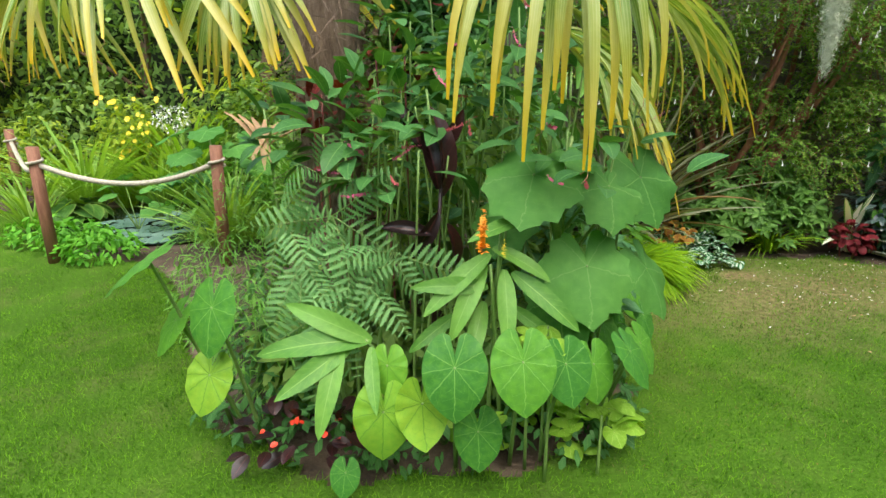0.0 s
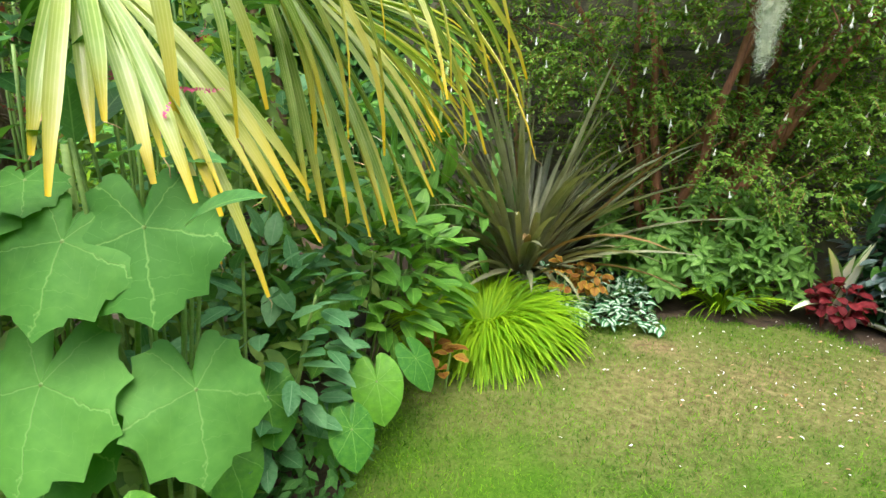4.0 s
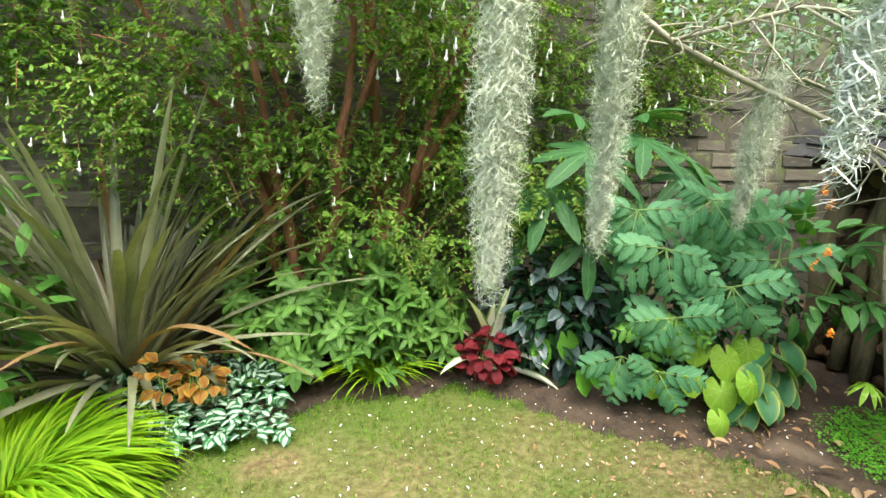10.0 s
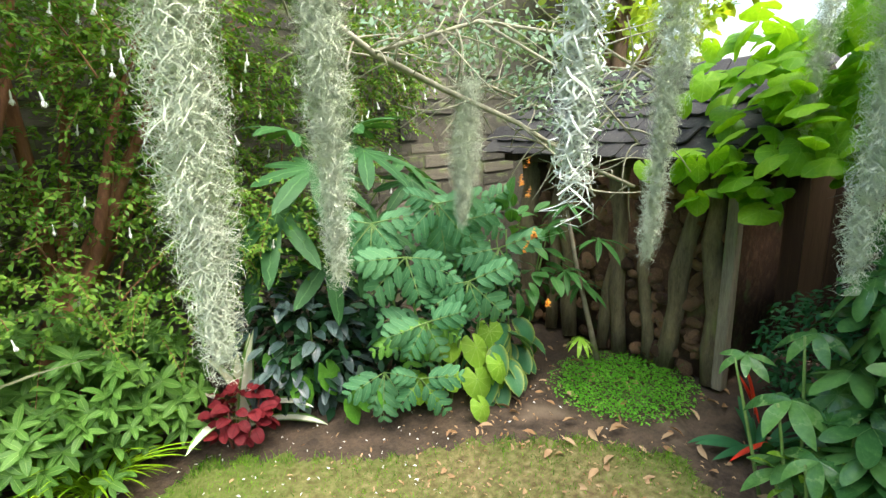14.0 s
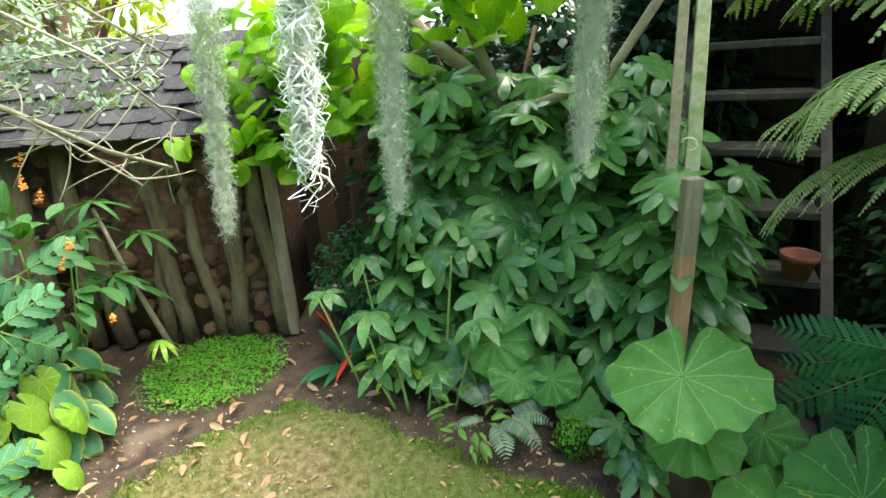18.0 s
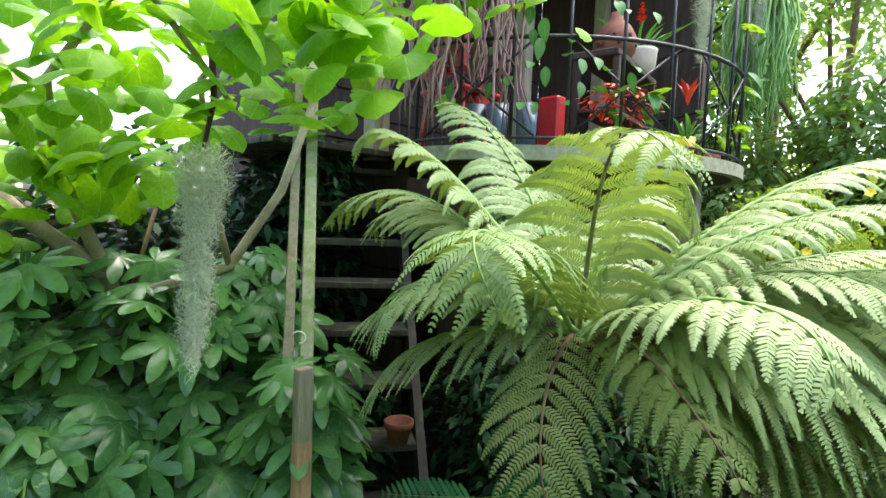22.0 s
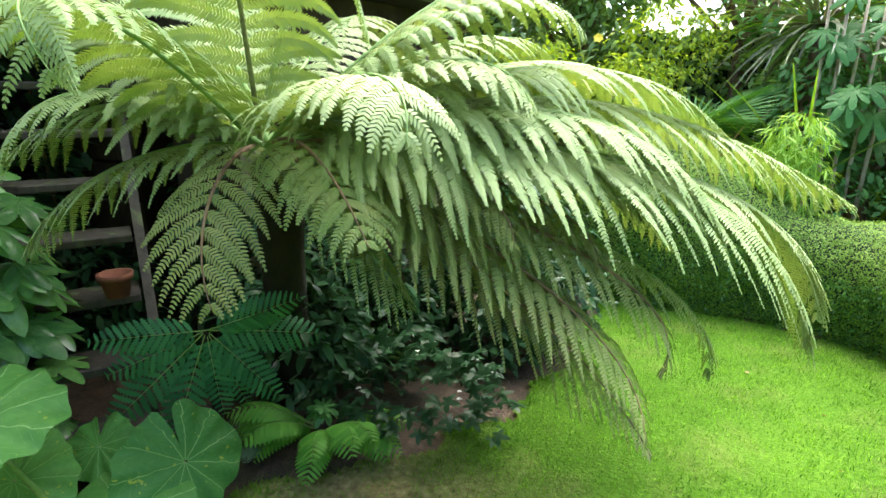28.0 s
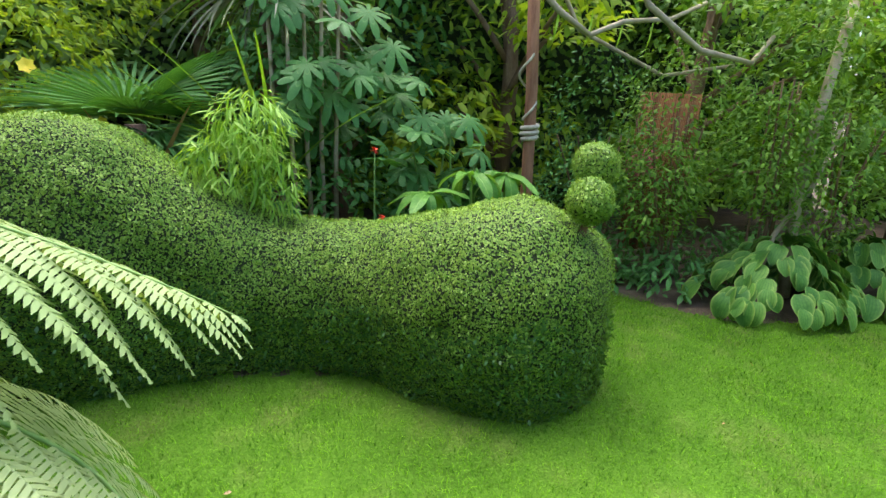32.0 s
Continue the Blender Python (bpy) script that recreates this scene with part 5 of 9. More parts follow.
# ---------------------------------------------------------------- palm bed by the lawn
palm = thing("fan_palm", "fan palm with a shaggy fibrous trunk and hanging yellow-tipped fronds", "palm tree", (-0.55, 2.92, 0))
tp = [(0.02 * sin(k), 0.015 * cos(k * 1.7), 0.26 * k) for k in range(12)]
part("trunk", Build().tube(tp, [0.15 + 0.015 * sin(k * 2.1) for k in range(12)], 14).mesh("trunk", [M_FIBRE]), palm, label="shaggy brown fibrous trunk")
rg = np.random.RandomState(3)
fib = (np.array([(-0.5, 0, 0), (0.5, 0, 0), (0.5, 0.5, 0.05), (-0.5, 0.5, 0.05), (0.3, 1, 0), (-0.3, 1, 0)], float), np.array([(0, 1, 2, 3), (3, 2, 4, 5)]), np.array([(0, 0), (0, 1), (0.6, 1), (0.6, 0), (1, 1), (1, 0)], float))
n = 2600
a, zz = rg.uniform(0, tau, n), rg.uniform(0.4, 2.85, n)
P = np.stack([0.155 * np.cos(a), 0.155 * np.sin(a), zz], -1)
S = np.stack([rg.uniform(0.002, 0.005, n), rg.uniform(0.08, 0.22, n), np.full(n, 0.3)], -1)
part("fibre", scatter("fibre", fib, P, quat_rows(a - pi / 2 + rg.normal(0, 0.7, n), rg.uniform(-1.5, 0.4, n), rg.uniform(-1, 1, n)), S, [M_FIBRE]), palm, kind="stuff", label="loose hanging fibres")


def fan_frond(hub, rise, tips, n, seed=0, wid=0.038, hang=0.2):
    """A fan frond: folded segments from the hub that start along rise, arch over and hang to points along a line of tips."""
    r = random.Random(seed)
    b = Build()
    hub, rise = Vector(hub), Vector(rise)
    T = [Vector(q) for q in tips]
    K = 12
    for i in range(n):
        q = (i + 0.5 + r.uniform(-0.35, 0.35)) / n * (len(T) - 1)
        k = min(max(int(q), 0), len(T) - 2)
        tip = T[k].lerp(T[k + 1], q - k) + Vector((r.uniform(-0.07, 0.07), r.uniform(-0.07, 0.07), r.uniform(-0.07, 0.16)))
        L = (tip - hub).length
        p1 = hub + (tip - hub) * 0.30 + rise * L * r.uniform(0.8, 1.15)
        hg = min(1.0, hang * r.uniform(0.5, 1.6))
        p2 = tip - (tip - hub) * 0.30 * (1 - hg) + Vector((0, 0, L * 0.45 * hg)) + rise * L * r.uniform(0.2, 0.55)
        pts = [hub * (1 - t) ** 3 + p1 * 3 * t * (1 - t) ** 2 + p2 * 3 * t * t * (1 - t) + tip * t ** 3 for t in (m / K for m in range(K + 1))]
        w = wid * r.uniform(0.75, 1.12) / 2
        tw = r.uniform(-0.7, 0.7)
        V, UV = [], []
        for m, p in enumerate(pts):
            u = m / K
            d = (pts[min(m + 1, K)] - pts[max(m - 1, 0)]).normalized()
            sd = d.cross(rise.normalized())
            sd = sd.normalized() if sd.length > 1e-3 else d.orthogonal()
            nn = sd.cross(d)
            a = tw * u
            sd, nn = sd * cos(a) + nn * sin(a), nn * cos(a) - sd * sin(a)
            ww = w * (0.3 + 0.7 * min(1, u * 2.4)) * (1 - max(0, u - 0.72) / 0.28 * 0.72)
            V += [tuple(p - sd * ww + nn * ww * 0.55), tuple(p), tuple(p + sd * ww + nn * ww * 0.55)]
            UV += [(u, 0), (u, 0.5), (u, 1)]
        F = [(m * 3 + c, m * 3 + c + 1, m * 3 + c + 4, m * 3 + c + 3) for m in range(K) for c in (0, 1)]
        b.add(V, F, UV)
        if r.random() < 0.5:
            e = tip + Vector((r.uniform(-0.02, 0.02), r.uniform(-0.02, 0.02), -r.uniform(0.01, 0.04)))
            b.tube([tip, (tip + e) / 2 + Vector((0.006, 0, 0)), e], 0.0012, 3, 1)
    fr = part("frond", b.mesh("frond", [M_PALM, M_DRYLEAF]), palm, Matrix.Translation(-palm.location))
    part("stalk", stalk(Vector((0, 0, 2.75)), hub - palm.location, 0.012, M_STEM, 0.2), palm)
    return fr


def fan_tips(hub, d, R, spread, drop, n=7):
    """Tips of a fan that spreads to both sides of d and hangs by drop."""
    d, out = Vector(d).normalized(), []
    sd = d.cross(Vector((0, 0, 1))).normalized()
    for i in range(n):
        a = spread * (2 * i / (n - 1) - 1)
        out.append(Vector(hub) + (d * cos(a) + sd * sin(a)) * R - Vector((0, 0, drop)))
    return out


fan_frond((0.40, 1.95, 2.10), (0.0, -0.16, 0.10), [(0.04, 1.52, 1.44), (0.16, 1.50, 1.42), (0.27, 1.58, 1.32), (0.37, 1.60, 1.29), (0.47, 1.60, 1.27), (0.60, 1.66, 1.29), (0.72, 1.80, 1.36)], 19, 1, 0.036, 0.75)
fan_frond((0.5, 2.34, 1.64), (0.10, -0.06, 0.10), [(0.62, 2.02, 1.26), (0.76, 2.06, 1.20), (0.86, 2.14, 1.06), (0.91, 2.24, 1.0), (0.94, 2.40, 0.97), (0.97, 2.50, 1.05)], 17, 2, 0.036, 0.15)
fan_frond((0.61, 2.86, 1.79), (0.08, -0.02, 0.10), [(0.90, 2.62, 1.14), (0.95, 2.72, 0.98), (1.00, 2.82, 0.94), (1.10, 2.95, 0.93), (1.15, 3.05, 0.98), (1.18, 3.22, 1.08), (1.20, 3.4, 1.16)], 20, 5, 0.036, 0.15)
fan_frond((0.60, 2.35, 1.95), (0.14, -0.10, 0.10), [(0.70, 2.10, 1.28), (0.98, 2.52, 1.18), (1.04, 2.62, 1.20), (1.08, 2.72, 1.26)], 9, 6, 0.034, 0.8)
fan_frond((0.60, 3.28, 1.72), (0.06, 0.0, 0.07), [(1.10, 3.50, 1.08), (1.16, 3.68, 1.14), (1.20, 3.85, 1.22), (1.24, 3.97, 1.30), (1.24, 4.02, 1.42), (1.16, 4.12, 1.52)], 26, 3, 0.036, 0.15)
fan_frond((0.70, 2.75, 1.95), (0.12, 0.02, 0.10), [(1.15, 2.40, 1.42), (1.30, 2.55, 1.24), (1.45, 2.74, 1.22), (1.50, 2.84, 1.28), (1.42, 3.05, 1.40)], 14, 4, 0.032, 0.5)
for i, (hb, d, R, sp, dr) in enumerate((((-1.0, 2.2, 2.05), (-0.2, -0.8, 0), 0.5, 1.3, 0.55), ((-1.5, 2.6, 2.1), (-0.7, -0.6, 0), 0.55, 1.3, 0.6), ((-0.75, 2.55, 2.0), (-0.1, -1, 0), 0.3, 1.2, 0.5), ((-1.9, 3.2, 2.05), (-1, 0, 0), 0.6, 1.4, 0.5),
                                        ((0.3, 3.6, 2.3), (0.6, 0.7, 0), 0.7, 1.5, 0.4), ((-0.9, 3.8, 2.2), (-0.3, 0.9, 0), 0.7, 1.5, 0.4), ((-0.3, 2.9, 2.95), (0.3, -0.3, 0), 0.7, 1.6, 0.1), ((0.4, 2.7, 2.7), (0.7, -0.3, 0), 0.7, 1.6, 0.2))):
    d = Vector(d).normalized()
    fan_frond(hb, (d.x * 0.2, d.y * 0.2, 0.14), fan_tips(hb, d, R, sp, dr), 26, 20 + i)

# big lobed leaves
lob = thing("giant_lobed_plant", "tall plant with very large matt green lobed leaves", "foliage plant", (0.52, 2.3, 0))
part("stem", Build().tube([(0, 0, 0), (0.03, -0.04, 0.5), (-0.02, -0.08, 0.95), (0.02, -0.1, 1.25)], [0.022, 0.018, 0.014, 0.008], 8).mesh("stem", [M_STEM]), lob)
for base, tip, s, f in (((0, 0, 0.5), (0.06, -0.31, 0.80), 0.34, (0.05, -0.62, -0.8)), ((0, 0, 0.8), (-0.14, -0.24, 1.13), 0.36, (-0.25, -0.7, -0.5)), ((0, 0, 0.8), (0.13, -0.26, 1.09), 0.27, (0.05, -0.7, -0.75)),
                         ((0, 0, 0.6), (0.26, -0.20, 1.11), 0.29, (0.3, -0.45, -0.8)), ((0, 0, 0.4), (0.32, -0.20, 0.75), 0.30, (0.4, -0.5, -0.8)), ((0, 0, 1.0), (0.01, -0.2, 1.19), 0.15, (0.4, -0.5, -0.3)), ((0, 0, 0.5), (-0.2, 0.1, 0.9), 0.32, (-0.3, -0.6, -0.6)), ((0, 0, 0.3), (0.0, -0.22, 0.62), 0.30, (-0.1, -0.6, -0.7))):
    stalked(lob, L_LOBED, base, tip, s * 1.15, f, M_STEM, r=0.007)

# elephant ears along the bed's front
ears = [(0.09, 1.62, 0.59, 0.27, (0.0, -0.5, -1.0)), (0.31, 1.64, 0.60, 0.27, (0.05, -0.5, -1.0)), (0.46, 1.70, 0.56, 0.23, (0.2, -0.45, -1.0)), (0.58, 1.80, 0.50, 0.22, (0.15, -0.4, -0.9)), (0.71, 1.82, 0.54, 0.22, (0.5, -0.5, -0.8)), (0.78, 1.92, 0.52, 0.20, (0.5, -0.3, -0.9)),
        (0.17, 1.70, 0.29, 0.22, (0.05, -0.45, -1.0)), (-0.15, 1.64, 0.41, 0.26, (0.0, -0.4, -1.0)), (-0.02, 1.66, 0.43, 0.24, (0.05, -0.3, -1.0)), (-0.14, 1.72, 0.54, 0.18, (0.0, -0.4, -0.9)), (-0.30, 1.66, 0.14, 0.14, (-0.1, -0.5, -0.9)),
        (-0.73, 1.75, 0.74, 0.26, (-0.1, -0.5, -1.0)), (-0.76, 1.72, 0.50, 0.22, (-0.2, -0.5, -0.9)), (-0.98, 1.85, 0.88, 0.30, (-0.9, -0.35, -0.6)), (-0.98, 1.95, 0.60, 0.24, (-0.6, -0.4, -0.9)),
        (1.03, 2.80, 0.36, 0.24, (0.35, -0.55, -0.9)), (1.14, 2.95, 0.38, 0.21, (0.7, -0.3, -0.9)), (0.90, 2.66, 0.27, 0.23, (0.35, -0.55, -0.9)), (0.75, 2.3, 0.42, 0.24, (0.6, -0.4, -0.8)), (0.80, 2.45, 0.5, 0.24, (0.4, -0.5, -0.9)),
        (1.02, 2.55, 0.34, 0.20, (0.35, -0.55, -0.9))]
for i, (x, y, z, s, f) in enumerate(ears):
    yel = i in (7, 8, 9, 12)
    e = thing("elephant_ear", "elephant ear plant with one yellowing heart-shaped leaf" if yel else "elephant ear plant with one large heart-shaped green leaf", "foliage plant", (x - (0.42 if x > 0.85 else 0.1) * f[0], y + (0.12 if x > 0.85 else 0.24), 0), group="elephant ears")
    stalked(e, L_EAR_Y if yel else L_EAR, (0, 0, 0), Vector((x, y, z)) - e.location, s * 0.95, f, M_STEM, r=0.008, sag=0.12)

# honey bush with toothed feather leaves
hb = thing("honey_bush", "honey bush with blue-green toothed feathery leaves", "shrub", (-0.35, 2.15, 0))
HBL = [pinnate(0.42, 0.22, 10, SLIM, 0.5, mats=[M_MELI, M_STEM], name="leaf", rachis=0.0035, lean=0.42), pinnate(0.36, 0.20, 8, SLIM, 0.3, lean=0.42, mats=[M_MELI, M_STEM], name="leaf", rachis=0.004)]
for k, (cx, cy, cz, n, a0, a1) in enumerate(((-0.02, -0.10, 0.98, 6, -1.2, 3.6), (0.06, -0.16, 0.76, 7, -0.6, 3.3), (-0.12, -0.20, 0.84, 6, -0.9, 2.6), (-0.20, -0.14, 0.98, 5, -1.6, 2.4), (0.20, -0.08, 0.83, 5, -0.3, 3.9), (-0.05, -0.26, 0.66, 6, 0.0, 3.0), (-0.08, 0.05, 1.10, 5, -2.6, 0.2), (-0.24, -0.05, 0.74, 5, -0.6, 1.9))):
    fanned(hb, HBL, (cx, cy, cz), n - 1, 0.76, -1.35, (a0, a1), 0.85, 30 + k, roll=0.9)
    part("stem", stalk((cx * 0.3, cy * 0.3, 0), (cx, cy, cz), 0.009, M_STEM, 0.1), hb)

# red ginger lily: long arching leaves, orange spike
gin = thing("ginger_lily", "ginger lily with arching leaves and an orange flower spike", "foliage plant", (0.2, 2.05, 0))
def laid(root, meshes, pairs, name="leaf", w=1.0, up=(0, -0.75, 0.65)):
    """Single leaves from base to tip, arching over."""
    for a, b in pairs:
        a, b = Vector(a) - root.location, Vector(b) - root.location
        d = (b - a).normalized()
        part(name, R_.choice(meshes), root, aim(a, d + Vector((0, 0, 0.22)), up, U(-0.25, 0.25), (b - a).length * w))


L_GIN2 = leaf_set(lambda i: strip_leaf(1, 0.25, 12, 4, lambda u: sin(pi * min(1, u * 0.97 + 0.03)) ** 0.62 * (1.05 - 0.25 * u), 0.45 + 0.2 * i, 0.25, 0.03, i), [M_GINGER])
laid(gin, L_GIN2, (((0.20, 1.99, 0.82), (0.10, 1.74, 0.62)), ((0.22, 1.98, 0.85), (0.00, 1.80, 0.66)), ((0.23, 1.99, 0.87), (0.42, 1.84, 0.80)), ((0.27, 1.95, 0.80), (0.28, 1.74, 0.58)), ((0.30, 1.95, 0.79), (0.50, 1.76, 0.62)), ((0.21, 1.93, 0.74), (-0.04, 1.78, 0.76)), ((0.35, 2.02, 0.97), (0.15, 1.86, 0.92)),
                   ((0.20, 1.98, 0.66), (0.14, 1.76, 0.46)), ((0.30, 1.98, 0.64), (0.46, 1.84, 0.52)), ((0.10, 2.0, 0.6), (-0.06, 1.84, 0.5))))
laid(gin, L_GIN2, (((-0.21, 1.78, 0.60), (-0.56, 1.60, 0.62)), ((-0.26, 1.77, 0.60), (-0.46, 1.56, 0.46)), ((-0.30, 1.75, 0.60), (-0.34, 1.52, 0.38)), ((-0.20, 1.77, 0.58), (-0.18, 1.60, 0.42)), ((-0.20, 1.78, 0.60), (-0.48, 1.66, 0.74))))
for a, b in (((0.02, -0.02, 0), (0.06, -0.08, 0.97)), ((0.08, -0.05, 0), (0.02, -0.10, 0.82)), ((-0.16, -0.05, 0), (-0.42, -0.28, 0.61))):
    part("stem", stalk(a, b, 0.009, M_STEM, 0.05), gin)
lt = thing("lime_coleus", "small coleus with yellow-lime leaves between elephant ears", "foliage plant", (0.42, 1.86, 0))
leafy(lt, L_LIME, (0, -0.02, 0.56), (0.10, 0.07, 0.07), 16, (0.07, 0.11), seed=85, stems=3, stem_mat=M_STEM)
leafy(lt, L_LIME, (0.22, 0.02, 0.20), (0.16, 0.08, 0.10), 18, (0.06, 0.09), seed=86, stems=2, stem_mat=M_STEM)
part("flower_spike", Build().tube([(0, 0, 0), (0, 0, 0.1)], 0.01, 6).mesh("core", [M_ORANGE]), gin, pose(-0.02, -0.30, 0.95))
flower_spike(gin, (-0.02, -0.30, 0.93), (0.02, -0.05, 1), 0.15, 0.026, M_ORANGE, seed=4, label="orange cone of florets")
flower_spike(gin, (0.06, -0.15, 0.86), (0.05, -0.05, 1), 0.08, 0.012, M_YELLOW, seed=5, label="yellow bud")
# dark canna
can = thing("dark_canna", "canna with large glossy dark purple leaves", "foliage plant", (-0.02, 2.35, 0))
L_CAN = leaf_set(lambda i: strip_leaf(1, 0.34, 12, 4, lambda u: sin(pi * min(1, u * 0.96 + 0.04)) ** 0.7, 0.2 + 0.3 * i, 0.5), [M_DARK])
for p, d, s in (((0.06, -0.28, 1.05), (0.22, -0.05, 1), 0.34), ((0.05, -0.30, 1.08), (-0.10, -0.1, 1), 0.24), ((0.02, -0.28, 0.90), (-0.55, -0.2, 0.25), 0.20), ((0.05, -0.26, 0.98), (-0.30, -0.2, -0.55), 0.22), ((0.08, -0.2, 0.92), (0.3, -0.1, -0.6), 0.2), ((-0.02, -0.1, 1.2), (-0.3, -0.1, 0.8), 0.20), ((0.06, -0.2, 1.2), (0.4, -0.1, 0.7), 0.18)):
    part("leaf", R_.choice(L_CAN), can, aim(p, d, (0.6, -1, 0.2), U(-0.5, 0.5), s))
part("stem", Build().tube([(0, 0, 0), (0.02, -0.15, 0.5), (0.06, -0.28, 1.08)], [0.016, 0.012, 0.008], 7).mesh("stem", [M_DARK]), can)
# knotweed with red spikes
for k, (x, y, z, n) in enumerate(((-0.1, 2.55, 1.35, 34), (0.3, 2.6, 1.45, 34), (0.55, 2.25, 1.2, 12), (-0.5, 2.5, 1.2, 22), (0.1, 2.85, 1.75, 40), (0.48, 2.75, 1.6, 26), (-0.32, 2.28, 1.22, 26), (-0.12, 2.2, 1.12, 22), (0.15, 2.3, 1.3, 26), (0.62, 2.15, 1.12, 10))):
    kn = thing("bistort", "leafy knotweed with slender pink-red flower spikes", "flowering plant", (x, y, 0), group="bistorts")
    leafy(kn, L_SHRUB, (0, 0, z), (0.34, 0.3, 0.28), int(n * 1.3), (0.10, 0.17), droop=(-0.4, 0.6), seed=50 + k, stems=4, stem_mat=M_STEM)
    for q in range(5):
        a = U(0, tau)
        p = Vector((0.22 * cos(a), 0.22 * sin(a), z + U(-0.05, 0.2)))
        flower_spike(kn, p, (cos(a), sin(a) - 0.4, U(0.0, 0.9)), U(0.12, 0.22), 0.009, R_.choice([M_CRIMSON, M_PINK]), seed=q + 9 * k)

# wine-red shrub and young leaves in front of the trunk
rl = thing("wine_red_shrub", "slender shrub with wine-red leaves beside the palm trunk", "shrub", (-0.50, 2.60, 0))
L_RED = leaf_set(lambda i: strip_leaf(1, 0.36, 6, 2, None, 0.5 + 0.2 * i, 0.25), [M_REDLEAF])
leafy(rl, L_RED, (0.0, 0.0, 1.28), (0.17, 0.12, 0.2), 20, (0.09, 0.14), seed=90, stems=4, stem_mat=M_STEM_R)
leafy(rl, L_RED, (0.34, 0.1, 1.5), (0.16, 0.12, 0.2), 12, (0.08, 0.13), seed=91, stems=2, stem_mat=M_STEM_R)
gs = thing("oval_leaved_shrub", "leafy shrub with oval green leaves round the palm trunk", "shrub", (-0.42, 2.64, 0))
leafy(gs, L_SHRUB, (0.0, 0.0, 1.05), (0.34, 0.14, 0.2), 26, (0.10, 0.16), seed=92, stems=4)
leafy(gs, L_SHRUB, (0.24, 0.06, 1.55), (0.2, 0.14, 0.28), 22, (0.10, 0.16), seed=93, stems=2)

# green bushes along the bed's east side
for k, (x, y, z, rx, ry, rz_, n, sz) in enumerate(((0.62, 2.72, 0.48, 0.34, 0.42, 0.42, 250, (0.085, 0.13)), (0.35, 3.2, 0.9, 0.5, 0.5, 0.55, 110, (0.10, 0.16)))):
    bsh = thing("oval_leaved_shrub", "leafy shrub with oval blue-green toothed leaves", "shrub", (x, y, 0))
    leafy(bsh, L_BLUEG, (0, 0, z), (rx, ry, rz_), n, sz, droop=(-0.4, 0.6), low=-0.8, seed=70 + k, stems=6, inner=0.75)
bsh = thing("ginger_shrub", "bushy plant with long pointed bright green leaves", "shrub", (0.72, 3.38, 0))
leafy(bsh, L_GSHRUB, (0.05, -0.02, 0.50), (0.44, 0.42, 0.42), 290, (0.13, 0.20), droop=(-0.35, 0.55), low=-0.6, seed=80, stems=8, inner=0.75)
# copper coleus by the golden grass
col_ = thing("copper_coleus", "small copper-orange coleus with yellow edges", "foliage plant", (1.14, 3.32, 0), group="copper coleus")
leafy(col_, L_COLEUS_O, (0, 0, 0.15), (0.12, 0.12, 0.12), 26, (0.06, 0.09), seed=81, stems=3)
# low lime leaves and begonia at the front
lm = thing("lime_creeper", "low creeping plant with yellow-lime leaves", "foliage plant", (0.35, 1.92, 0))
leafy(lm, L_LIME, (0.05, 0.06, 0.14), (0.4, 0.12, 0.16), 26, (0.06, 0.10), seed=82, low=-0.6)
bg = thing("red_begonia", "low begonia with dark leaves and coral-red flowers", "flowering plant", (-0.48, 1.86, 0))
leafy(bg, leaf_set(lambda i: strip_leaf(1, 0.6, 5, 2, None, 0.5, 0.2), [M_DARK]), (0, 0, 0.12), (0.28, 0.14, 0.14), 30, (0.07, 0.11), seed=83)
leafy(bg, leaf_set(lambda i: strip_leaf(1, 0.9, 4, 2, None, 0.5, 0.3), [M_RED], "petal"), (0, -0.05, 0.16), (0.2, 0.12, 0.08), 12, (0.02, 0.032), seed=84, name="petal")


ff_ = thing("bed_edge_plants", "low mixed leaves spilling over the palm bed's front edge", "ground cover", (0.0, 1.93, 0))
for i, b_ in enumerate([((-0.45, 0.02, 0.08), (0.3, 0.14, 0.14)), ((0.0, 0.0, 0.08), (0.35, 0.14, 0.16)), ((0.45, 0.08, 0.08), (0.3, 0.16, 0.14)), ((0.75, 0.35, 0.1), (0.16, 0.3, 0.16)), ((-0.8, 0.2, 0.12), (0.25, 0.2, 0.2)), ((0.85, 0.8, 0.1), (0.15, 0.3, 0.2)), ((-0.72, 0.5, 0.2), (0.28, 0.3, 0.28)), ((-0.95, 0.95, 0.2), (0.25, 0.4, 0.3))]):
    cloud("leaf_clump", [b_], 250, (0.04, 0.075), [M_SHRUB], ff_, "", 88 + i)
# ---------------------------------------------------------------- bed along the stone wall
hk = thing("golden_grass", "mound of golden-lime arching ornamental grass", "ornamental grass", (1.34, 3.92, 0))


def mound(root, n, L, W, material, seed, r0=0.1, name="tuft", lean=(0.5, 1.35), droop=1.9, label=""):
    """A mound of thin arching blades."""
    rg = np.random.RandomState(seed)
    V, F, UV = strip_leaf(1, 0.035, 7, 2, lambda u: (0.5 + u) * (1 - u) ** 0.5 * 1.5, droop, 0.3)
    a = rg.uniform(0, tau, n)
    P = np.stack([r0 * np.cos(a) * rg.rand(n), r0 * np.sin(a) * rg.rand(n), rg.uniform(0, 0.05, n)], -1)
    l = rg.uniform(*L, n)
    S = np.stack([l * W, l, l], -1)
    return part(name, scatter(name, (V, np.array(F), UV), P, quat_rows(a - pi / 2, rg.uniform(*lean, n), rg.uniform(-0.3, 0.3, n)), S, [material]), root, label=label, kind="stuff")


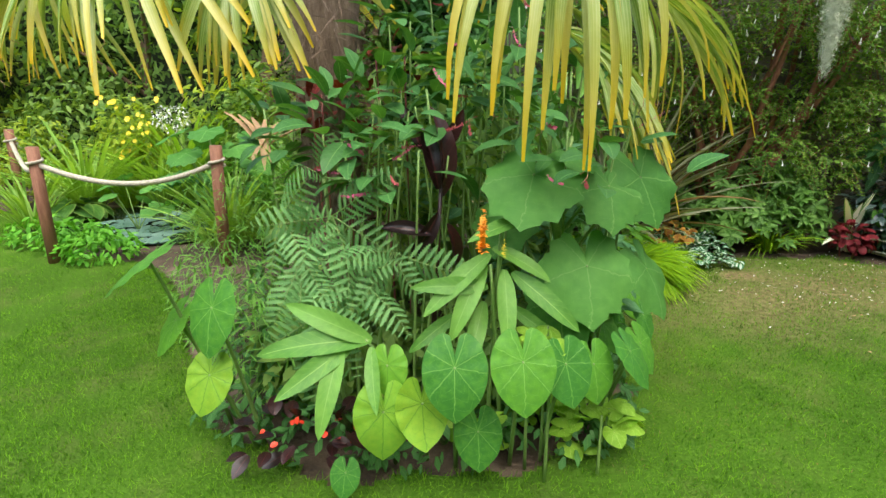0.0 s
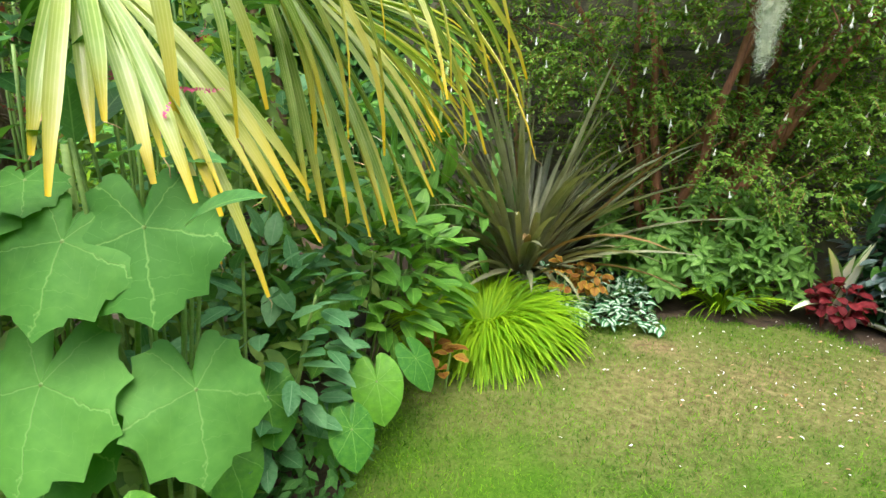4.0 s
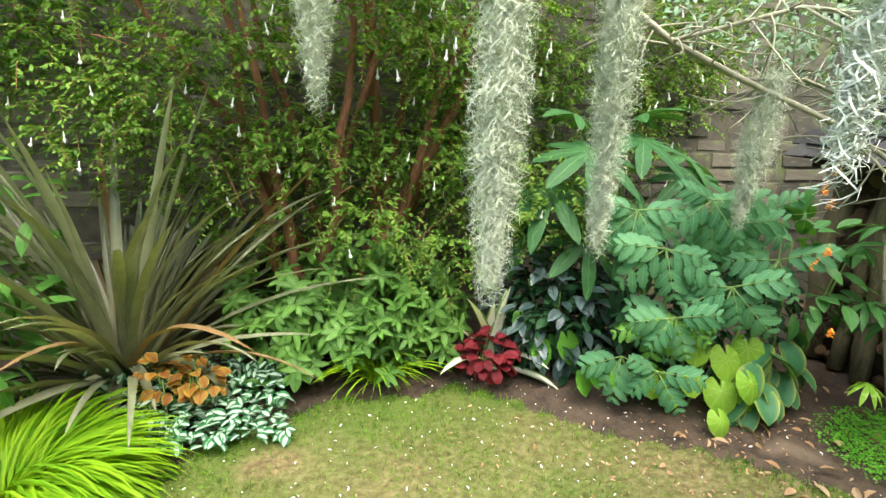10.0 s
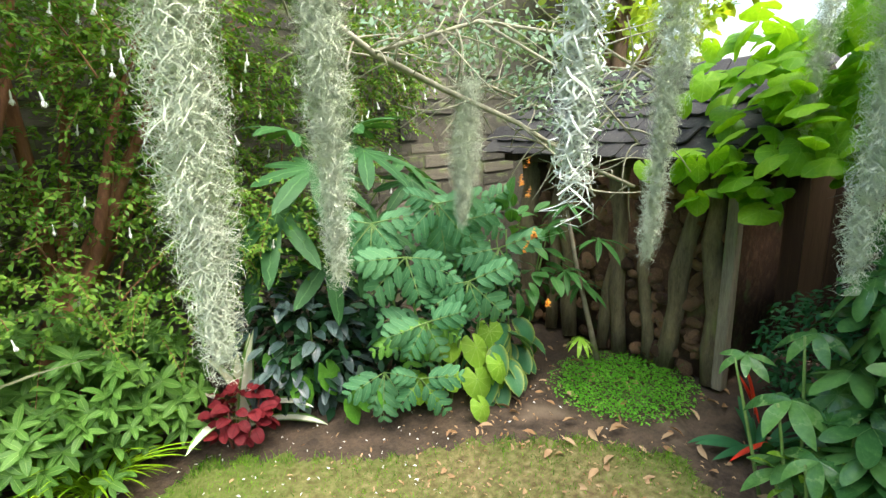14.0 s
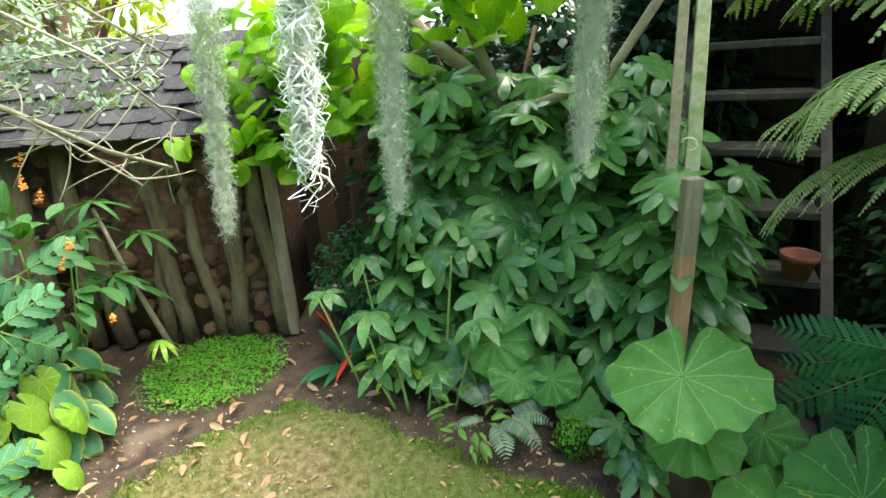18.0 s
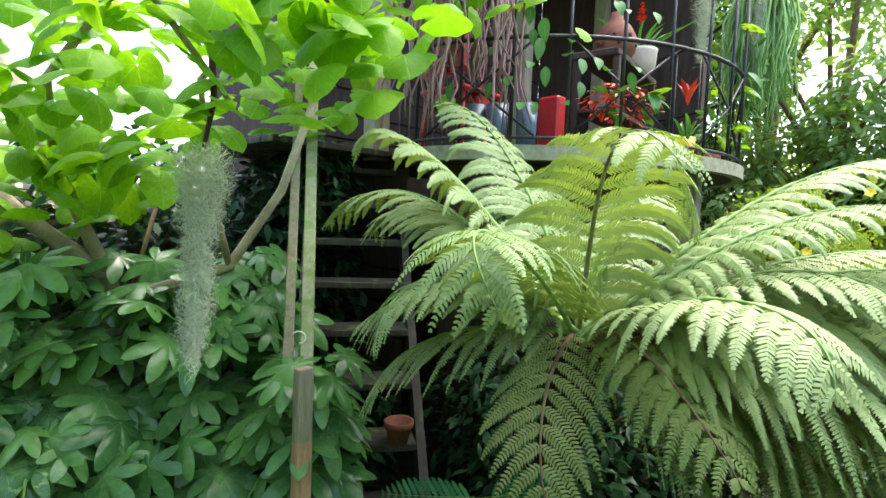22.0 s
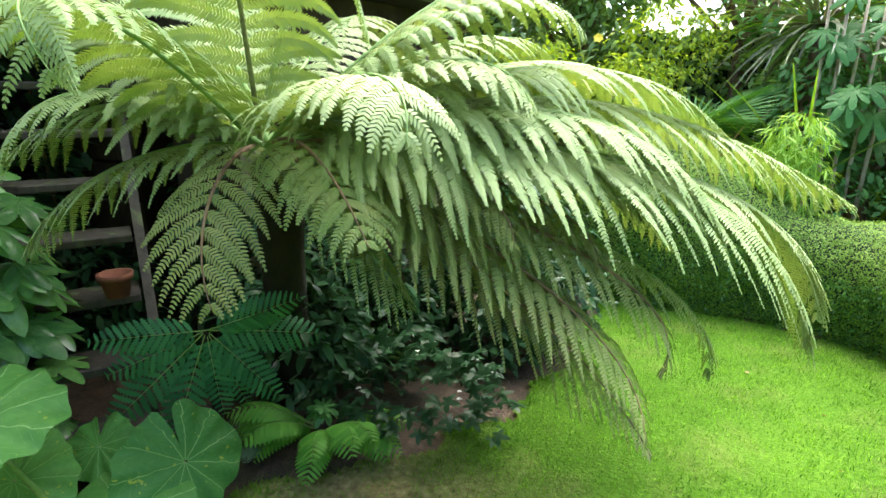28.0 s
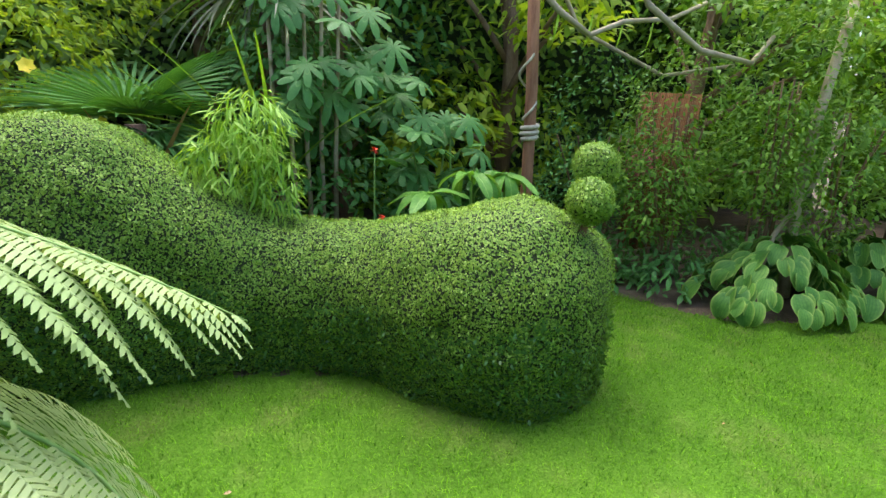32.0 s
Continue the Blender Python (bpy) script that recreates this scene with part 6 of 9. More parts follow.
mound(hk, 3200, (0.26, 0.52), 0.7, M_HAKO, 1, 0.22, lean=(0.45, 1.5), droop=1.7, label="thin lime blades")

ph = thing("new_zealand_flax", "large bronze-green flax with long sword leaves", "flax plant", (1.52, 4.78, 0))
blades(ph, (0, 0, 0.02), 190, (0.85, 1.75), (0.035, 0.06), [M_PHOR] * 8 + [M_PHOR_B], (0.65, 1.52), (0.1, 1.1), 5)
for d, L, dr in (((0.5, -0.36, 0.85), 0.88, 1.9), ((-0.25, -0.75, 0.9), 0.8, 1.9), ((0.1, -0.8, 0.9), 0.7, 2.0), ((-0.6, -0.6, 0.5), 0.9, 1.6), ((0.3, -0.6, 1.0), 0.62, 1.6), ((0.75, -0.25, 0.5), 0.95, 1.5)):
    V, F, UV = strip_leaf(L, 0.062, 14, 2, lambda u: min(1.0, 0.75 + u) * (1 - max(0, u - 0.6) / 0.4) ** 0.6, dr, 0.5)
    part("blade", make_mesh("blade", V, F, [M_PHOR], UV), ph, aim((0, 0, 0.05), d))

bc = thing("tall_canna", "tall canna with broad upright mid-green leaves", "foliage plant", (0.95, 4.35, 0))
L_CANG = leaf_set(lambda i: strip_leaf(1, 0.30, 12, 4, lambda u: sin(pi * min(1, u * 0.96 + 0.04)) ** 0.7, 0.5 + 0.4 * i, 0.45), [M_GINGER])
for k in range(30):
    a, z = U(0, tau), U(0.2, 1.4)
    part("leaf", R_.choice(L_CANG), bc, aim((0.16 * cos(a), 0.16 * sin(a), z), (0.5 * cos(a), 0.5 * sin(a), U(0.3, 1.1)), (cos(a), sin(a), 0.6), U(-0.4, 0.4), U(0.26, 0.40)))
for k in range(6):
    part("stem", stalk((U(-0.15, 0.15), U(-0.15, 0.15), 0), (U(-0.2, 0.2), U(-0.2, 0.2), 1.5), 0.012, M_STEM, 0.02), bc)

fb_ = thing("broad_leaf_bush", "bush of long pointed green leaves below the canna", "shrub", (0.85, 4.35, 0))
gl_ = strip_leaf(1, 0.30, 6, 2, lambda u: sin(pi * min(1, u * 0.97 + 0.03)) ** 0.7, 0.8, 0.25)
cloud("foliage", [((0, 0, 0.45), (0.45, 0.4, 0.5)), ((0.15, 0.3, 0.8), (0.4, 0.35, 0.5)), ((-0.2, -0.1, 0.9), (0.4, 0.4, 0.5))], 420, (0.14, 0.24), [M_GINGER], fb_, "long pointed leaves", 66, (gl_[0], np.array(gl_[1]), gl_[2]))
for k in range(6):
    part("stem", stalk((U(-0.15, 0.15), U(-0.15, 0.15), 0), (U(-0.2, 0.2), U(-0.2, 0.2), 0.9), 0.01, M_STEM, 0.03), fb_)
lamm = thing("silver_dead_nettle", "low carpet of dead nettle with silver-striped leaves", "ground cover", (1.78, 4.24, 0))
rg = np.random.RandomState(9)
n = 900
x, y = rg.uniform(-0.38, 0.55, n), rg.uniform(-0.16, 0.5, n)
z = 0.03 + 0.22 * np.clip((y + 0.2) * 1.3, 0, 0.8) * rg.rand(n) + 0.05 * rg.rand(n)
lf = strip_leaf(1, 0.80, 4, 4, None, 0.5, 0.2)
P, R, S = np.stack([x, y, z], -1), quat_rows(rg.uniform(0, tau, n), rg.uniform(-0.5, 0.5, n), rg.uniform(-0.3, 0.3, n)), rg.uniform(0.042, 0.068, n)
for i in range(6):
    q = (np.digitize(x, (-0.07, 0.24)) * 2 + (y > 0.17)) == i
    part("leaf_clump", scatter("leaves", (lf[0], np.array(lf[1]), lf[2]), P[q], R[q], S[q], [M_LAMIUM]), lamm, kind="stuff", label="silver-striped leaves")
for (x, y, s) in ((1.78, 4.42, 30), (1.95, 4.38, 31)):
    cc = thing("copper_coleus", "copper-orange coleus with frilled yellow-edged leaves", "foliage plant", (x, y, 0), group="copper coleus")
    leafy(cc, L_COLEUS_O, (0, 0, 0.20), (0.10, 0.09, 0.12), 30, (0.05, 0.08), seed=s, stems=3, low=-0.3)

im = thing("new_guinea_busy_lizzie", "wide bush with whorls of narrow green leaves", "shrub", (2.68, 4.86, 0))
r = random.Random(12)
LM = []
for k in range(330):
    a, q = r.uniform(0, tau), math.sqrt(r.random())
    x, y = 0.68 * q * cos(a), 0.42 * q * sin(a)
    z = (0.76 + 0.06 * sin(x * 7)) * math.sqrt(max(0.05, 1 - 0.75 * q * q)) * r.uniform(0.30, 1.02)
    m = aim((x, y - 0.1, z), (r.uniform(-1, 1), r.uniform(-1, 1), -0.6 * r.random()), (x * 0.7, y - 0.55, 0.9), 0, r.uniform(0.075, 0.11))
    for q in range(8):
        LM.append((y - 0.5 * z, m @ Matrix.Rotation(q * 2.4 + r.uniform(-0.2, 0.2), 4, "Z") @ Matrix.Rotation(0.55 - 0.11 * q + r.uniform(-0.15, 0.15), 4, "X") @ Matrix.Scale(r.uniform(0.75, 1.1), 4)))
    if k % 18 == 0:
        part("stem", stalk((x * 0.5, y * 0.5, 0), (x, y - 0.1, z), 0.005, M_STEM_R, 0.05), im)
LM = [m for _, m in sorted(LM, key=lambda e: e[0])]
for m in LM[:300]:
    part("leaf", r.choice(L_IMPAT), im, m)
bd = np.array([[list(row) for row in m] for m in LM[300:]])
V, F, UV = strip_leaf(1, 0.37, 6, 2, None, 0.6, 0.28)
part("foliage", scatter("foliage", (V, np.array(F), UV), bd[:, :3, 3], bd[:, :3, :3], np.ones(len(bd)), [M_IMPAT_B]), im, label="inner leaves in rosettes", kind="stuff")
g2 = thing("yellow_grass_tuft", "tuft of thin yellow-green grass", "ornamental grass", (2.78, 4.54, 0))
mound(g2, 110, (0.26, 0.46), 0.6, M_HAKO, 4, 0.07, lean=(0.95, 1.5), droop=1.2, label="thin upright yellow-green blades")
mound(g2, 36, (0.18, 0.30), 0.6, M_HAKO, 5, 0.07, "outer_tuft", lean=(0.75, 1.2), droop=1.6, label="thin arching yellow-green blades")

# fuchsia against the wall: peeling stems, small leaves, white hanging flowers
fu = thing("white_fuchsia", "large old fuchsia with peeling red stems and hanging white flowers", "shrub", (2.6, 5.05, 0))
r = random.Random(21)
FB = [((-0.75, -0.2, 1.35), (0.4, 0.2, 0.5)), ((-1.2, -0.1, 1.5), (0.4, 0.2, 0.5)), ((1.0, 0.05, 1.6), (0.5, 0.15, 0.6)), ((1.75, 0.1, 1.4), (0.5, 0.12, 0.7)), ((2.3, 0.1, 1.9), (0.5, 0.12, 0.6)), ((1.5, -0.1, 2.5), (0.5, 0.3, 0.4)), ((-1.6, 0.0, 1.9), (0.4, 0.3, 0.5)), ((-0.3, 0.0, 1.0), (0.5, 0.2, 0.5)), ((0.9, 0.05, 1.0), (0.4, 0.2, 0.6)), ((0.55, -0.15, 2.55), (0.5, 0.35, 0.35)), ((-0.1, -0.2, 2.5), (0.55, 0.35, 0.35)), ((-0.7, -0.1, 2.35), (0.5, 0.35, 0.4)), ((0.15, -0.45, 1.95), (0.38, 0.26, 0.30)), ((-0.45, -0.35, 1.85), (0.35, 0.25, 0.25)),
      ((0.62, -0.35, 1.75), (0.3, 0.25, 0.3)), ((0.9, -0.2, 2.1), (0.32, 0.3, 0.35)), ((0.45, -0.25, 1.2), (0.35, 0.22, 0.25)), ((0.85, -0.35, 1.1), (0.25, 0.2, 0.3)), ((-0.15, -0.25, 1.25), (0.3, 0.2, 0.2)), ((0.15, -0.42, 0.85), (0.28, 0.16, 0.2)),
      ((0.62, -0.42, 0.72), (0.3, 0.16, 0.22)), ((1.15, -0.55, 0.95), (0.25, 0.18, 0.28)), ((-1.2, 0.0, 2.2), (0.4, 0.3, 0.4)), ((1.35, 0.0, 1.75), (0.2, 0.2, 0.35)), ((-0.9, -0.15, 1.5), (0.3, 0.2, 0.25)), ((0.3, 0.1, 1.6), (0.8, 0.15, 0.7)), ((-0.6, -0.8, 2.45), (0.4, 0.3, 0.25)), ((0.3, -0.85, 2.5), (0.45, 0.3, 0.22))]
fl_leaf = strip_leaf(1, 0.45, 3, 1, None, 0.5, 0.0)
cloud("foliage", FB, 20000, (0.022, 0.042), [M_FUCH], fu, "small green leaves", 22, (fl_leaf[0], np.array(fl_leaf[1]), fl_leaf[2]))
rg = np.random.RandomState(23)
P, Rr, Sz = [], [], []
tw = Build()
ENDS = []
wts = np.array([b_[1][0] * b_[1][2] * (1.6 if b_[0][2] > 1.7 else 1.0) for b_ in FB])
for k in range(2700):
    b_ = FB[rg.choice(len(FB), p=wts / wts.sum())]
    q = rg.normal(size=3)
    q[1] = -abs(q[1]) - 0.2
    q /= np.linalg.norm(q)
    p = np.array(b_[0]) + q * np.array(b_[1]) * rg.uniform(0.5, 1.0)
    d = np.array((q[0] * 0.7 + rg.normal(0, 0.4), q[1] * 0.5 + rg.normal(0, 0.3), rg.uniform(-0.3, 0.6)))
    d /= np.linalg.norm(d)
    L = rg.uniform(0.10, 0.26)
    g_ = np.linspace(0, 1, int(L / 0.021) + 3)[:, None]
    c = p + d * L * g_ - np.array((0, 0, 1.0)) * L * rg.uniform(0.3, 0.9) * g_ ** 2
    tw.tube([tuple(v) for v in c[::3]] if len(c) > 6 else [tuple(c[0]), tuple(c[-1])], 0.0016, 3, cap=False)
    n = len(c)
    a0 = np.arctan2(-d[0], d[1])
    for s_ in (-1, 1):
        P.append(c)
        Rr.append(quat_rows(a0 + s_ * rg.uniform(0.7, 1.3, n), rg.uniform(-0.7, 0.5, n), rg.uniform(-0.6, 0.6, n)))
        Sz.append(rg.uniform(0.022, 0.042, n) * (1.1 - 0.35 * g_[:, 0]))
    ENDS.append((c[-1], b_))
part("leaf_sprays", scatter("leaf_sprays", (fl_leaf[0], np.array(fl_leaf[1]), fl_leaf[2]), np.concatenate(P), np.concatenate(Rr), np.concatenate(Sz), [M_FUCH]), fu, label="hanging sprays of small green leaves", kind="stuff")
part("twiggery", tw.mesh("twiggery", [M_BARK_RED]), fu, label="thin reddish twigs", kind="stuff")
for k in range(11):
    a = r.uniform(0, tau)
    p = [(0.15 * cos(a), 0.1 * sin(a), 0)]
    x, y = p[0][:2]
    dx, dy = r.uniform(-0.16, 0.18), r.uniform(-0.08, 0.04)
    for s in range(1, 9):
        x += dx + r.uniform(-0.06, 0.06)
        y += dy + r.uniform(-0.05, 0.05)
        p.append((x, max(-0.7, min(0.2, y)), 0.3 * s))
    part("branch", Build().tube(p, [0.040 * (1.08 - s / 9) for s in range(9)], 7).mesh("branch", [M_BARK_RED]), fu, label="peeling red-brown stem")
for k in range(60):
    b_ = r.choice(FB)
    c = Vector(b_[0])
    e = c + Vector([r.uniform(-1, 1) * q for q in b_[1]])
    part("twig", stalk(c + Vector((r.uniform(-0.2, 0.2), 0.1, 0.2)), e, 0.004, M_BARK_RED, 0.15, "twig", 4), fu)
fb = Build()
fb.lathe([(0.0012, 0), (0.0035, -0.012), (0.004, -0.028), (0.002, -0.034)], 6)
for a in range(4):
    V, F, UV = strip_leaf(0.026, 0.008, 3, 2, None, 0.7, 0.3)
    fb.add(V, F, UV, 0, Matrix.Translation((0, 0, -0.03)) @ Matrix.Rotation(a * pi / 2 + 0.3, 4, "Z") @ Matrix.Rotation(-0.7, 4, "X"))
fb.lathe([(0.004, -0.032), (0.006, -0.042), (0.005, -0.052), (0.001, -0.056)], 6)
FLW = fb.mesh("flower", [M_WHITE])
for k in range(290):
    c, b_ = ENDS[(k * 17) % len(ENDS)]
    p = Vector(c) + Vector((r.uniform(-0.03, 0.03), r.uniform(-0.03, 0.0), -0.005))
    part("flower", FLW, fu, Matrix.Translation(p) @ Euler((r.uniform(-0.3, 0.3), r.uniform(-0.3, 0.3), r.uniform(0, 6))).to_matrix().to_4x4() @ Matrix.Scale(r.uniform(0.75, 1.05), 4))

# spider lily, red coleus, dark metallic plant
sp = thing("variegated_spider_lily", "strap-leaved lily striped cream and green, leaves lying outward", "foliage plant", (3.45, 4.56, 0))
for d, L, dr in (((0.0, -0.18, 1), 0.56, 0.15), ((0.08, -0.2, 1), 0.58, 0.12), ((-0.05, -0.25, 1), 0.5, 0.2), ((-0.16, -0.12, 1), 0.60, 0.6), ((0.5, -0.2, 0.9), 0.42, 1.0), ((0.3, -0.4, 0.9), 0.45, 1.4), ((-0.5, -0.3, 0.9), 0.5, 1.3), ((0.6, -0.55, 0.4), 0.42, 0.9), ((0.75, -0.7, 0.25), 0.4, 0.6), ((-0.3, 0.1, 1), 0.45, 0.9), ((0.4, 0.1, 1), 0.5, 1.0)):
    V, F, UV = strip_leaf(L, 0.070, 10, 4, lambda u: min(1, 0.8 + u) * (1 - max(0, u - 0.7) / 0.3) ** 0.7, dr, 0.35)
    part("leaf", make_mesh("leaf", V, F, [M_VARIEG], UV), sp, aim((U(-0.03, 0.03), U(-0.02, 0.02), 0), d))
rc = thing("red_coleus", "deep red coleus with velvety leaves", "foliage plant", (3.40, 4.44, 0))
leafy(rc, L_COLEUS_R, (-0.02, -0.02, 0.15), (0.15, 0.12, 0.15), 90, (0.05, 0.085), seed=33, low=-0.5, stems=4, stem_mat=M_STEM_R)
pw = thing("metallic_plectranthus", "dark bush with pewter-purple veined leaves", "shrub", (3.90, 4.68, 0))
# filler leaves, their dark colour gives the shade inside the bush
cloud("inner_foliage", [((-0.05, -0.1, 0.3), (0.36, 0.24, 0.34))], 700, (0.06, 0.10), [M_IVY_SHADE], pw, "added inner leaves, coloured dark for the shade inside", 35)
leafy(pw, L_PEWTER, (-0.05, -0.12, 0.36), (0.40, 0.28, 0.40), 300, (0.085, 0.135), seed=34, low=-0.7, stems=5, stem_mat=M_STEM, inner=0.75)
for (x, y, s, z) in ((3.66, 4.34, 0.15, 0.2), (3.80, 4.30, 0.17, 0.24), (3.58, 4.44, 0.14, 0.34), (3.74, 4.40, 0.13, 0.2), (3.85, 4.1, 0.17, 0.2), (3.95, 4.02, 0.16, 0.16), (3.8, 4.12, 0.13, 0.12)):
    e = thing("elephant_ear", "small elephant ear with a dark green heart leaf", "foliage plant", (x, y + 0.08, 0), group="small elephant ears")
    stalked(e, L_EAR, (0, 0, 0), (0, -0.08, z), s, (0.1, -0.5, -1), M_STEM, r=0.004)

# big hand-leaved shrub by the wall
ta = thing("hand_leaved_shrub", "shrub with very large deeply cut hand-shaped leaves", "shrub", (4.28, 4.82, -0.06))
for k, (x, y, z, s, f) in enumerate(((-0.35, -0.35, 1.32, 0.62, (-0.3, -0.7, -0.3)), (0.0, -0.3, 1.38, 0.6, (0.1, -0.7, -0.2)), (0.35, -0.2, 1.3, 0.55, (0.4, -0.6, -0.3)), (-0.1, -0.5, 1.0, 0.62, (0.0, -0.7, -0.55)), (-0.55, -0.3, 1.12, 0.6, (-0.6, -0.6, -0.4)),
                                      (0.1, -0.1, 1.5, 0.5, (0.0, -0.5, 0.3)), (-0.3, -0.05, 1.5, 0.5, (-0.4, -0.3, 0.2)), (0.45, -0.3, 1.12, 0.55, (0.5, -0.6, -0.4)), (-0.35, -0.4, 0.85, 0.55, (-0.3, -0.8, -0.6)), (0.25, -0.4, 1.2, 0.55, (0.2, -0.7, -0.3)), (-0.6, -0.15, 0.9, 0.5, (-0.6, -0.6, -0.6)), (0.1, -0.35, 0.75, 0.5, (0.2, -0.7, -0.6)))):
    stalked(ta, L_HANDLEAF, (0, 0, 0.7), (x, y, z), s * 0.95, f, M_STEM, r=0.005)
part("trunk", Build().tube([(0, 0, 0), (0.02, 0, 0.5), (0, -0.02, 1.1), (0.03, 0, 1.5)], [0.03, 0.026, 0.02, 0.012], 8).mesh("trunk", [M_BARK_PALE]), ta)

# honey bush by the corner
hb2 = thing("honey_bush", "honey bush with blue-green toothed feathery leaves", "shrub", (4.32, 4.05, 0))
r = random.Random(41)
HBLB = [pinnate(0.27, 0.25, 4, WIDE, 0.3, lean=0.75, mats=[M_MELIB, M_STEM], name="leaf", rachis=0.004), pinnate(0.24, 0.22, 4, WIDE, 0.2, lean=0.7, mats=[M_MELIB, M_STEM], name="leaf", rachis=0.004)]
for k, (x, y, z, n, s) in enumerate(((-0.05, -0.1, 1.08, 8, 1.0), (0.15, -0.05, 0.95, 8, 1.0), (-0.25, -0.08, 0.85, 8, 0.95), (0.3, -0.2, 0.8, 7, 0.95), (0.0, -0.25, 0.70, 8, 0.95), (-0.25, -0.2, 0.55, 7, 0.85), (-0.3, -0.2, 0.28, 7, 0.8), (-0.15, -0.1, 0.5, 8, 0.9), (0.2, 0.05, 0.6, 8, 0.95),
                                       (0.35, 0.0, 1.0, 7, 0.9), (-0.3, 0.1, 1.0, 8, 0.95))):
    fanned(hb2, HBLB, (x, y, z), n - 3, s, -2.2, (-0.7, 3.8), 0.4, 300 + k)
    part("stem", stalk((x * 0.4, y * 0.4, 0), (x, y, z), 0.008, M_STEM, 0.08), hb2)
fanned(hb2, HBLB, (-0.36, 0.0, 0.27), 5, 0.85, -2.2, (-0.2, 3.3), 0.5, 318)
part("stem", stalk((-0.25, 0.05, 0), (-0.36, 0.0, 0.27), 0.007, M_STEM, 0.05), hb2)
# filler leaves in a shade-dark colour hide the soil behind
cloud("inner_foliage", [((0.0, 0.15, 0.45), (0.4, 0.25, 0.45)), ((-0.35, 0.35, 0.3), (0.4, 0.2, 0.3)), ((0.4, 0.1, 0.4), (0.35, 0.25, 0.4))], 1000, (0.06, 0.11), [M_IVY_SHADE], hb2, "added inner leaves, coloured dark for the shade inside", 319)
HBY = [pinnate(0.24, 0.20, 4, WIDE, 0.3, lean=0.7, mats=[M_MELI2, M_STEM], name="leaf", rachis=0.003)]
for k, (x, y, z) in enumerate(((-0.12, -0.12, 0.50), (-0.25, -0.05, 0.45))):
    fanned(hb2, HBY, (x, y, z), 5, 0.8, -2.2, (-0.4, 3.5), 0.5, 320 + k)
for k, (x, y, z, s) in enumerate(((4.22, 3.78, 0.36, 0.15), (4.36, 3.72, 0.30, 0.16), (4.30, 3.66, 0.16, 0.16), (4.45, 3.66, 0.15, 0.15), (4.18, 3.74, 0.2, 0.13), (4.24, 3.58, 0.06, 0.12), (4.5, 3.74, 0.34, 0.15), (4.05, 3.86, 0.16, 0.15), (4.12, 3.8, 0.1, 0.12), (4.55, 3.62, 0.14, 0.14), (4.38, 3.58, 0.24, 0.14))):
    e = thing("lime_heart_plant", "plant with a yellow-lime heart-shaped leaf", "foliage plant", (x + 0.10, y + 0.25, 0), group="lime heart plants")
    stalked(e, L_LIME, (0, 0, 0), (-0.04, -0.12, z), s, (U(-0.4, 0.1), -0.6, -0.9), M_STEM, r=0.003)
ho = thing("variegated_hosta", "hosta with blue-green leaves edged in yellow", "hosta", (4.74, 3.90, 0))
for k in range(16):
    a = U(-2.9, 0.3)
    part("leaf", R_.choice(L_HOSTA), ho, aim((0.06 * cos(a), 0.06 * sin(a), U(0.15, 0.42)), (cos(a), sin(a), U(-0.5, 0.2)), (0, 0, 1), U(-0.3, 0.3), U(0.15, 0.22)))
copy_thing(ho, pose(4.58, 3.84, -0.08, 0, 0, -50))
og = thing("orange_flowered_shrub", "leafy shrub with clusters of orange flowers", "flowering shrub", (4.85, 3.95, 0))
leafy(og, L_SHRUB, (0, 0, 0.68), (0.28, 0.3, 0.42), 80, (0.10, 0.16), seed=44, low=-0.7, stems=5)
for k, p in enumerate(((-0.20, -0.30, 0.87), (-0.23, -0.26, 0.80), (-0.1, -0.15, 1.12), (0.0, -0.1, 1.2), (-0.15, -0.35, 0.5), (-0.12, -0.2, 1.06))):
    flower_spike(og, p, (U(-0.3, 0.3), -0.3, 1), 0.07, 0.02, M_ORANGE, seed=60 + k, name="flower")
# small umbrella-leaved tree leaning on a pale stem
um = thing("umbrella_leaf_shrub", "slim pale-stemmed shrub with narrow fingered leaves", "shrub", (5.22, 3.57, 0))
part("stem", Build().tube([(0, 0, 0), (-0.05, 0.05, 0.3), (-0.1, 0.1, 0.6), (-0.16, 0.14, 0.95)], [0.020, 0.016, 0.013, 0.009], 7).mesh("stem", [M_BARK_PALE]), um)
L_FING = leaf_set(lambda i: strip_leaf(1, 0.2, 6, 2, None, 0.5 + 0.2 * i, 0.25), [M_SHRUB])
for k, (x, y, z) in enumerate(((-0.16, 0.14, 0.98), (-0.05, 0.0, 0.78), (-0.22, 0.1, 0.62), (-0.05, 0.1, 0.5), (-0.12, 0.25, 0.85))):
    whorl(um, L_FING, (x, y, z), 9, 0.20, -0.1, 340 + k)
bl = thing("lime_fingered_tuft", "low tuft of bright lime strap leaves", "foliage plant", (4.88, 3.5, 0))
whorl(bl, leaf_set(lambda i: strip_leaf(1, 0.2, 5, 2, None, 0.6, 0.2), [M_LIME]), (0, 0, 0.3), 10, 0.14, -0.4, 351)
mt = thing("creeping_mat", "dense low mat of tiny bright green leaves", "ground cover", (5.06, 3.34, 0))
rg = np.random.RandomState(15)
n = 5200
a, q = rg.uniform(0, tau, n), np.sqrt(rg.rand(n)) * (1 + 0.15 * np.sin(rg.uniform(0, tau, n) * 3))
P = np.stack([0.36 * q * np.cos(a), 0.36 * q * np.sin(a), 0.012 + 0.04 * rg.rand(n) * (1.1 - q)], -1)
ml = strip_leaf(1, 0.8, 2, 2, None, 0.4, 0.15)
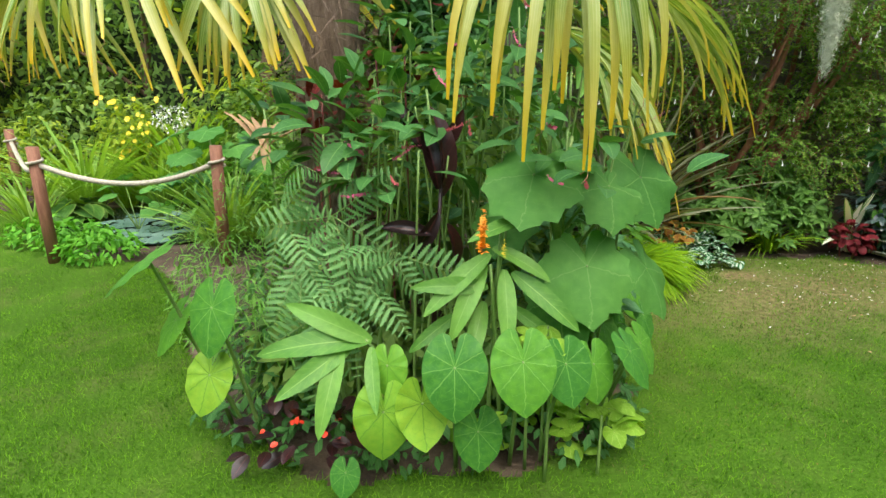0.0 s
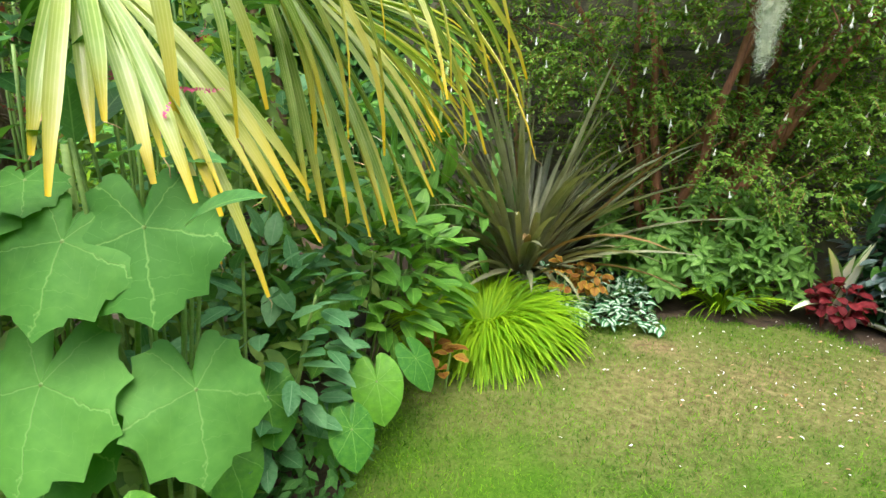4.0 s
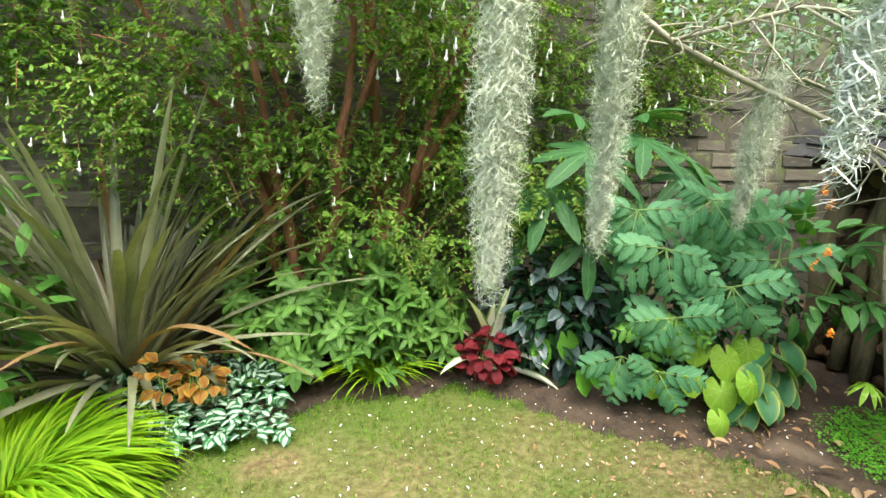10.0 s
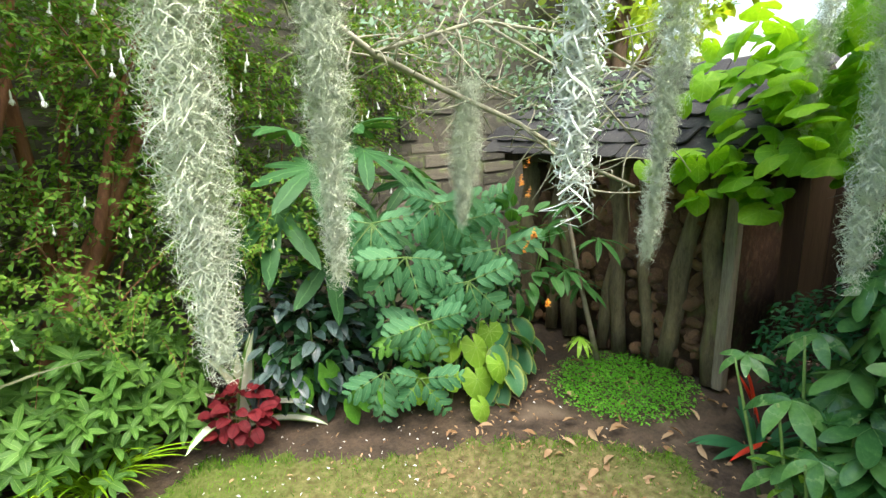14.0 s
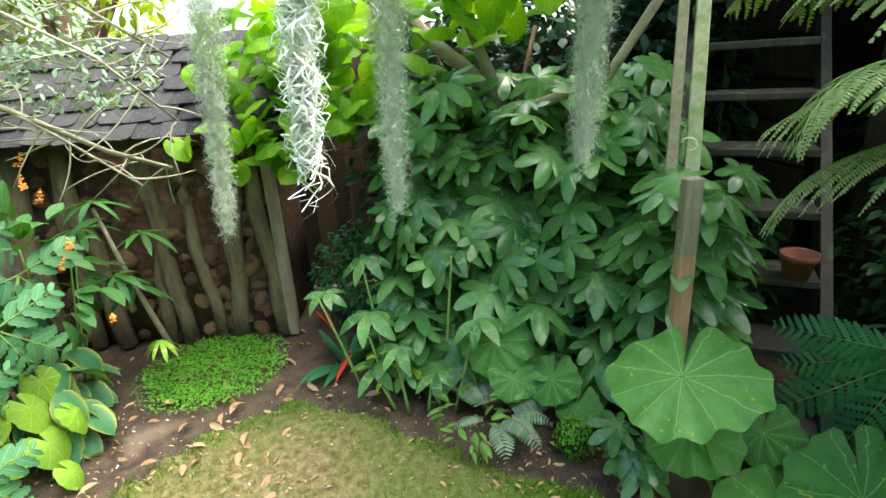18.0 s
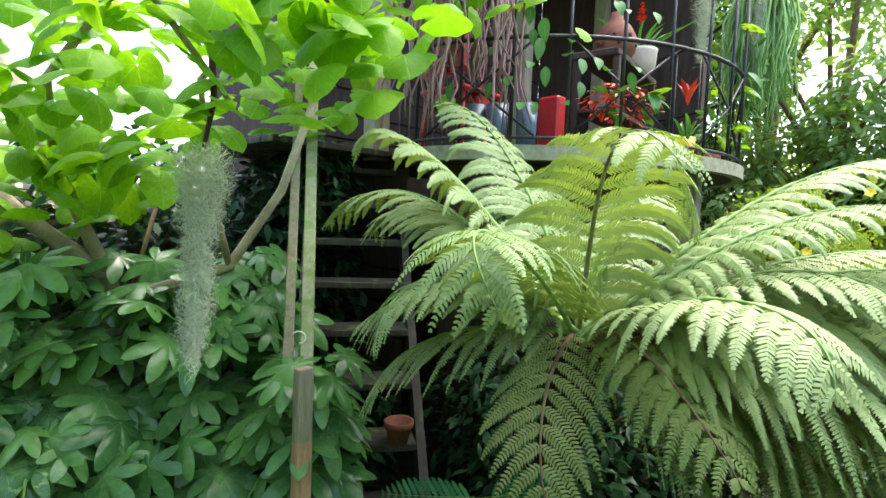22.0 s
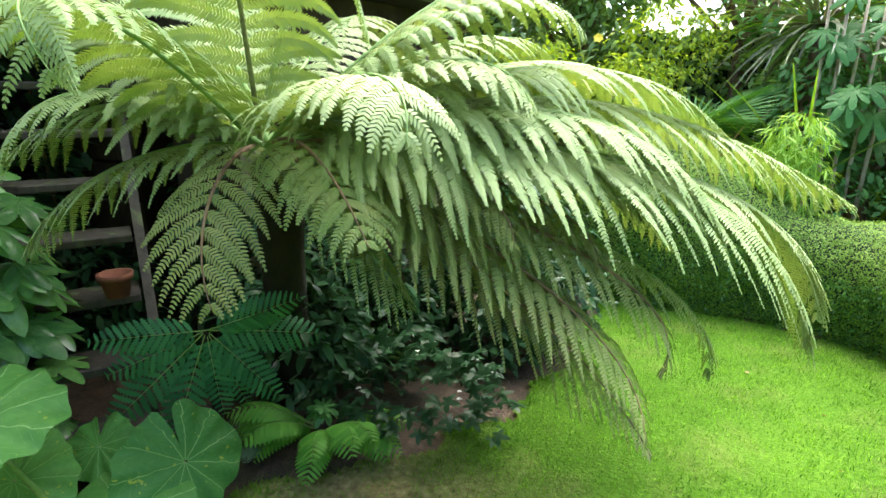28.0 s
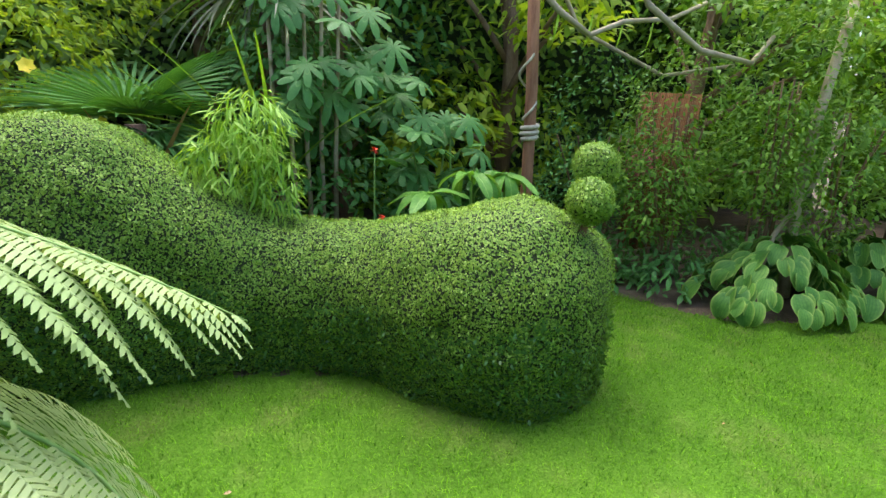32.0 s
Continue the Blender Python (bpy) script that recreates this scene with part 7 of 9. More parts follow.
part("foliage", scatter("leaves", (ml[0], np.array(ml[1]), ml[2]), P, quat_rows(rg.uniform(0, tau, n), rg.uniform(-0.4, 0.7, n), rg.uniform(-0.4, 0.4, n)), rg.uniform(0.010, 0.018, n), [M_MAT]), mt, kind="stuff", label="tiny round leaves")
br = thing("bromeliad", "bromeliad with banded dark leaves and bright red bracts", "bromeliad", (4.93, 2.62, 0))
blades(br, (0, 0, 0), 16, (0.16, 0.28), (0.035, 0.05), [M_FERN_DK], (0.3, 1.3), (0.4, 1.2), 8, "leaf", 0.4)
for p, d in (((0.02, 0.04, 0.14), (0.02, 0.14, 0.7)), ((0.03, 0.02, 0.1), (0.05, 0.35, 0.8)), ((0, -0.03, 0.04), (-0.75, 0.3, 0.0))):
    V, F, UV = strip_leaf(0.24, 0.034, 8, 2, None, 0.15, 0.6)
    part("bract", make_mesh("bract", V, F, [M_RED], UV), br, aim(p, d), "bright red bract")

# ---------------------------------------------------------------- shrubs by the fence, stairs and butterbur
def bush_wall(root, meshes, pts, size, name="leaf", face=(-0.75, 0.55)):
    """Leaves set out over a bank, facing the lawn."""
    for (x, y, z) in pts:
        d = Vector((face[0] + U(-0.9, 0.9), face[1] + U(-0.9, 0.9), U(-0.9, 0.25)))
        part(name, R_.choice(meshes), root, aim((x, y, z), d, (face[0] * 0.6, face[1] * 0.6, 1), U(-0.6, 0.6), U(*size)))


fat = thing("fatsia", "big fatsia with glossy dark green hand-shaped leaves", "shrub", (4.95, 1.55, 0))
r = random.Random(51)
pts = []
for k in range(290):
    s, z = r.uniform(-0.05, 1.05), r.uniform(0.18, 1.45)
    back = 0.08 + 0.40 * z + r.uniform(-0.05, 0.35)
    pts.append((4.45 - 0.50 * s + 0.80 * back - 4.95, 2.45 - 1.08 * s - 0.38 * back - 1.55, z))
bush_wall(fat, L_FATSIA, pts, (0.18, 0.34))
for k in range(9):
    part("stem", stalk((U(-0.2, 0.3), U(-0.3, 0.3), 0), (U(-0.4, 0.4), U(-0.4, 0.4), U(0.8, 1.3)), 0.014, M_BARK, 0.05), fat)
ht = thing("hand_leaf_bush", "low bush with glossy fingered leaves near the ground", "shrub", (4.42, 2.28, 0))
L_HELL = leaf_set(lambda i: strip_leaf(1, 0.34, 8, 2, lambda u: sin(pi * min(1, u * 0.97 + 0.03)) ** 0.9, 0.7 + 0.2 * i, 0.2), [M_FATSIA])
for k, (x, y, z, s) in enumerate(((0.1, 0.22, 0.45, 0.24), (-0.02, 0.1, 0.32, 0.24), (0.3, 0.2, 0.65, 0.22), (0.2, 0.0, 0.45, 0.22), (0.05, 0.2, 0.2, 0.22), (-0.05, -0.05, 0.18, 0.2), (-0.1, -0.25, 0.45, 0.25), (0.1, -0.2, 0.7, 0.22), (0.28, 0.42, 0.5, 0.2))):
    whorl(ht, L_HELL, (x + 0.05, y - 0.03, z), 7, s * 0.75, -0.2, 400 + k, up=(-0.4, 0.3, 1))
    part("stem", stalk((x * 0.6, y * 0.6, 0), (x, y, z), 0.007, M_STEM, 0.05), ht)
dk = thing("dark_fine_shrub", "dark blue-green finely leaved shrub by the fence", "shrub", (5.35, 2.35, 0))
cloud("foliage", [((0, 0, 0.35), (0.3, 0.35, 0.35)), ((-0.1, -0.2, 0.55), (0.3, 0.3, 0.3)), ((0.1, 0.2, 0.3), (0.25, 0.25, 0.3))], 3200, (0.025, 0.05), [M_FERN_DK], dk, "small blue-green leaves", 61)
bs_ = thing("backing_laurel", "dark evergreen shrubs filling the back by the fence", "shrub", (5.5, 0.7, 0))
cloud("foliage", [((0.1, 1.2, 1.0), (0.45, 0.6, 0.7)), ((0.0, 0.5, 1.1), (0.55, 0.6, 0.8)), ((-0.1, -0.1, 1.2), (0.5, 0.5, 0.9)), ((-0.4, 0.4, 0.5), (0.5, 0.7, 0.5)), ((0.2, 0.9, 1.75), (0.4, 0.7, 0.35))], 5200, (0.07, 0.13), [M_IVY_SHADE], bs_, "dark oval leaves", 62)
for k in range(8):
    part("stem", stalk((U(-0.4, 0.4), U(-0.3, 1.2), 0), (U(-0.4, 0.4), U(-0.3, 1.3), U(1.2, 1.8)), 0.015, M_BARK, 0.04), bs_)

by = thing("copper_leaved_herb", "low herb with reddish yellow-green leaves", "foliage plant", (4.55, 2.38, 0))
leafy(by, leaf_set(lambda i: strip_leaf(1, 0.4, 5, 2, None, 0.6, 0.2), [M_LIME]), (0, 0, 0.16), (0.14, 0.12, 0.12), 22, (0.08, 0.13), seed=63)
sf = thing("silver_fern", "painted fern with silvery grey-green fronds", "fern", (4.17, 1.99, 0))
SFM = [pinnate(0.30, 0.15, 13, SERR, 1.0, 0, mats=[M_FERN_GR, M_STEM_R], name="frond", rachis=0.002, lean=0.35)]
for k in range(18):
    a = U(0, tau)
    part("frond", SFM[0], sf, aim((0.05 * cos(a), 0.05 * sin(a), 0.1), (cos(a), sin(a), U(0.1, 0.9)), (0, 0, 1), U(-0.3, 0.3), U(0.5, 0.8)))
gc = thing("dark_trailing_plant", "small dark trailing plant with pointed leaves", "ground cover", (4.2, 2.1, 0))
leafy(gc, L_IMPAT, (0, 0, 0.1), (0.22, 0.14, 0.12), 60, (0.04, 0.08), seed=64)
# green glazed-looking leaves between
for k, (x, y, z, s, f) in enumerate(((4.32, 1.95, 0.36, 0.28, (-0.6, 0.3, -0.9)), (4.45, 2.2, 0.2, 0.18, (-0.7, 0.4, -0.8)), (4.2, 1.9, 0.24, 0.18, (-0.7, 0.4, -0.8)), (4.15, 1.75, 0.24, 0.2, (-0.6, 0.5, -0.8)), (4.05, 1.68, 0.16, 0.17, (-0.6, 0.5, -0.6)))):
    e = thing("leopard_plant", "leopard plant with a round glossy green leaf", "foliage plant", (x + 0.1, y - 0.06, 0), group="leopard plants")
    stalked(e, L_ROUND, (0, 0, 0), (-0.1, 0.06, z), s, f, M_STEM, r=0.004)
bl = thing("mossy_ball", "round green moss-covered ball on the soil", "garden ornament", (3.98, 1.72, 0.075))
bV, bF = ball((0, 0, 0), 0.075, 0.04, 14)
core_ = part("ball", make_mesh("ball", bV * 0.93, bF, [M_HCORE]), bl)
clothe("leaves", bV, bF, 900, (0.010, 0.02), [M_MAT], core_, 7, "tiny leaves")

# butterbur: huge round leaves
bb = thing("butterbur", "butterbur with huge round veined leaves", "foliage plant", (3.55, 1.35, 0))
for base, tip, s, f in (((0, 0, 0), (0.05, 0.2, 0.575), 0.385, (-0.75, 0.58, -0.36)), ((0, -0.1, 0), (-0.21, -0.24, 0.24), 0.36, (-0.6, 0.2, -0.95)), ((0, -0.05, 0), (-0.20, -0.02, 0.18), 0.34, (-0.8, 0.5, -0.5)), ((0, -0.1, 0), (0.05, -0.12, 0.30), 0.20, (-0.5, 0.5, -0.6)), ((0.05, 0.0, 0), (0.12, 0.1, 0.3), 0.28, (-0.3, 0.6, -0.6)), ((0, -0.2, 0), (-0.08, -0.12, 0.2), 0.16, (-0.6, 0.4, -0.3))):
    stalked(bb, L_ROUND, base, tip, s, f, M_STEM, r=0.010, sag=0.1)
ff = thing("fatsia", "young fatsia with dark hand-shaped leaves at the post's foot", "shrub", (3.82, 1.55, 0))
for k in range(9):
    a = U(1.2, 4.0)
    part("leaf", R_.choice(L_FATSIA), ff, aim((0.08 * cos(a), 0.08 * sin(a), U(0.08, 0.25)), (cos(a), sin(a), U(-0.6, 0.0)), (0, 0, 1), U(-0.3, 0.3), U(0.16, 0.24)))
ff2 = thing("stairside_fatsia", "fatsia with fingered leaves beside the stairs", "shrub", (4.08, 1.24, 0))
for k in range(38):
    a = U(0.5, 5.0)
    part("leaf", R_.choice(L_FATSIA), ff2, aim((0.15 * cos(a), 0.15 * sin(a), U(0.1, 1.1)), (cos(a), sin(a), U(-0.6, 0.0)), (0, 0, 1), U(-0.3, 0.3), U(0.22, 0.32)))
part("stem", stalk((0, 0, 0), (0.03, 0, 1.0), 0.014, M_BARK, 0.02), ff2)
rp = thing("terracotta_pot", "red terracotta pot standing on a stair tread", "plant pot", (3.965, 0.85, 0.659))
part("pot", Build().lathe([(0.042, 0), (0.058, 0.075), (0.066, 0.075), (0.068, 0.10), (0.058, 0.10), (0.047, 0.02)], 20).mesh("pot", [M_TERRA]), rp)

# indian bean tree: pale leaning trunk with large lime leaves
ct = thing("indian_bean_tree", "indian bean tree with pale branches and large lime-green leaves", "tree", (5.1, 1.55, 0))
TR = [([(0.2, -0.1, 0), (0.1, 0.0, 0.7), (-0.06, 0.16, 1.34), (-0.03, 0.35, 1.84), (0.1, 0.6, 2.5)], 0.055), ([(-0.06, 0.16, 1.34), (0.05, 0.45, 1.6), (0.1, 0.62, 1.8), (0.15, 1.1, 2.1)], 0.04),
      ([(-0.02, 0.1, 1.2), (-0.32, 0.09, 1.28), (-0.53, -0.2, 1.41), (-0.7, -0.35, 1.75), (-0.8, -0.5, 2.3)], 0.03), ([(-0.53, -0.2, 1.41), (-0.7, -0.05, 1.7), (-0.95, 0.1, 2.1), (-1.5, 0.1, 2.25)], 0.016), ([(-0.03, 0.35, 1.84), (-0.5, 0.45, 2.1), (-1.1, 0.4, 2.25)], 0.02), ([(0.05, 0.45, 1.6), (0.1, 0.9, 1.4), (0.1, 1.4, 1.25)], 0.012)]
for p, w in TR:
    part("branch" if w < 0.05 else "trunk", Build().tube(p, [w * (1 - 0.6 * i / len(p)) for i in range(len(p))], 8).mesh("branch", [M_BARK_PALE]), ct)
part("branch", Build().tube([(3.86 - 5.1, 1.75 - 1.55, 1.84), (3.84 - 5.1, 1.73 - 1.55, 1.98), (3.8 - 5.1, 1.76 - 1.55, 2.15), (3.82 - 5.1, 1.8 - 1.55, 2.45), (4.0 - 5.1, 1.8 - 1.55, 2.6)], [0.006, 0.009, 0.01, 0.011, 0.012], 6).mesh("branch", [M_WOOD_DK]), ct, label="dark hanging twig")
r = random.Random(71)
# the cluster at z 2.75 is added overhead, to shade the stairs
for c, rad, n in (((3.5, 1.65, 2.18), (0.34, 0.5, 0.30), 85), ((4.3, 2.0, 2.1), (0.55, 0.7, 0.36), 130), ((5.15, 2.95, 1.2), (0.26, 0.35, 0.22), 40), ((5.3, 2.75, 1.6), (0.3, 0.5, 0.28), 80), ((5.25, 2.2, 1.75), (0.5, 0.9, 0.40), 110), ((4.7, 1.1, 2.3), (0.5, 0.5, 0.4), 60), ((3.95, 0.95, 2.75), (0.8, 0.75, 0.25), 110), ((4.65, 1.85, 1.82), (0.45, 0.45, 0.22), 60), ((5.1, 2.5, 1.35), (0.3, 0.3, 0.2), 36)):
    for k in range(n):
        q = Vector((r.gauss(0, 1), r.gauss(0, 1), r.gauss(0, 1))).normalized() * r.uniform(0.3, 1)
        p = Vector(c) + Vector((q.x * rad[0], q.y * rad[1], q.z * rad[2])) - ct.location
        d = Vector((r.uniform(-1, 0.3), r.uniform(-0.4, 1), r.uniform(-0.7, 0.05)))
        part("leaf", r.choice(L_CATAL), ct, aim(p, d, (0, 0, 1), r.uniform(-0.5, 0.5), r.uniform(0.095, 0.165)))

# ---------------------------------------------------------------- grey lichen branches and hanging moss
lb = thing("lichen_tree", "small tree with pale lichened branches over the lawn", "tree", (3.2, 3.9, 0))
BR = [([(3.4, 3.7, 1.9), (3.75, 3.72, 1.72), (4.1, 3.72, 1.6), (4.45, 3.6, 1.45), (4.75, 3.45, 1.25), (5.0, 3.3, 1.12)], 0.014), ([(2.6, 3.3, 2.35), (3.0, 3.35, 2.15), (3.4, 3.7, 1.9)], 0.02), ([(4.1, 3.72, 1.6), (4.5, 3.8, 1.62), (4.9, 3.75, 1.5)], 0.009),
      ([(3.75, 3.72, 1.72), (4.2, 3.6, 1.85), (4.7, 3.4, 1.8), (5.0, 3.2, 1.6)], 0.009), ([(2.6, 3.3, 2.35), (3.2, 3.0, 2.3), (3.8, 2.7, 2.2), (4.4, 2.4, 2.15), (4.9, 2.1, 2.2)], 0.016), ([(3.2, 3.0, 2.3), (3.2, 2.5, 2.15), (3.5, 2.0, 2.1), (4.0, 1.6, 2.0)], 0.012),
      ([(4.45, 3.6, 1.45), (4.6, 3.5, 1.3), (4.62, 3.3, 1.12)], 0.006), ([(4.2, 3.6, 1.85), (4.5, 3.3, 1.6), (4.6, 3.1, 1.35)], 0.006)]
for p, w in BR:
    part("branch", Build().tube([Vector(q) - lb.location for q in p], [w * (1 - 0.4 * i / len(p)) for i in range(len(p))], 6).mesh("branch", [M_LICHEN]), lb)
part("trunk", Build().tube([(-0.35, 1.28, 0), (-0.32, 1.2, 1.2), (-0.4, 1.05, 2.3), (-0.5, 0.5, 2.75), (-0.6, -0.2, 2.75), (-0.6, -0.6, 2.4)], [0.035, 0.032, 0.03, 0.028, 0.025, 0.022], 8).mesh("trunk", [M_BARK_RED]), lb)
r = random.Random(77)
for k in range(110):
    p, w = r.choice(BR[:1] * 4 + BR[2:4] * 3 + BR[6:])
    i = r.randrange(len(p) - 1)
    s = Vector(p[i]).lerp(Vector(p[i + 1]), r.random()) - lb.location
    e = s + Vector((r.uniform(-0.3, 0.35), r.uniform(-0.3, 0.3), r.uniform(-0.25, 0.2)))
    mid = (s + e) / 2 + Vector((r.uniform(-0.06, 0.06), r.uniform(-0.06, 0.06), r.uniform(-0.08, 0.1)))
    part("twig", Build().tube(bez(s, mid, e, 5), [0.0045, 0.004, 0.0035, 0.003, 0.0025, 0.002], 4).mesh("twig", [M_LICHEN]), lb)
TWB = [((1.5, -0.15, 1.75 - 0.0), (0.5, 0.35, 0.16)), ((1.1, -0.1, 1.85), (0.5, 0.35, 0.15)), ((1.6, -0.4, 1.55), (0.4, 0.3, 0.15))]
cloud("foliage", TWB, 1900, (0.025, 0.045), [M_FERN_GR], lb, "small grey-green leaves", 78)
moss((2.91, 3.27, 1.0), (2.90, 3.22, 2.45), 0.088, 2600, M_MOSS, "long hanging beard of grey-green spanish moss", 1, 0.021)
moss((3.30, 3.37, 1.08), (3.26, 3.28, 2.3), 0.058, 1900, M_MOSS, "long hanging beard of grey-green spanish moss", 2, 0.02)
moss((4.24, 3.76, 1.06), (4.24, 3.70, 1.66), 0.068, 1100, M_MOSS, "short hanging beard of grey-green spanish moss", 3, 0.017)
moss((3.12, 2.52, 1.40), (3.1, 2.46, 2.2), 0.034, 400, M_MOSS_W, "pale coarse beard of spanish moss", 4, 0.016, 0.0016)
moss((4.40, 2.96, 0.97), (4.36, 2.86, 2.15), 0.058, 1300, M_MOSS, "hanging beard of grey-green spanish moss", 5, 0.018)
moss((4.22, 2.32, 1.06), (4.22, 2.28, 2.1), 0.07, 1400, M_MOSS, "hanging beard of grey-green spanish moss", 6, 0.018)
moss((3.88, 1.77, 1.24), (3.86, 1.75, 1.86), 0.055, 1000, M_MOSS, "hanging beard of grey-green spanish moss", 7, 0.018)
moss((2.48, 3.80, 1.52), (2.48, 3.8, 2.55), 0.085, 1300, M_MOSS, "hanging beard of grey-green spanish moss", 8, 0.02)
moss((5.0, 2.62, 1.42), (4.95, 2.55, 2.2), 0.05, 700, M_MOSS, "thin beard of grey-green spanish moss", 9, 0.016)

# ---------------------------------------------------------------- tree fern
tf = thing("tree_fern", "large tree fern with long arching lacy fronds", "tree fern", (3.16, 0.74, 0))
part("trunk", Build().tube([(0.42, -0.45, 0), (0.30, -0.32, 0.45), (0.12, -0.12, 0.9), (0, 0, 1.22)], [0.11, 0.09, 0.085, 0.09], 14).mesh("trunk", [M_TRUNK]), tf, label="dark fibrous trunk")


def tree_frond(mid, tip, W, old=False, seed=0, dark_rib=False, base=(3.10, 0.85, 1.30), step=0.058):
    """A frond along an arch from the crown through mid to its tip: drooping side branches, each with two rows of narrow leaflets."""
    r = random.Random(seed)
    rg = np.random.RandomState(seed)
    b, mid, t = Vector(base), Vector(mid), Vector(tip)
    b += Vector((r.uniform(-0.03, 0.03), r.uniform(-0.03, 0.03), 0))
    p1 = b + (mid - b) * 0.62 + Vector((0, 0, 0.10))
    p2 = (mid * 8 - b - t - p1 * 3) / 3
    pts = [b * (1 - q) ** 3 + p1 * 3 * q * (1 - q) ** 2 + p2 * 3 * q * q * (1 - q) + t * q ** 3 for q in (k / 40 for k in range(41))]
    acc = np.concatenate([[0], np.cumsum([(pts[i + 1] - pts[i]).length for i in range(40)])])
    ln = acc[-1]
    acc = acc / ln
    pairs = int(ln / step)
    h = Vector((t.x - b.x, t.y - b.y, 0))
    side = np.array(h.cross(Vector((0, 0, 1))).normalized())
    zz = np.array((0, 0, 1.0))
    V, ribs = [], []
    for k in range(pairs):
        u = 0.10 + 0.90 * ((k + 0.5) / pairs)
        w_ = float(np.interp(u, acc, np.arange(41)))
        i = min(int(w_), 39)
        p = np.array(pts[i].lerp(pts[i + 1], w_ - i))
        tg = np.array((pts[i + 1] - pts[i]).normalized())
        up = np.cross(side, tg)
        up /= np.linalg.norm(up)
        w0 = W * 0.60 * max(0.04, min(1, 0.55 + 1.3 * u) * (1 - u ** 3.4) ** 0.80)
        for s in (-1, 1):
            w = w0 * r.uniform(0.92, 1.08)
            out = side * s * 0.88 + tg * (0.24 + 0.42 * u) + up * 0.06
            out /= np.linalg.norm(out)
            hang = r.uniform(0.32, 0.58)
            m = max(6, int(w / 0.0088))
            g = ((np.arange(m) + 0.5) / m)[:, None]
            curl = r.uniform(0.02, 0.12)
            path = lambda q: p + out * w * (q - 0.16 * q ** 3) - zz * w * hang * q ** 2 + tg * w * curl * q * q
            c = path(g)
            dd = out * (1 - 0.48 * g ** 2) - zz * (2 * hang * g) + tg * 2 * curl * g
            dd /= np.linalg.norm(dd, axis=1, keepdims=True)
            nn = up - dd * (dd @ up)[:, None]
            nn /= np.linalg.norm(nn, axis=1, keepdims=True) + 1e-6
            cr = np.cross(nn, dd)
            full = ((0.028 if old else 0.033) * min(1, 0.35 + w / 0.30) * np.minimum(1, 0.55 + 3 * g) * (1 - 0.93 * g ** 2.2) + 0.0025) * rg.uniform(0.85, 1.12, (m, 1))
            hw = 0.0041
            for s2 in (-1, 1):
                v = cr * s2 * 0.90 + dd * 0.42 - nn * rg.uniform(0.0, 0.30, (m, 1))
                mid_ = c + v * full * 0.55 - nn * full * 0.02
                end = c + v * full + dd * full * 0.10 - nn * full * 0.10
                V.append(np.stack([c - dd * hw * 0.8, c + dd * hw * 0.8, mid_ + dd * hw, end, mid_ - dd * hw], 1).reshape(-1, 3))
            gg = np.linspace(0, 1, 6)[:, None]
            ribs.append(path(gg))
    V = np.concatenate(V)
    nl = len(V) // 5
    F5 = np.arange(nl * 5).reshape(nl, 5)
    keep, T = F5[:, [0, 1, 2, 4]], F5[:, [4, 2, 3]]
    me = bpy.data.meshes.new("frond")
    nv = len(V)
    rv = []
    for R in ribs:
        wv = np.cross(R[1] - R[0], zz)
        wv = wv / (np.linalg.norm(wv) + 1e-9) * 0.0011
        rv.append(np.stack([R - wv, R + wv], 1).reshape(-1, 3))
    RV = np.concatenate(rv)
    k12 = np.arange(len(ribs))[:, None, None] * 12 + np.array([(2 * j, 2 * j + 1, 2 * j + 3, 2 * j + 2) for j in range(5)])[None] + nv
    loops = np.concatenate([keep.ravel(), T.ravel(), k12.reshape(-1)]).astype(np.int32)
    tot = np.concatenate([np.full(nl, 4), np.full(nl, 3), np.full(len(ribs) * 5, 4)]).astype(np.int32)
    A = np.concatenate([V, RV]).astype(np.float32)
    me.vertices.add(len(A)); me.vertices.foreach_set("co", A.ravel())
    me.loops.add(len(loops)); me.loops.foreach_set("vertex_index", loops)
    me.polygons.add(len(tot))
    me.polygons.foreach_set("loop_start", (np.cumsum(tot) - tot).astype(np.int32))
    me.polygons.foreach_set("loop_total", tot)
    uvs = np.tile(np.array([(0, 0.3), (0, 0.7), (0.5, 0.8), (1, 0.5), (0.5, 0.2)], np.float32), (nl, 1))
    uvs = np.concatenate([uvs, np.full((len(RV), 2), 0.5, np.float32)])
    me.update(calc_edges=True)
    me.uv_layers.new(name="UVMap").data.foreach_set("uv", uvs[loops].ravel())
    me.materials.append(M_FERN_OLD if old else M_FERN)
    me.update()
    off = Matrix.Translation(-tf.location)
    fr = part("frond", me, tf, off, label="faded olive-brown frond" if old else "")
    part("rib", Build().tube(pts, [0.009 * (1.1 - i / 41) for i in range(41)], 5).mesh("rib", [M_BARK if old else M_FERNRIB if dark_rib else M_STEM]), fr)


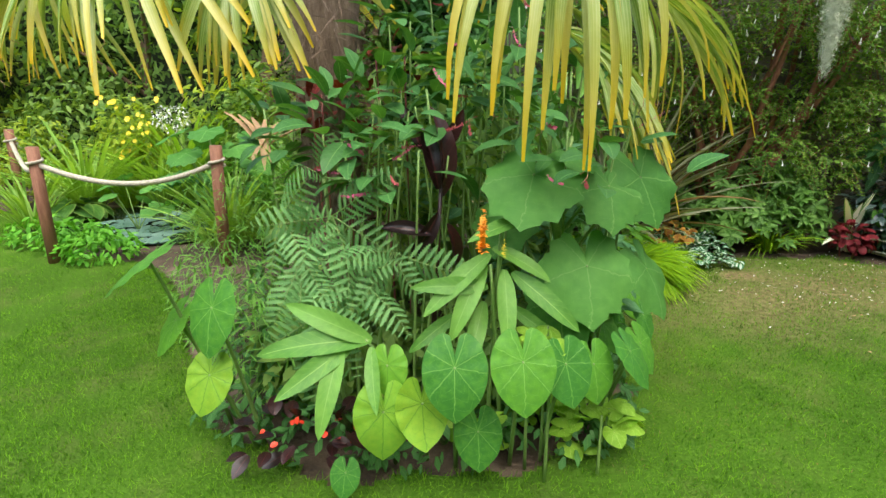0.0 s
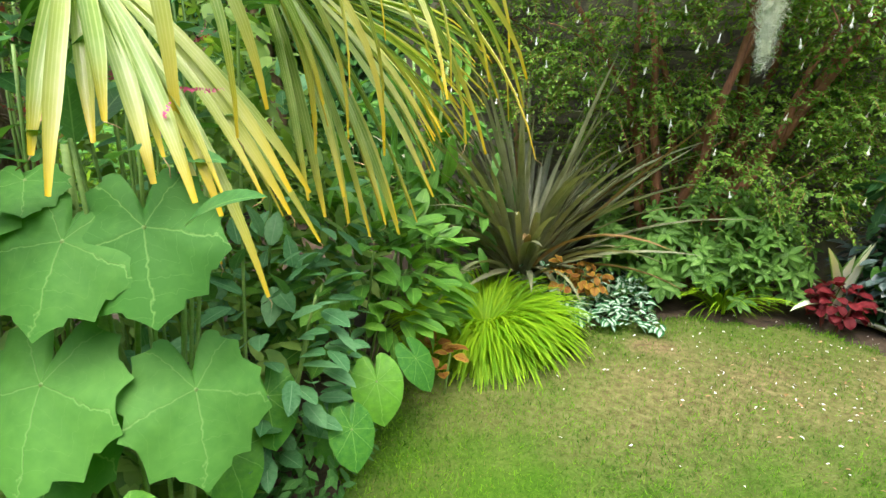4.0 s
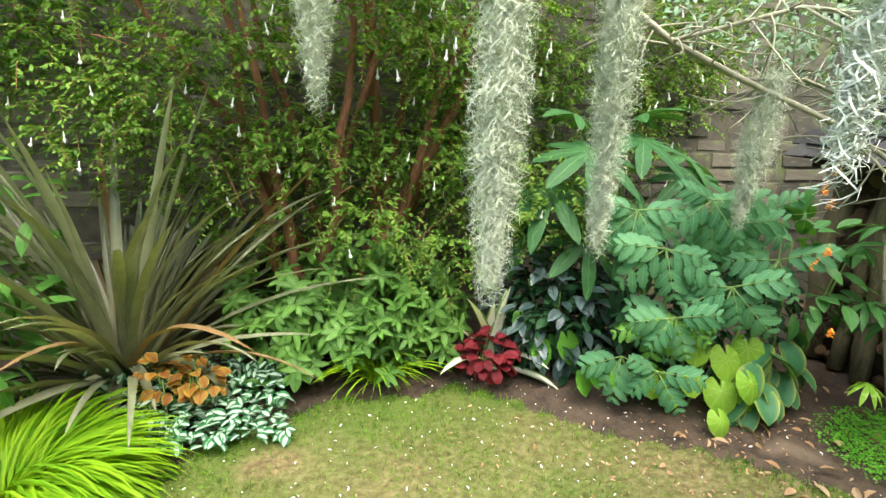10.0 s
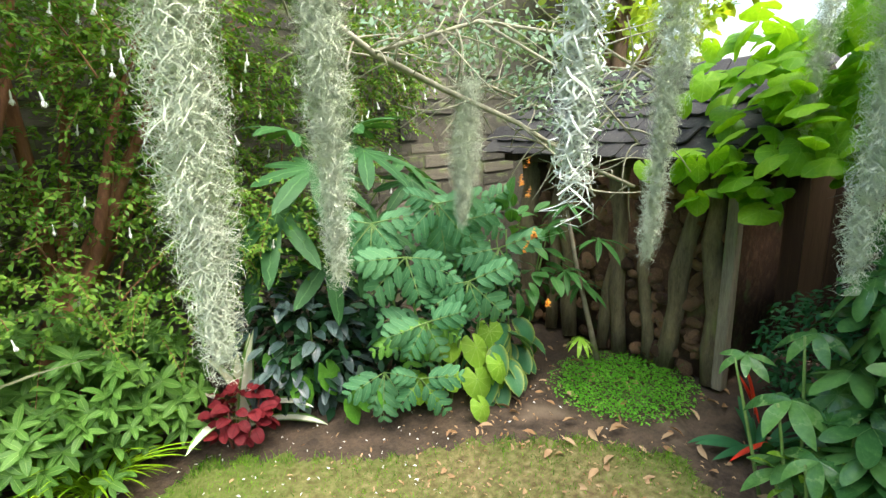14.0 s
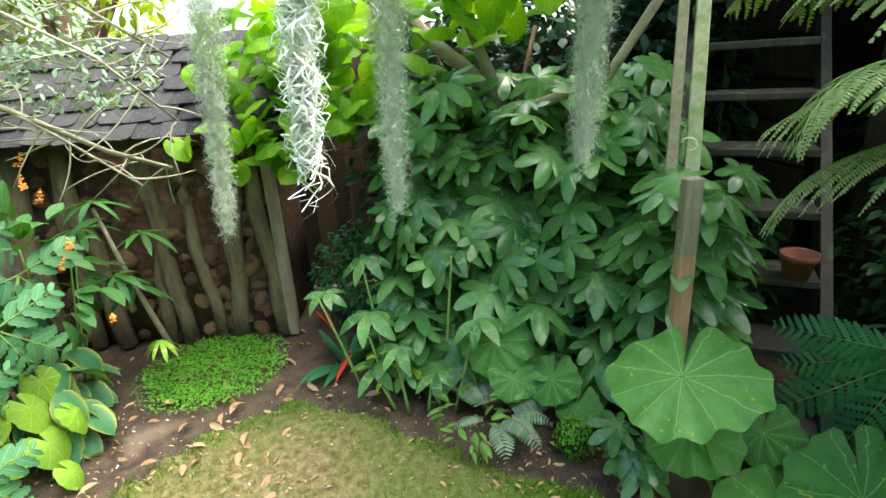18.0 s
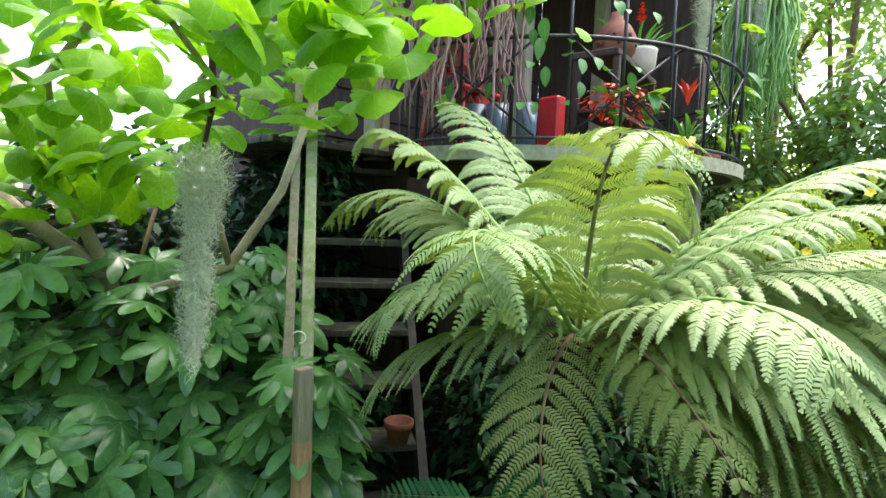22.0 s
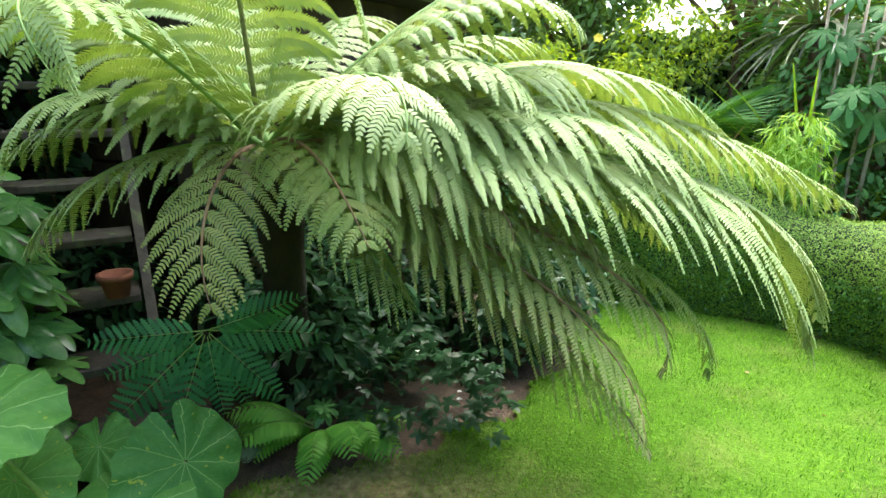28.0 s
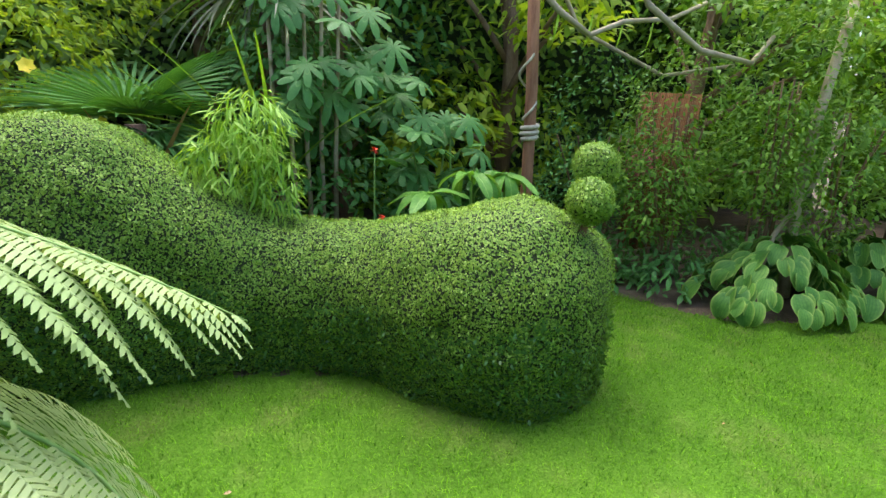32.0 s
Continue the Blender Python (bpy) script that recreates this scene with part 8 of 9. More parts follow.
FERN = [((3.06, 1.36, 1.62), (2.89, 1.56, 1.47), 0.48, 0), ((3.42, 1.12, 1.47), (3.46, 1.42, 1.27), 0.44, 0), ((3.52, 1.10, 1.84), (3.66, 1.36, 1.86), 0.60, 0), ((3.56, 0.70, 1.93), (3.88, 0.78, 2.15), 0.60, 0), ((3.58, 0.95, 1.66), (3.88, 1.10, 1.58), 0.62, 0),
        ((2.94, 1.08, 1.80), (2.70, 1.20, 1.80), 0.58, 0), ((3.02, 0.70, 1.85), (2.83, 0.66, 1.62), 0.42, 0), ((2.68, 0.36, 1.80), (2.21, 0.09, 1.86), 0.50, 0), ((2.60, 0.57, 1.70), (2.19, 0.52, 1.62), 0.50, 0), ((2.64, 1.05, 1.50), (2.40, 1.22, 1.36), 0.50, 0),
        ((2.35, 0.24, 1.46), (1.37, 0.05, 1.12), 0.84, 0), ((2.12, 0.47, 1.28), (1.55, 0.60, 0.83), 0.84, 0), ((2.06, 0.27, 1.26), (1.46, 0.29, 0.80), 0.78, 0), ((2.18, 0.42, 1.02), (1.75, 0.42, 0.60), 0.56, 0), ((2.40, 0.62, 0.88), (1.88, 0.72, 0.46), 0.50, 1),
        ((3.06, 1.10, 1.22), (2.94, 1.26, 0.92), 0.38, 1), ((2.84, 0.95, 1.30), (2.55, 1.13, 1.11), 0.36, 1), ((2.60, 0.74, 1.28), (2.27, 0.88, 1.08), 0.40, 1), ((3.56, 1.02, 1.24), (3.66, 1.27, 1.00), 0.54, 0), ((3.72, 0.92, 1.72), (4.04, 1.20, 1.62), 0.58, 0),
        ((2.25, 0.62, 1.06), (1.89, 0.76, 0.74), 0.48, 1), ((2.45, 0.55, 1.20), (2.08, 0.70, 1.00), 0.46, 1), ((2.5, -0.05, 1.60), (1.95, -0.35, 1.25), 0.56, 0), ((2.8, -0.05, 1.70), (2.5, -0.6, 1.45), 0.52, 0), ((3.3, 0.1, 1.78), (3.3, -0.45, 1.55), 0.50, 0),
        ((3.6, 0.4, 1.80), (4.0, 0.2, 1.55), 0.50, 0), ((2.75, 0.5, 1.12), (2.42, 0.35, 0.85), 0.50, 0), ((2.88, 0.78, 1.10), (2.65, 0.72, 0.78), 0.46, 0), ((2.62, 0.70, 1.55), (2.28, 0.72, 1.42), 0.50, 0), ((2.55, 0.35, 1.38), (2.0, 0.25, 1.05), 0.58, 0), ((2.5, 0.45, 0.95), (2.0, 0.38, 0.50), 0.52, 1)]
FERN += [((2.30, 0.50, 1.42), (1.75, 0.55, 1.02), 0.70, 0), ((2.40, 0.30, 1.56), (1.75, 0.10, 1.30), 0.66, 0), ((2.34, 0.72, 1.00), (1.90, 0.90, 0.62), 0.46, 1), ((3.48, 0.98, 1.44), (3.76, 1.26, 1.26), 0.58, 0), ((2.45, 0.15, 1.22), (1.90, -0.15, 0.85), 0.62, 0)]
for i, (mid, tip, W, old) in enumerate(FERN):
    tree_frond(mid, tip, W, bool(old), i, i == 5, step=0.046 if W > 0.65 else 0.056)
# dark ferns, ivy and white flowers beneath
df = thing("blue_green_fern", "dark blue-green fern at the foot of the stairs", "fern", (3.53, 0.80, 0))
DFM = [pinnate(0.5, 0.22, 14, SERR, 0.4, 0, lean=0.55, mats=[M_FERN_DK, M_STEM], name="frond", rachis=0.003)]
fanned(df, DFM, (-0.02, 0.02, 0.58), 9, 0.92, 2.36, (-0.5, 3.64), 0.35, 55, "frond")
part("stem", stalk((0.03, -0.03, 0), (-0.02, 0.02, 0.58), 0.02, M_TRUNK, 0.02), df)
lf2 = thing("lady_fern", "bright green fern on the soil", "fern", (3.26, 0.50, 0))
LFM = [pinnate(0.36, 0.18, 15, SERR, 1.0, 0, mats=[M_LADY, M_STEM], name="frond", rachis=0.002)]
for k in range(22):
    a = U(0.3, 3.6)
    part("frond", LFM[0], lf2, aim((0.06 * cos(a) - 0.05, 0.06 * sin(a), 0.06), (cos(a), sin(a), U(0.25, 1.0)), (0, 0, 1), U(-0.3, 0.3), U(0.8, 1.1)))
whorl(lf2, L_PALMBIG, (-0.1, 0.08, 0.2), 6, 0.14, -0.3, 501)
wf = thing("silver_fern", "small silvery fern at the lawn's edge", "fern", (3.42, 0.72, 0))
for k in range(5):
    a = U(1.2, 3.6)
    part("frond", SFM[0], wf, aim((0, 0, 0.03), (cos(a), sin(a), U(0.5, 1)), (0, 0, 1), 0, 0.5))
iv = thing("ivy_bank", "dark leafy ivy with white variegated leaves", "ground cover", (2.95, 0.15, 0))
L_IVY = leaf_set(lambda i: polar_leaf(palmate_outline(1.0, 5, 0.9), 30, 2, 0.02, 0.2, 0.0, 5, i), [M_IVY_SHADE])
leafy(iv, L_IVY, (-0.02, 0.10, 0.14), (0.52, 0.30, 0.30), 290, (0.07, 0.12), seed=92, low=-0.2)
leafy(iv, leaf_set(lambda i: strip_leaf(1, 0.7, 4, 2, None, 0.5, 0.3), [M_WHITE], "petal", 1), (0.0, 0.06, 0.14), (0.36, 0.22, 0.26), 16, (0.02, 0.035), seed=93, name="petal")

lfw_ = strip_leaf(1, 0.42, 3, 2, None, 0.5, 0.2)
# undergrowth whose leaf colour is darkened to give the fern's shade
un = thing("shade_shrub", "leafy undergrowth coloured dark for the shade below the tree fern", "shrub", (2.9, -0.1, 0))
cloud("foliage", [((1.2, 0.1, 0.5), (0.45, 0.35, 0.6)), ((0.85, 0.30, 0.35), (0.3, 0.25, 0.4)), ((0.52, 0.50, 0.42), (0.32, 0.2, 0.4)), ((1.7, -0.4, 0.9), (0.4, 0.4, 0.7)), ((0.5, 0.0, 0.35), (0.4, 0.3, 0.4)), ((-0.1, -0.45, 0.25), (0.4, 0.3, 0.3)), ((0.9, 0.0, 0.5), (0.5, 0.4, 0.5)), ((0.3, -0.6, 0.4), (0.8, 0.4, 0.5)), ((0.6, -0.4, 0.75), (0.7, 0.3, 0.7)), ((-0.2, -0.6, 0.5), (0.5, 0.3, 0.55)), ((1.3, -0.5, 0.8), (0.6, 0.3, 0.8))], 9500, (0.06, 0.11), [M_IVY_SHADE], un, "dark oval leaves", 96, (lfw_[0], np.array(lfw_[1]), lfw_[2]))
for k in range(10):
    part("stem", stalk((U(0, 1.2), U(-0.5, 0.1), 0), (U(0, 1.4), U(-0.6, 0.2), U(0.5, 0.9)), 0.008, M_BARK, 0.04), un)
# leaf mass added behind the stairs to keep light out and darken the gap
ik = thing("ivy_screen", "added dense dark ivy that blocks light behind the garden stairs", "climber", (5.35, 0.5, 0))
cloud("foliage", [((0, 0.05, 0.5), (0.55, 0.3, 0.6)), ((0.1, 0.0, 1.3), (0.5, 0.3, 0.6)), ((-0.35, -0.15, 0.3), (0.4, 0.3, 0.4)), ((0.45, 0.2, 0.9), (0.3, 0.3, 0.9)), ((-0.1, 0.1, 1.8), (0.5, 0.25, 0.35))], 6500, (0.06, 0.11), [M_IVY_SHADE], ik, "dark leaves", 196, (lfw_[0], np.array(lfw_[1]), lfw_[2]))
for k in range(5):
    part("stem", stalk((U(-0.3, 0.3), U(-0.1, 0.1), 0), (U(-0.4, 0.4), U(-0.1, 0.1), 1.8), 0.010, M_BARK, 0.04), ik)
# ---------------------------------------------------------------- beyond the hedge: border, rope post, small trees, hostas
def far_bush(name, label, loc, balls, n, size, material, seed, category="shrub", leaf=None):
    t = thing(name, label, category, loc)
    if n < 2000:
        cloud("foliage", balls, n, size, [material], t, "", seed, leaf)
    else:
        for i, b_ in enumerate(balls):
            cloud("leaf_clump", [b_], n // len(balls), size, [material], t, "", seed + 7 * i, leaf)
    return t


lfw = strip_leaf(1, 0.42, 3, 1, None, 0.5, 0.0)
LFW = (lfw[0], np.array(lfw[1]), lfw[2])
lfn = strip_leaf(1, 0.12, 3, 2, None, 0.6, 0.2)
LFN = (lfn[0], np.array(lfn[1]), lfn[2])
hr = thing("hand_leaved_shrub", "shrub with blue-green hand-shaped leaves behind the hedge", "shrub", (0.0, -2.65, 0))
r = random.Random(101)
for k in range(46):
    a = r.uniform(0, tau)
    p = Vector((0.45 * cos(a) * r.random(), 0.3 * sin(a) * r.random(), r.uniform(0.5, 1.25)))
    part("leaf", r.choice(L_PALMBIG), hr, aim(p, (p.x + r.uniform(-0.3, 0.3), p.y + 0.3, r.uniform(-0.4, 0.2)), (0, 0.5, 1), r.uniform(-0.3, 0.3), r.uniform(0.22, 0.34)))
for k in range(5):
    part("stem", stalk((U(-0.2, 0.2), U(-0.1, 0.1), 0), (U(-0.4, 0.4), U(-0.2, 0.2), 1.1), 0.01, M_STEM, 0.03), hr)
for k, (x, y, z) in enumerate(((-0.08, -2.2, 0.92), (-0.38, -2.3, 0.90), (0.2, -2.25, 0.80))):
    gl = thing("broad_leaf_bush", "bush with rosettes of broad light green leaves", "shrub", (x, y, 0), group="broad leaf bushes")
    whorl(gl, L_GINGER, (0, 0, z), 9, 0.3, 0.15, 510 + k)
    whorl(gl, L_GINGER, (0.05, 0, z - 0.25), 9, 0.3, 0.0, 520 + k)
    part("stem", stalk((0, 0, 0), (0, 0, z), 0.012, M_STEM, 0.0), gl)
far_bush("dark_border_shrub", "dark leafy shrubs behind the hedge", (0.4, -3.0, 0), [((0.3, 0, 0.5), (0.8, 0.4, 0.5)), ((-0.6, 0.2, 0.4), (0.6, 0.4, 0.45)), ((1.2, 0.0, 0.6), (0.6, 0.4, 0.5)), ((0.5, -0.3, 1.4), (0.5, 0.4, 0.5))], 5200, (0.05, 0.11), M_SHRUB, 111, leaf=LFW)
cs = thing("castor_oil_plant", "tall plant with dark blue-green star leaves and pale stems", "foliage plant", (0.72, -3.0, 0))
for k in range(5):
    part("stem", Build().tube([(0.08 * k - 0.1, 0, 0), (0.1 * k - 0.1, 0.03, 1.0), (0.12 * k - 0.15, 0, 2.3)], [0.02, 0.016, 0.01], 7).mesh("stem", [M_BARK_PALE]), cs)
for k in range(44):
    p = Vector((r.uniform(-0.7, 0.35), r.uniform(-0.2, 0.3), r.uniform(1.0, 2.3)))
    part("leaf", r.choice(L_PALMBIG), cs, aim(p, (r.uniform(-1, 1), 0.6, r.uniform(-0.9, 0)), (0, 0.6, 1), r.uniform(-0.4, 0.4), r.uniform(0.24, 0.36)))
for k in range(26):
    V, F, UV = strip_leaf(U(0.9, 1.4), 0.05, 7, 2, lambda u: 1 - 0.85 * u, U(0.2, 1.2), 0.4)
    a = U(0, tau)
    part("blade", make_mesh("blade", V, F, [M_FUCH], UV), cs, aim((0.3, -0.05, 0.7), (0.5 * cos(a), 0.5 * sin(a), U(0.5, 1)), (0, 0, 1)))
bm_ = thing("feathery_bush", "light lime feathery shrub rising from behind the hedge", "shrub", (1.34, -2.2, 0))
cloud("foliage", [((0.0, 0, 1.0), (0.22, 0.18, 0.2)), ((-0.12, 0.05, 1.22), (0.2, 0.16, 0.18)), ((0.2, 0.1, 0.85), (0.12, 0.12, 0.16)), ((-0.22, 0.1, 0.92), (0.12, 0.1, 0.22))], 1500, (0.07, 0.12), [M_BAMBOO], bm_, "thin lime leaflets", 112, LFN, (-1.2, 0.3))
part("stem", stalk((0, 0, 0), (0, 0.02, 1.1), 0.01, M_STEM, 0.0), bm_)
fp = thing("small_fan_palm", "fan palm with stiff blue-green fans behind the hedge", "palm tree", (1.86, -3.15, 0))
for k in range(18):
    a, e = U(0, tau), U(-0.1, 1.2)
    b = Build()
    for i in range(20):
        V, F, UV = strip_leaf(0.6, 0.03, 5, 2, lambda u: (0.3 + u) * (1 - u) ** 0.5 * 1.6, 0.3, 0.5)
        b.add(V, F, UV, 0, Matrix.Rotation((i / 19 - 0.5) * 2.6, 4, "Z"))
    part("frond", b.mesh("frond", [M_MELI if k % 3 else M_SHRUB]), fp, aim((0.12 * cos(a), 0.12 * sin(a), 1.05 + 0.2 * e), (cos(a), sin(a), e - 0.2)))
part("trunk", Build().tube([(0, 0, 0), (0, 0, 1.12)], 0.06, 10).mesh("trunk", [M_WOOD_DK]), fp)
ag = thing("cabbage_palm", "cabbage palm with a head of dark drooping sword leaves", "palm tree", (0.98, -3.65, 0))
part("trunk", Build().tube([(0, 0, 0), (0.02, 0, 1.2), (0, 0, 2.1)], [0.09, 0.08, 0.07], 10).mesh("trunk", [M_BARK]), ag)
blades(ag, (0, 0, 2.1), 110, (0.7, 1.1), (0.03, 0.045), [M_PHOR, M_PHOR, M_FUCH], (-0.9, 1.0), (0.3, 1.2), 9)
cloud("dry_flower_head", [((0.1, 0.2, 2.9), (0.45, 0.4, 0.4)), ((0.35, 0.3, 2.6), (0.3, 0.3, 0.3))], 1500, (0.06, 0.12), [M_DRYLEAF], ag, "brown dried flower head", 114, LFN)
wl = thing("pale_flax", "flax with broad pale and tan sword leaves behind the hedge", "flax plant", (1.80, -2.75, 0))
for d, L, m_ in (((0.3, 0.1, 1), 0.7, M_PHOR_B), ((-0.35, 0.15, 1), 0.75, M_PHOR_B), ((-0.05, 0.3, 1), 0.7, M_PHOR), ((-0.7, 0.2, 0.8), 0.6, M_PHOR), ((0.6, 0.2, 0.7), 0.6, M_PHOR)):
    V, F, UV = strip_leaf(L, 0.07, 9, 2, lambda u: min(1, 0.7 + u) * (1 - max(0, u - 0.6) / 0.4) ** 0.6, 0.8 if m_ == M_PHOR else 0.15, 0.4)
    part("blade", make_mesh("blade", V, F, [m_], UV), wl, aim((0, 0, 0.62), d))
yb = far_bush("yellow_flowered_shrub", "sunlit yellow-green shrub with yellow flowers", (3.0, -3.5, 0), [((0, 0, 1.0), (0.7, 0.5, 0.5)), ((-0.5, 0, 1.5), (0.5, 0.4, 0.4)), ((0.4, 0, 1.7), (0.5, 0.4, 0.4)), ((-0.8, -0.4, 2.0), (0.6, 0.4, 0.4))], 4200, (0.04, 0.08), M_YELLOWG, 113, leaf=LFW)
fy = Build()
for a in range(6):
    V, F, UV = strip_leaf(0.035, 0.03, 3, 2, None, 0.3, 0.2)
    fy.add(V, F, UV, 0, Matrix.Rotation(a * pi / 3, 4, "Z") @ Matrix.Rotation(0.4, 4, "X"))
FY = fy.mesh("flower", [M_YELLOW])
for k in range(14):
    part("flower", FY, yb, aim((r.uniform(-1, 0.5), 0.45 + r.uniform(-0.1, 0.1), r.uniform(0.9, 2.0)), (1, 0, 0.3), (0, 1, 0.4), 0, r.uniform(0.9, 1.5)))

# rope-bound post, trellis beams
rp_ = thing("rope_bound_post", "upright timber post wound with pale rope", "post", (-0.63, -2.46, 0))
part("post", Build().tube([(-0.03, 0, 0), (-0.02, 0, 0.8), (0.02, 0.01, 1.5), (0.09, 0, 2.4)], [0.046, 0.042, 0.042, 0.04], 10).mesh("post", [M_POST]), rp_)
part("rope", Build().tube([(0.054 * cos(t), 0.054 * sin(t), 1.12 + 0.006 * t) for t in np.linspace(0, 16, 60)], 0.016, 6).mesh("rope", [M_ROPE]), rp_, label="pale wound rope")
part("rope", Build().tube([(0.01 + 0.052 * cos(t) + 0.008 * t, 0.052 * sin(t), 1.25 + 0.05 * t) for t in np.linspace(0, 9, 50)], 0.009, 6).mesh("rope_spiral", [M_ROPE]), rp_, label="rope spiralling upward")
wb = thing("wisteria_arch", "bare pale wisteria branches arching overhead", "climber", (-1.2, -2.6, 0))
for p, w in (([(0.9, 0.3, 2.2), (0.6, 0.4, 1.92), (0.35, 0.4, 1.8), (0.1, 0.4, 1.9), (-0.3, 0.4, 1.95), (-0.7, 0.3, 2.1)], 0.02), ([(0.2, 0.5, 2.3), (0.0, 0.5, 2.0), (-0.4, 0.6, 1.75), (-0.9, 0.6, 1.7), (-1.2, 0.5, 1.9)], 0.022), ([(0.35, -0.3, 2.5), (0, -0.2, 1.9), (-0.6, 0.1, 1.6), (-1.1, 0.3, 1.7)], 0.018), ([(-1.4, 0.9, 0), (-1.35, 0.85, 0.8), (-1.45, 0.8, 1.4), (-1.7, 0.7, 2.2)], 0.045), ([(-1.0, 0.9, 0), (-1.2, 0.85, 0.5), (-1.5, 0.85, 0.85), (-1.75, 0.8, 1.3)], 0.02)):
    part("branch", Build().tube(p, [w * (1.05 - 0.4 * i / len(p)) for i in range(len(p))], 7).mesh("branch", [M_BARK_PALE]), wb)
cloud("foliage", [((0.3, 0.2, 2.45), (0.9, 0.5, 0.3)), ((-0.9, 0.3, 2.4), (0.8, 0.5, 0.35)), ((-1.8, 0.6, 2.3), (0.8, 0.6, 0.4)), ((-0.4, -0.5, 2.6), (1.3, 0.5, 0.35))], 4200, (0.05, 0.09), [M_WOODS], wb, "small light leaves", 121, LFW)
for k in range(4):
    V, F, UV = strip_leaf(0.22, 0.02, 6, 2, None, 0.2, 0.6)
    part("seed_pod", make_mesh("seed_pod", V, F, [M_LIME], UV), wb, aim((0.6 - 0.25 * k, 0.4, 1.95), (0.05, 0, -1), (0, 1, 0)))
for k, (x, y, z, rx, rz_, n, m_) in enumerate(((-1.9, -2.35, 1.0, 0.55, 0.7, 3600, M_FUCH), (-2.5, -1.95, 1.3, 0.6, 0.8, 3600, M_FUCH), (-1.6, -2.9, 0.8, 0.6, 0.8, 2200, M_SHRUB), (-2.9, -1.7, 1.1, 0.6, 1.0, 3000, M_FUCH))):
    t = far_bush("loose_shrub", "loose small-leaved shrub with bare lower stems", (x, y, 0), [((0, 0, z + 0.25), (rx, 0.35, rz_)), ((0.2, 0.1, z - 0.2), (rx * 0.7, 0.3, rz_ * 0.6))], n, (0.028, 0.06), m_, 130 + k, leaf=LFW)
    for q in range(6):
        part("stem", stalk((U(-0.2, 0.2), U(-0.1, 0.1), 0), (U(-0.4, 0.4), U(-0.2, 0.2), z + 0.3), 0.010, M_BARK, 0.05), t)
for k, (x, y, w) in enumerate(((-1.35, -2.45, 0.45), (-1.85, -2.1, 0.4), (-2.6, -2.0, 0.5), (-0.95, -2.7, 0.4), (-3.3, -1.9, 0.5))):
    far_bush("shade_ground_cover", "low dark leafy plants under the shrubs", (x, y, 0), [((0, 0, 0.12), (w, 0.3, 0.2)), ((0.1, -0.4, 0.15), (w, 0.3, 0.25))], 700, (0.05, 0.10), M_SHRUB, 190 + k, "ground cover", LFW)
hs = thing("hosta", "large hosta clump with broad ribbed blue-green leaves", "hosta", (-2.35, -1.62, 0), group="hostas")
for k in range(150):
    a, q = U(0, tau), 0.5 * math.sqrt(U(0.01, 1))
    part("leaf", R_.choice(L_HOSTA2), hs, aim((q * 1.25 * cos(a), q * 0.9 * sin(a), 0.58 - q * 0.85), (cos(a), sin(a), -0.1 - q), (0, 0, 1), U(-0.5, 0.5), U(0.14, 0.22)))
copy_thing(hs, pose(-3.15, -1.5, 0, 0, 0, 130))
sc = thing("reed_screen", "orange-brown reed screen standing behind shrubs", "screen", (-2.25, -3.05, 0))
for k in range(34):
    part("reed", Build().tube([(-0.6 + k * 0.022, 0, 0), (-0.6 + k * 0.022, 0.005, 1.45 + U(-0.04, 0.04))], 0.009, 5).mesh("reed", [M_CANE]) if k == 0 else reed, sc, Matrix.Translation((0.022 * k if k else 0, 0, 0)))
    if k == 0:
        reed = sc.children[0].data
rf = thing("pink_flowered_shrub", "shrub with pink-red flower clusters", "flowering shrub", (-1.95, -2.75, 0))
cloud("flower_cluster", [((0, 0, 0.90), (0.12, 0.12, 0.13))], 260, (0.03, 0.05), [M_PINK], rf, "pink petals", 140, LFW)
part("stem", stalk((0, 0, 0), (0, 0, 0.9), 0.01, M_STEM, 0), rf)
for k, (x, z) in enumerate(((0.3, 0.7), (0.5, 1.05), (-0.25, 0.6), (0.45, 0.62))):
    rd = thing("red_dahlia", "small red dahlia bloom on a stem", "flower", (x, -2.4 if x > 0 else -2.1, 0), group="red dahlias")
    part("stem", stalk((0, 0, 0), (0, 0, z), 0.005, M_STEM, 0), rd)
    part("bloom", scatter("bloom", LFW, np.zeros((24, 3)) + (0, 0, z), quat_rows(np.linspace(0, 12, 24), np.linspace(-0.4, 1.2, 24), np.zeros(24)), np.full(24, 0.03), [M_RED]), rd)

# ---------------------------------------------------------------- far trees that close the garden
def tree(loc, h, w, n, material, seed, label, leaf=LFW, size=(0.1, 0.2), trunk=M_BARK, category="tree"):
    t = thing("tree", label, category, loc, group="far trees")
    r = random.Random(seed)
    part("trunk", Build().tube([(0, 0, 0), (r.uniform(-0.1, 0.1), 0, h * 0.35), (r.uniform(-0.2, 0.2), 0, h * 0.8)], [0.12, 0.09, 0.03], 8).mesh("trunk", [trunk]), t)
    bl = []
    for k in range(14):
        a = r.uniform(0, tau)
        q = w * r.uniform(0.1, 0.75)
        bl.append(((q * cos(a), q * sin(a), h * r.uniform(0.12, 0.95)), (w * r.uniform(0.25, 0.5), w * r.uniform(0.25, 0.5), h * r.uniform(0.08, 0.16))))
        part("limb", stalk((0, 0, bl[-1][0][2] * 0.6), bl[-1][0], 0.03, trunk, 0.1, "limb"), t)
    cloud("crown", bl, n, size, [material], t, "", seed + 1, leaf)
    return t


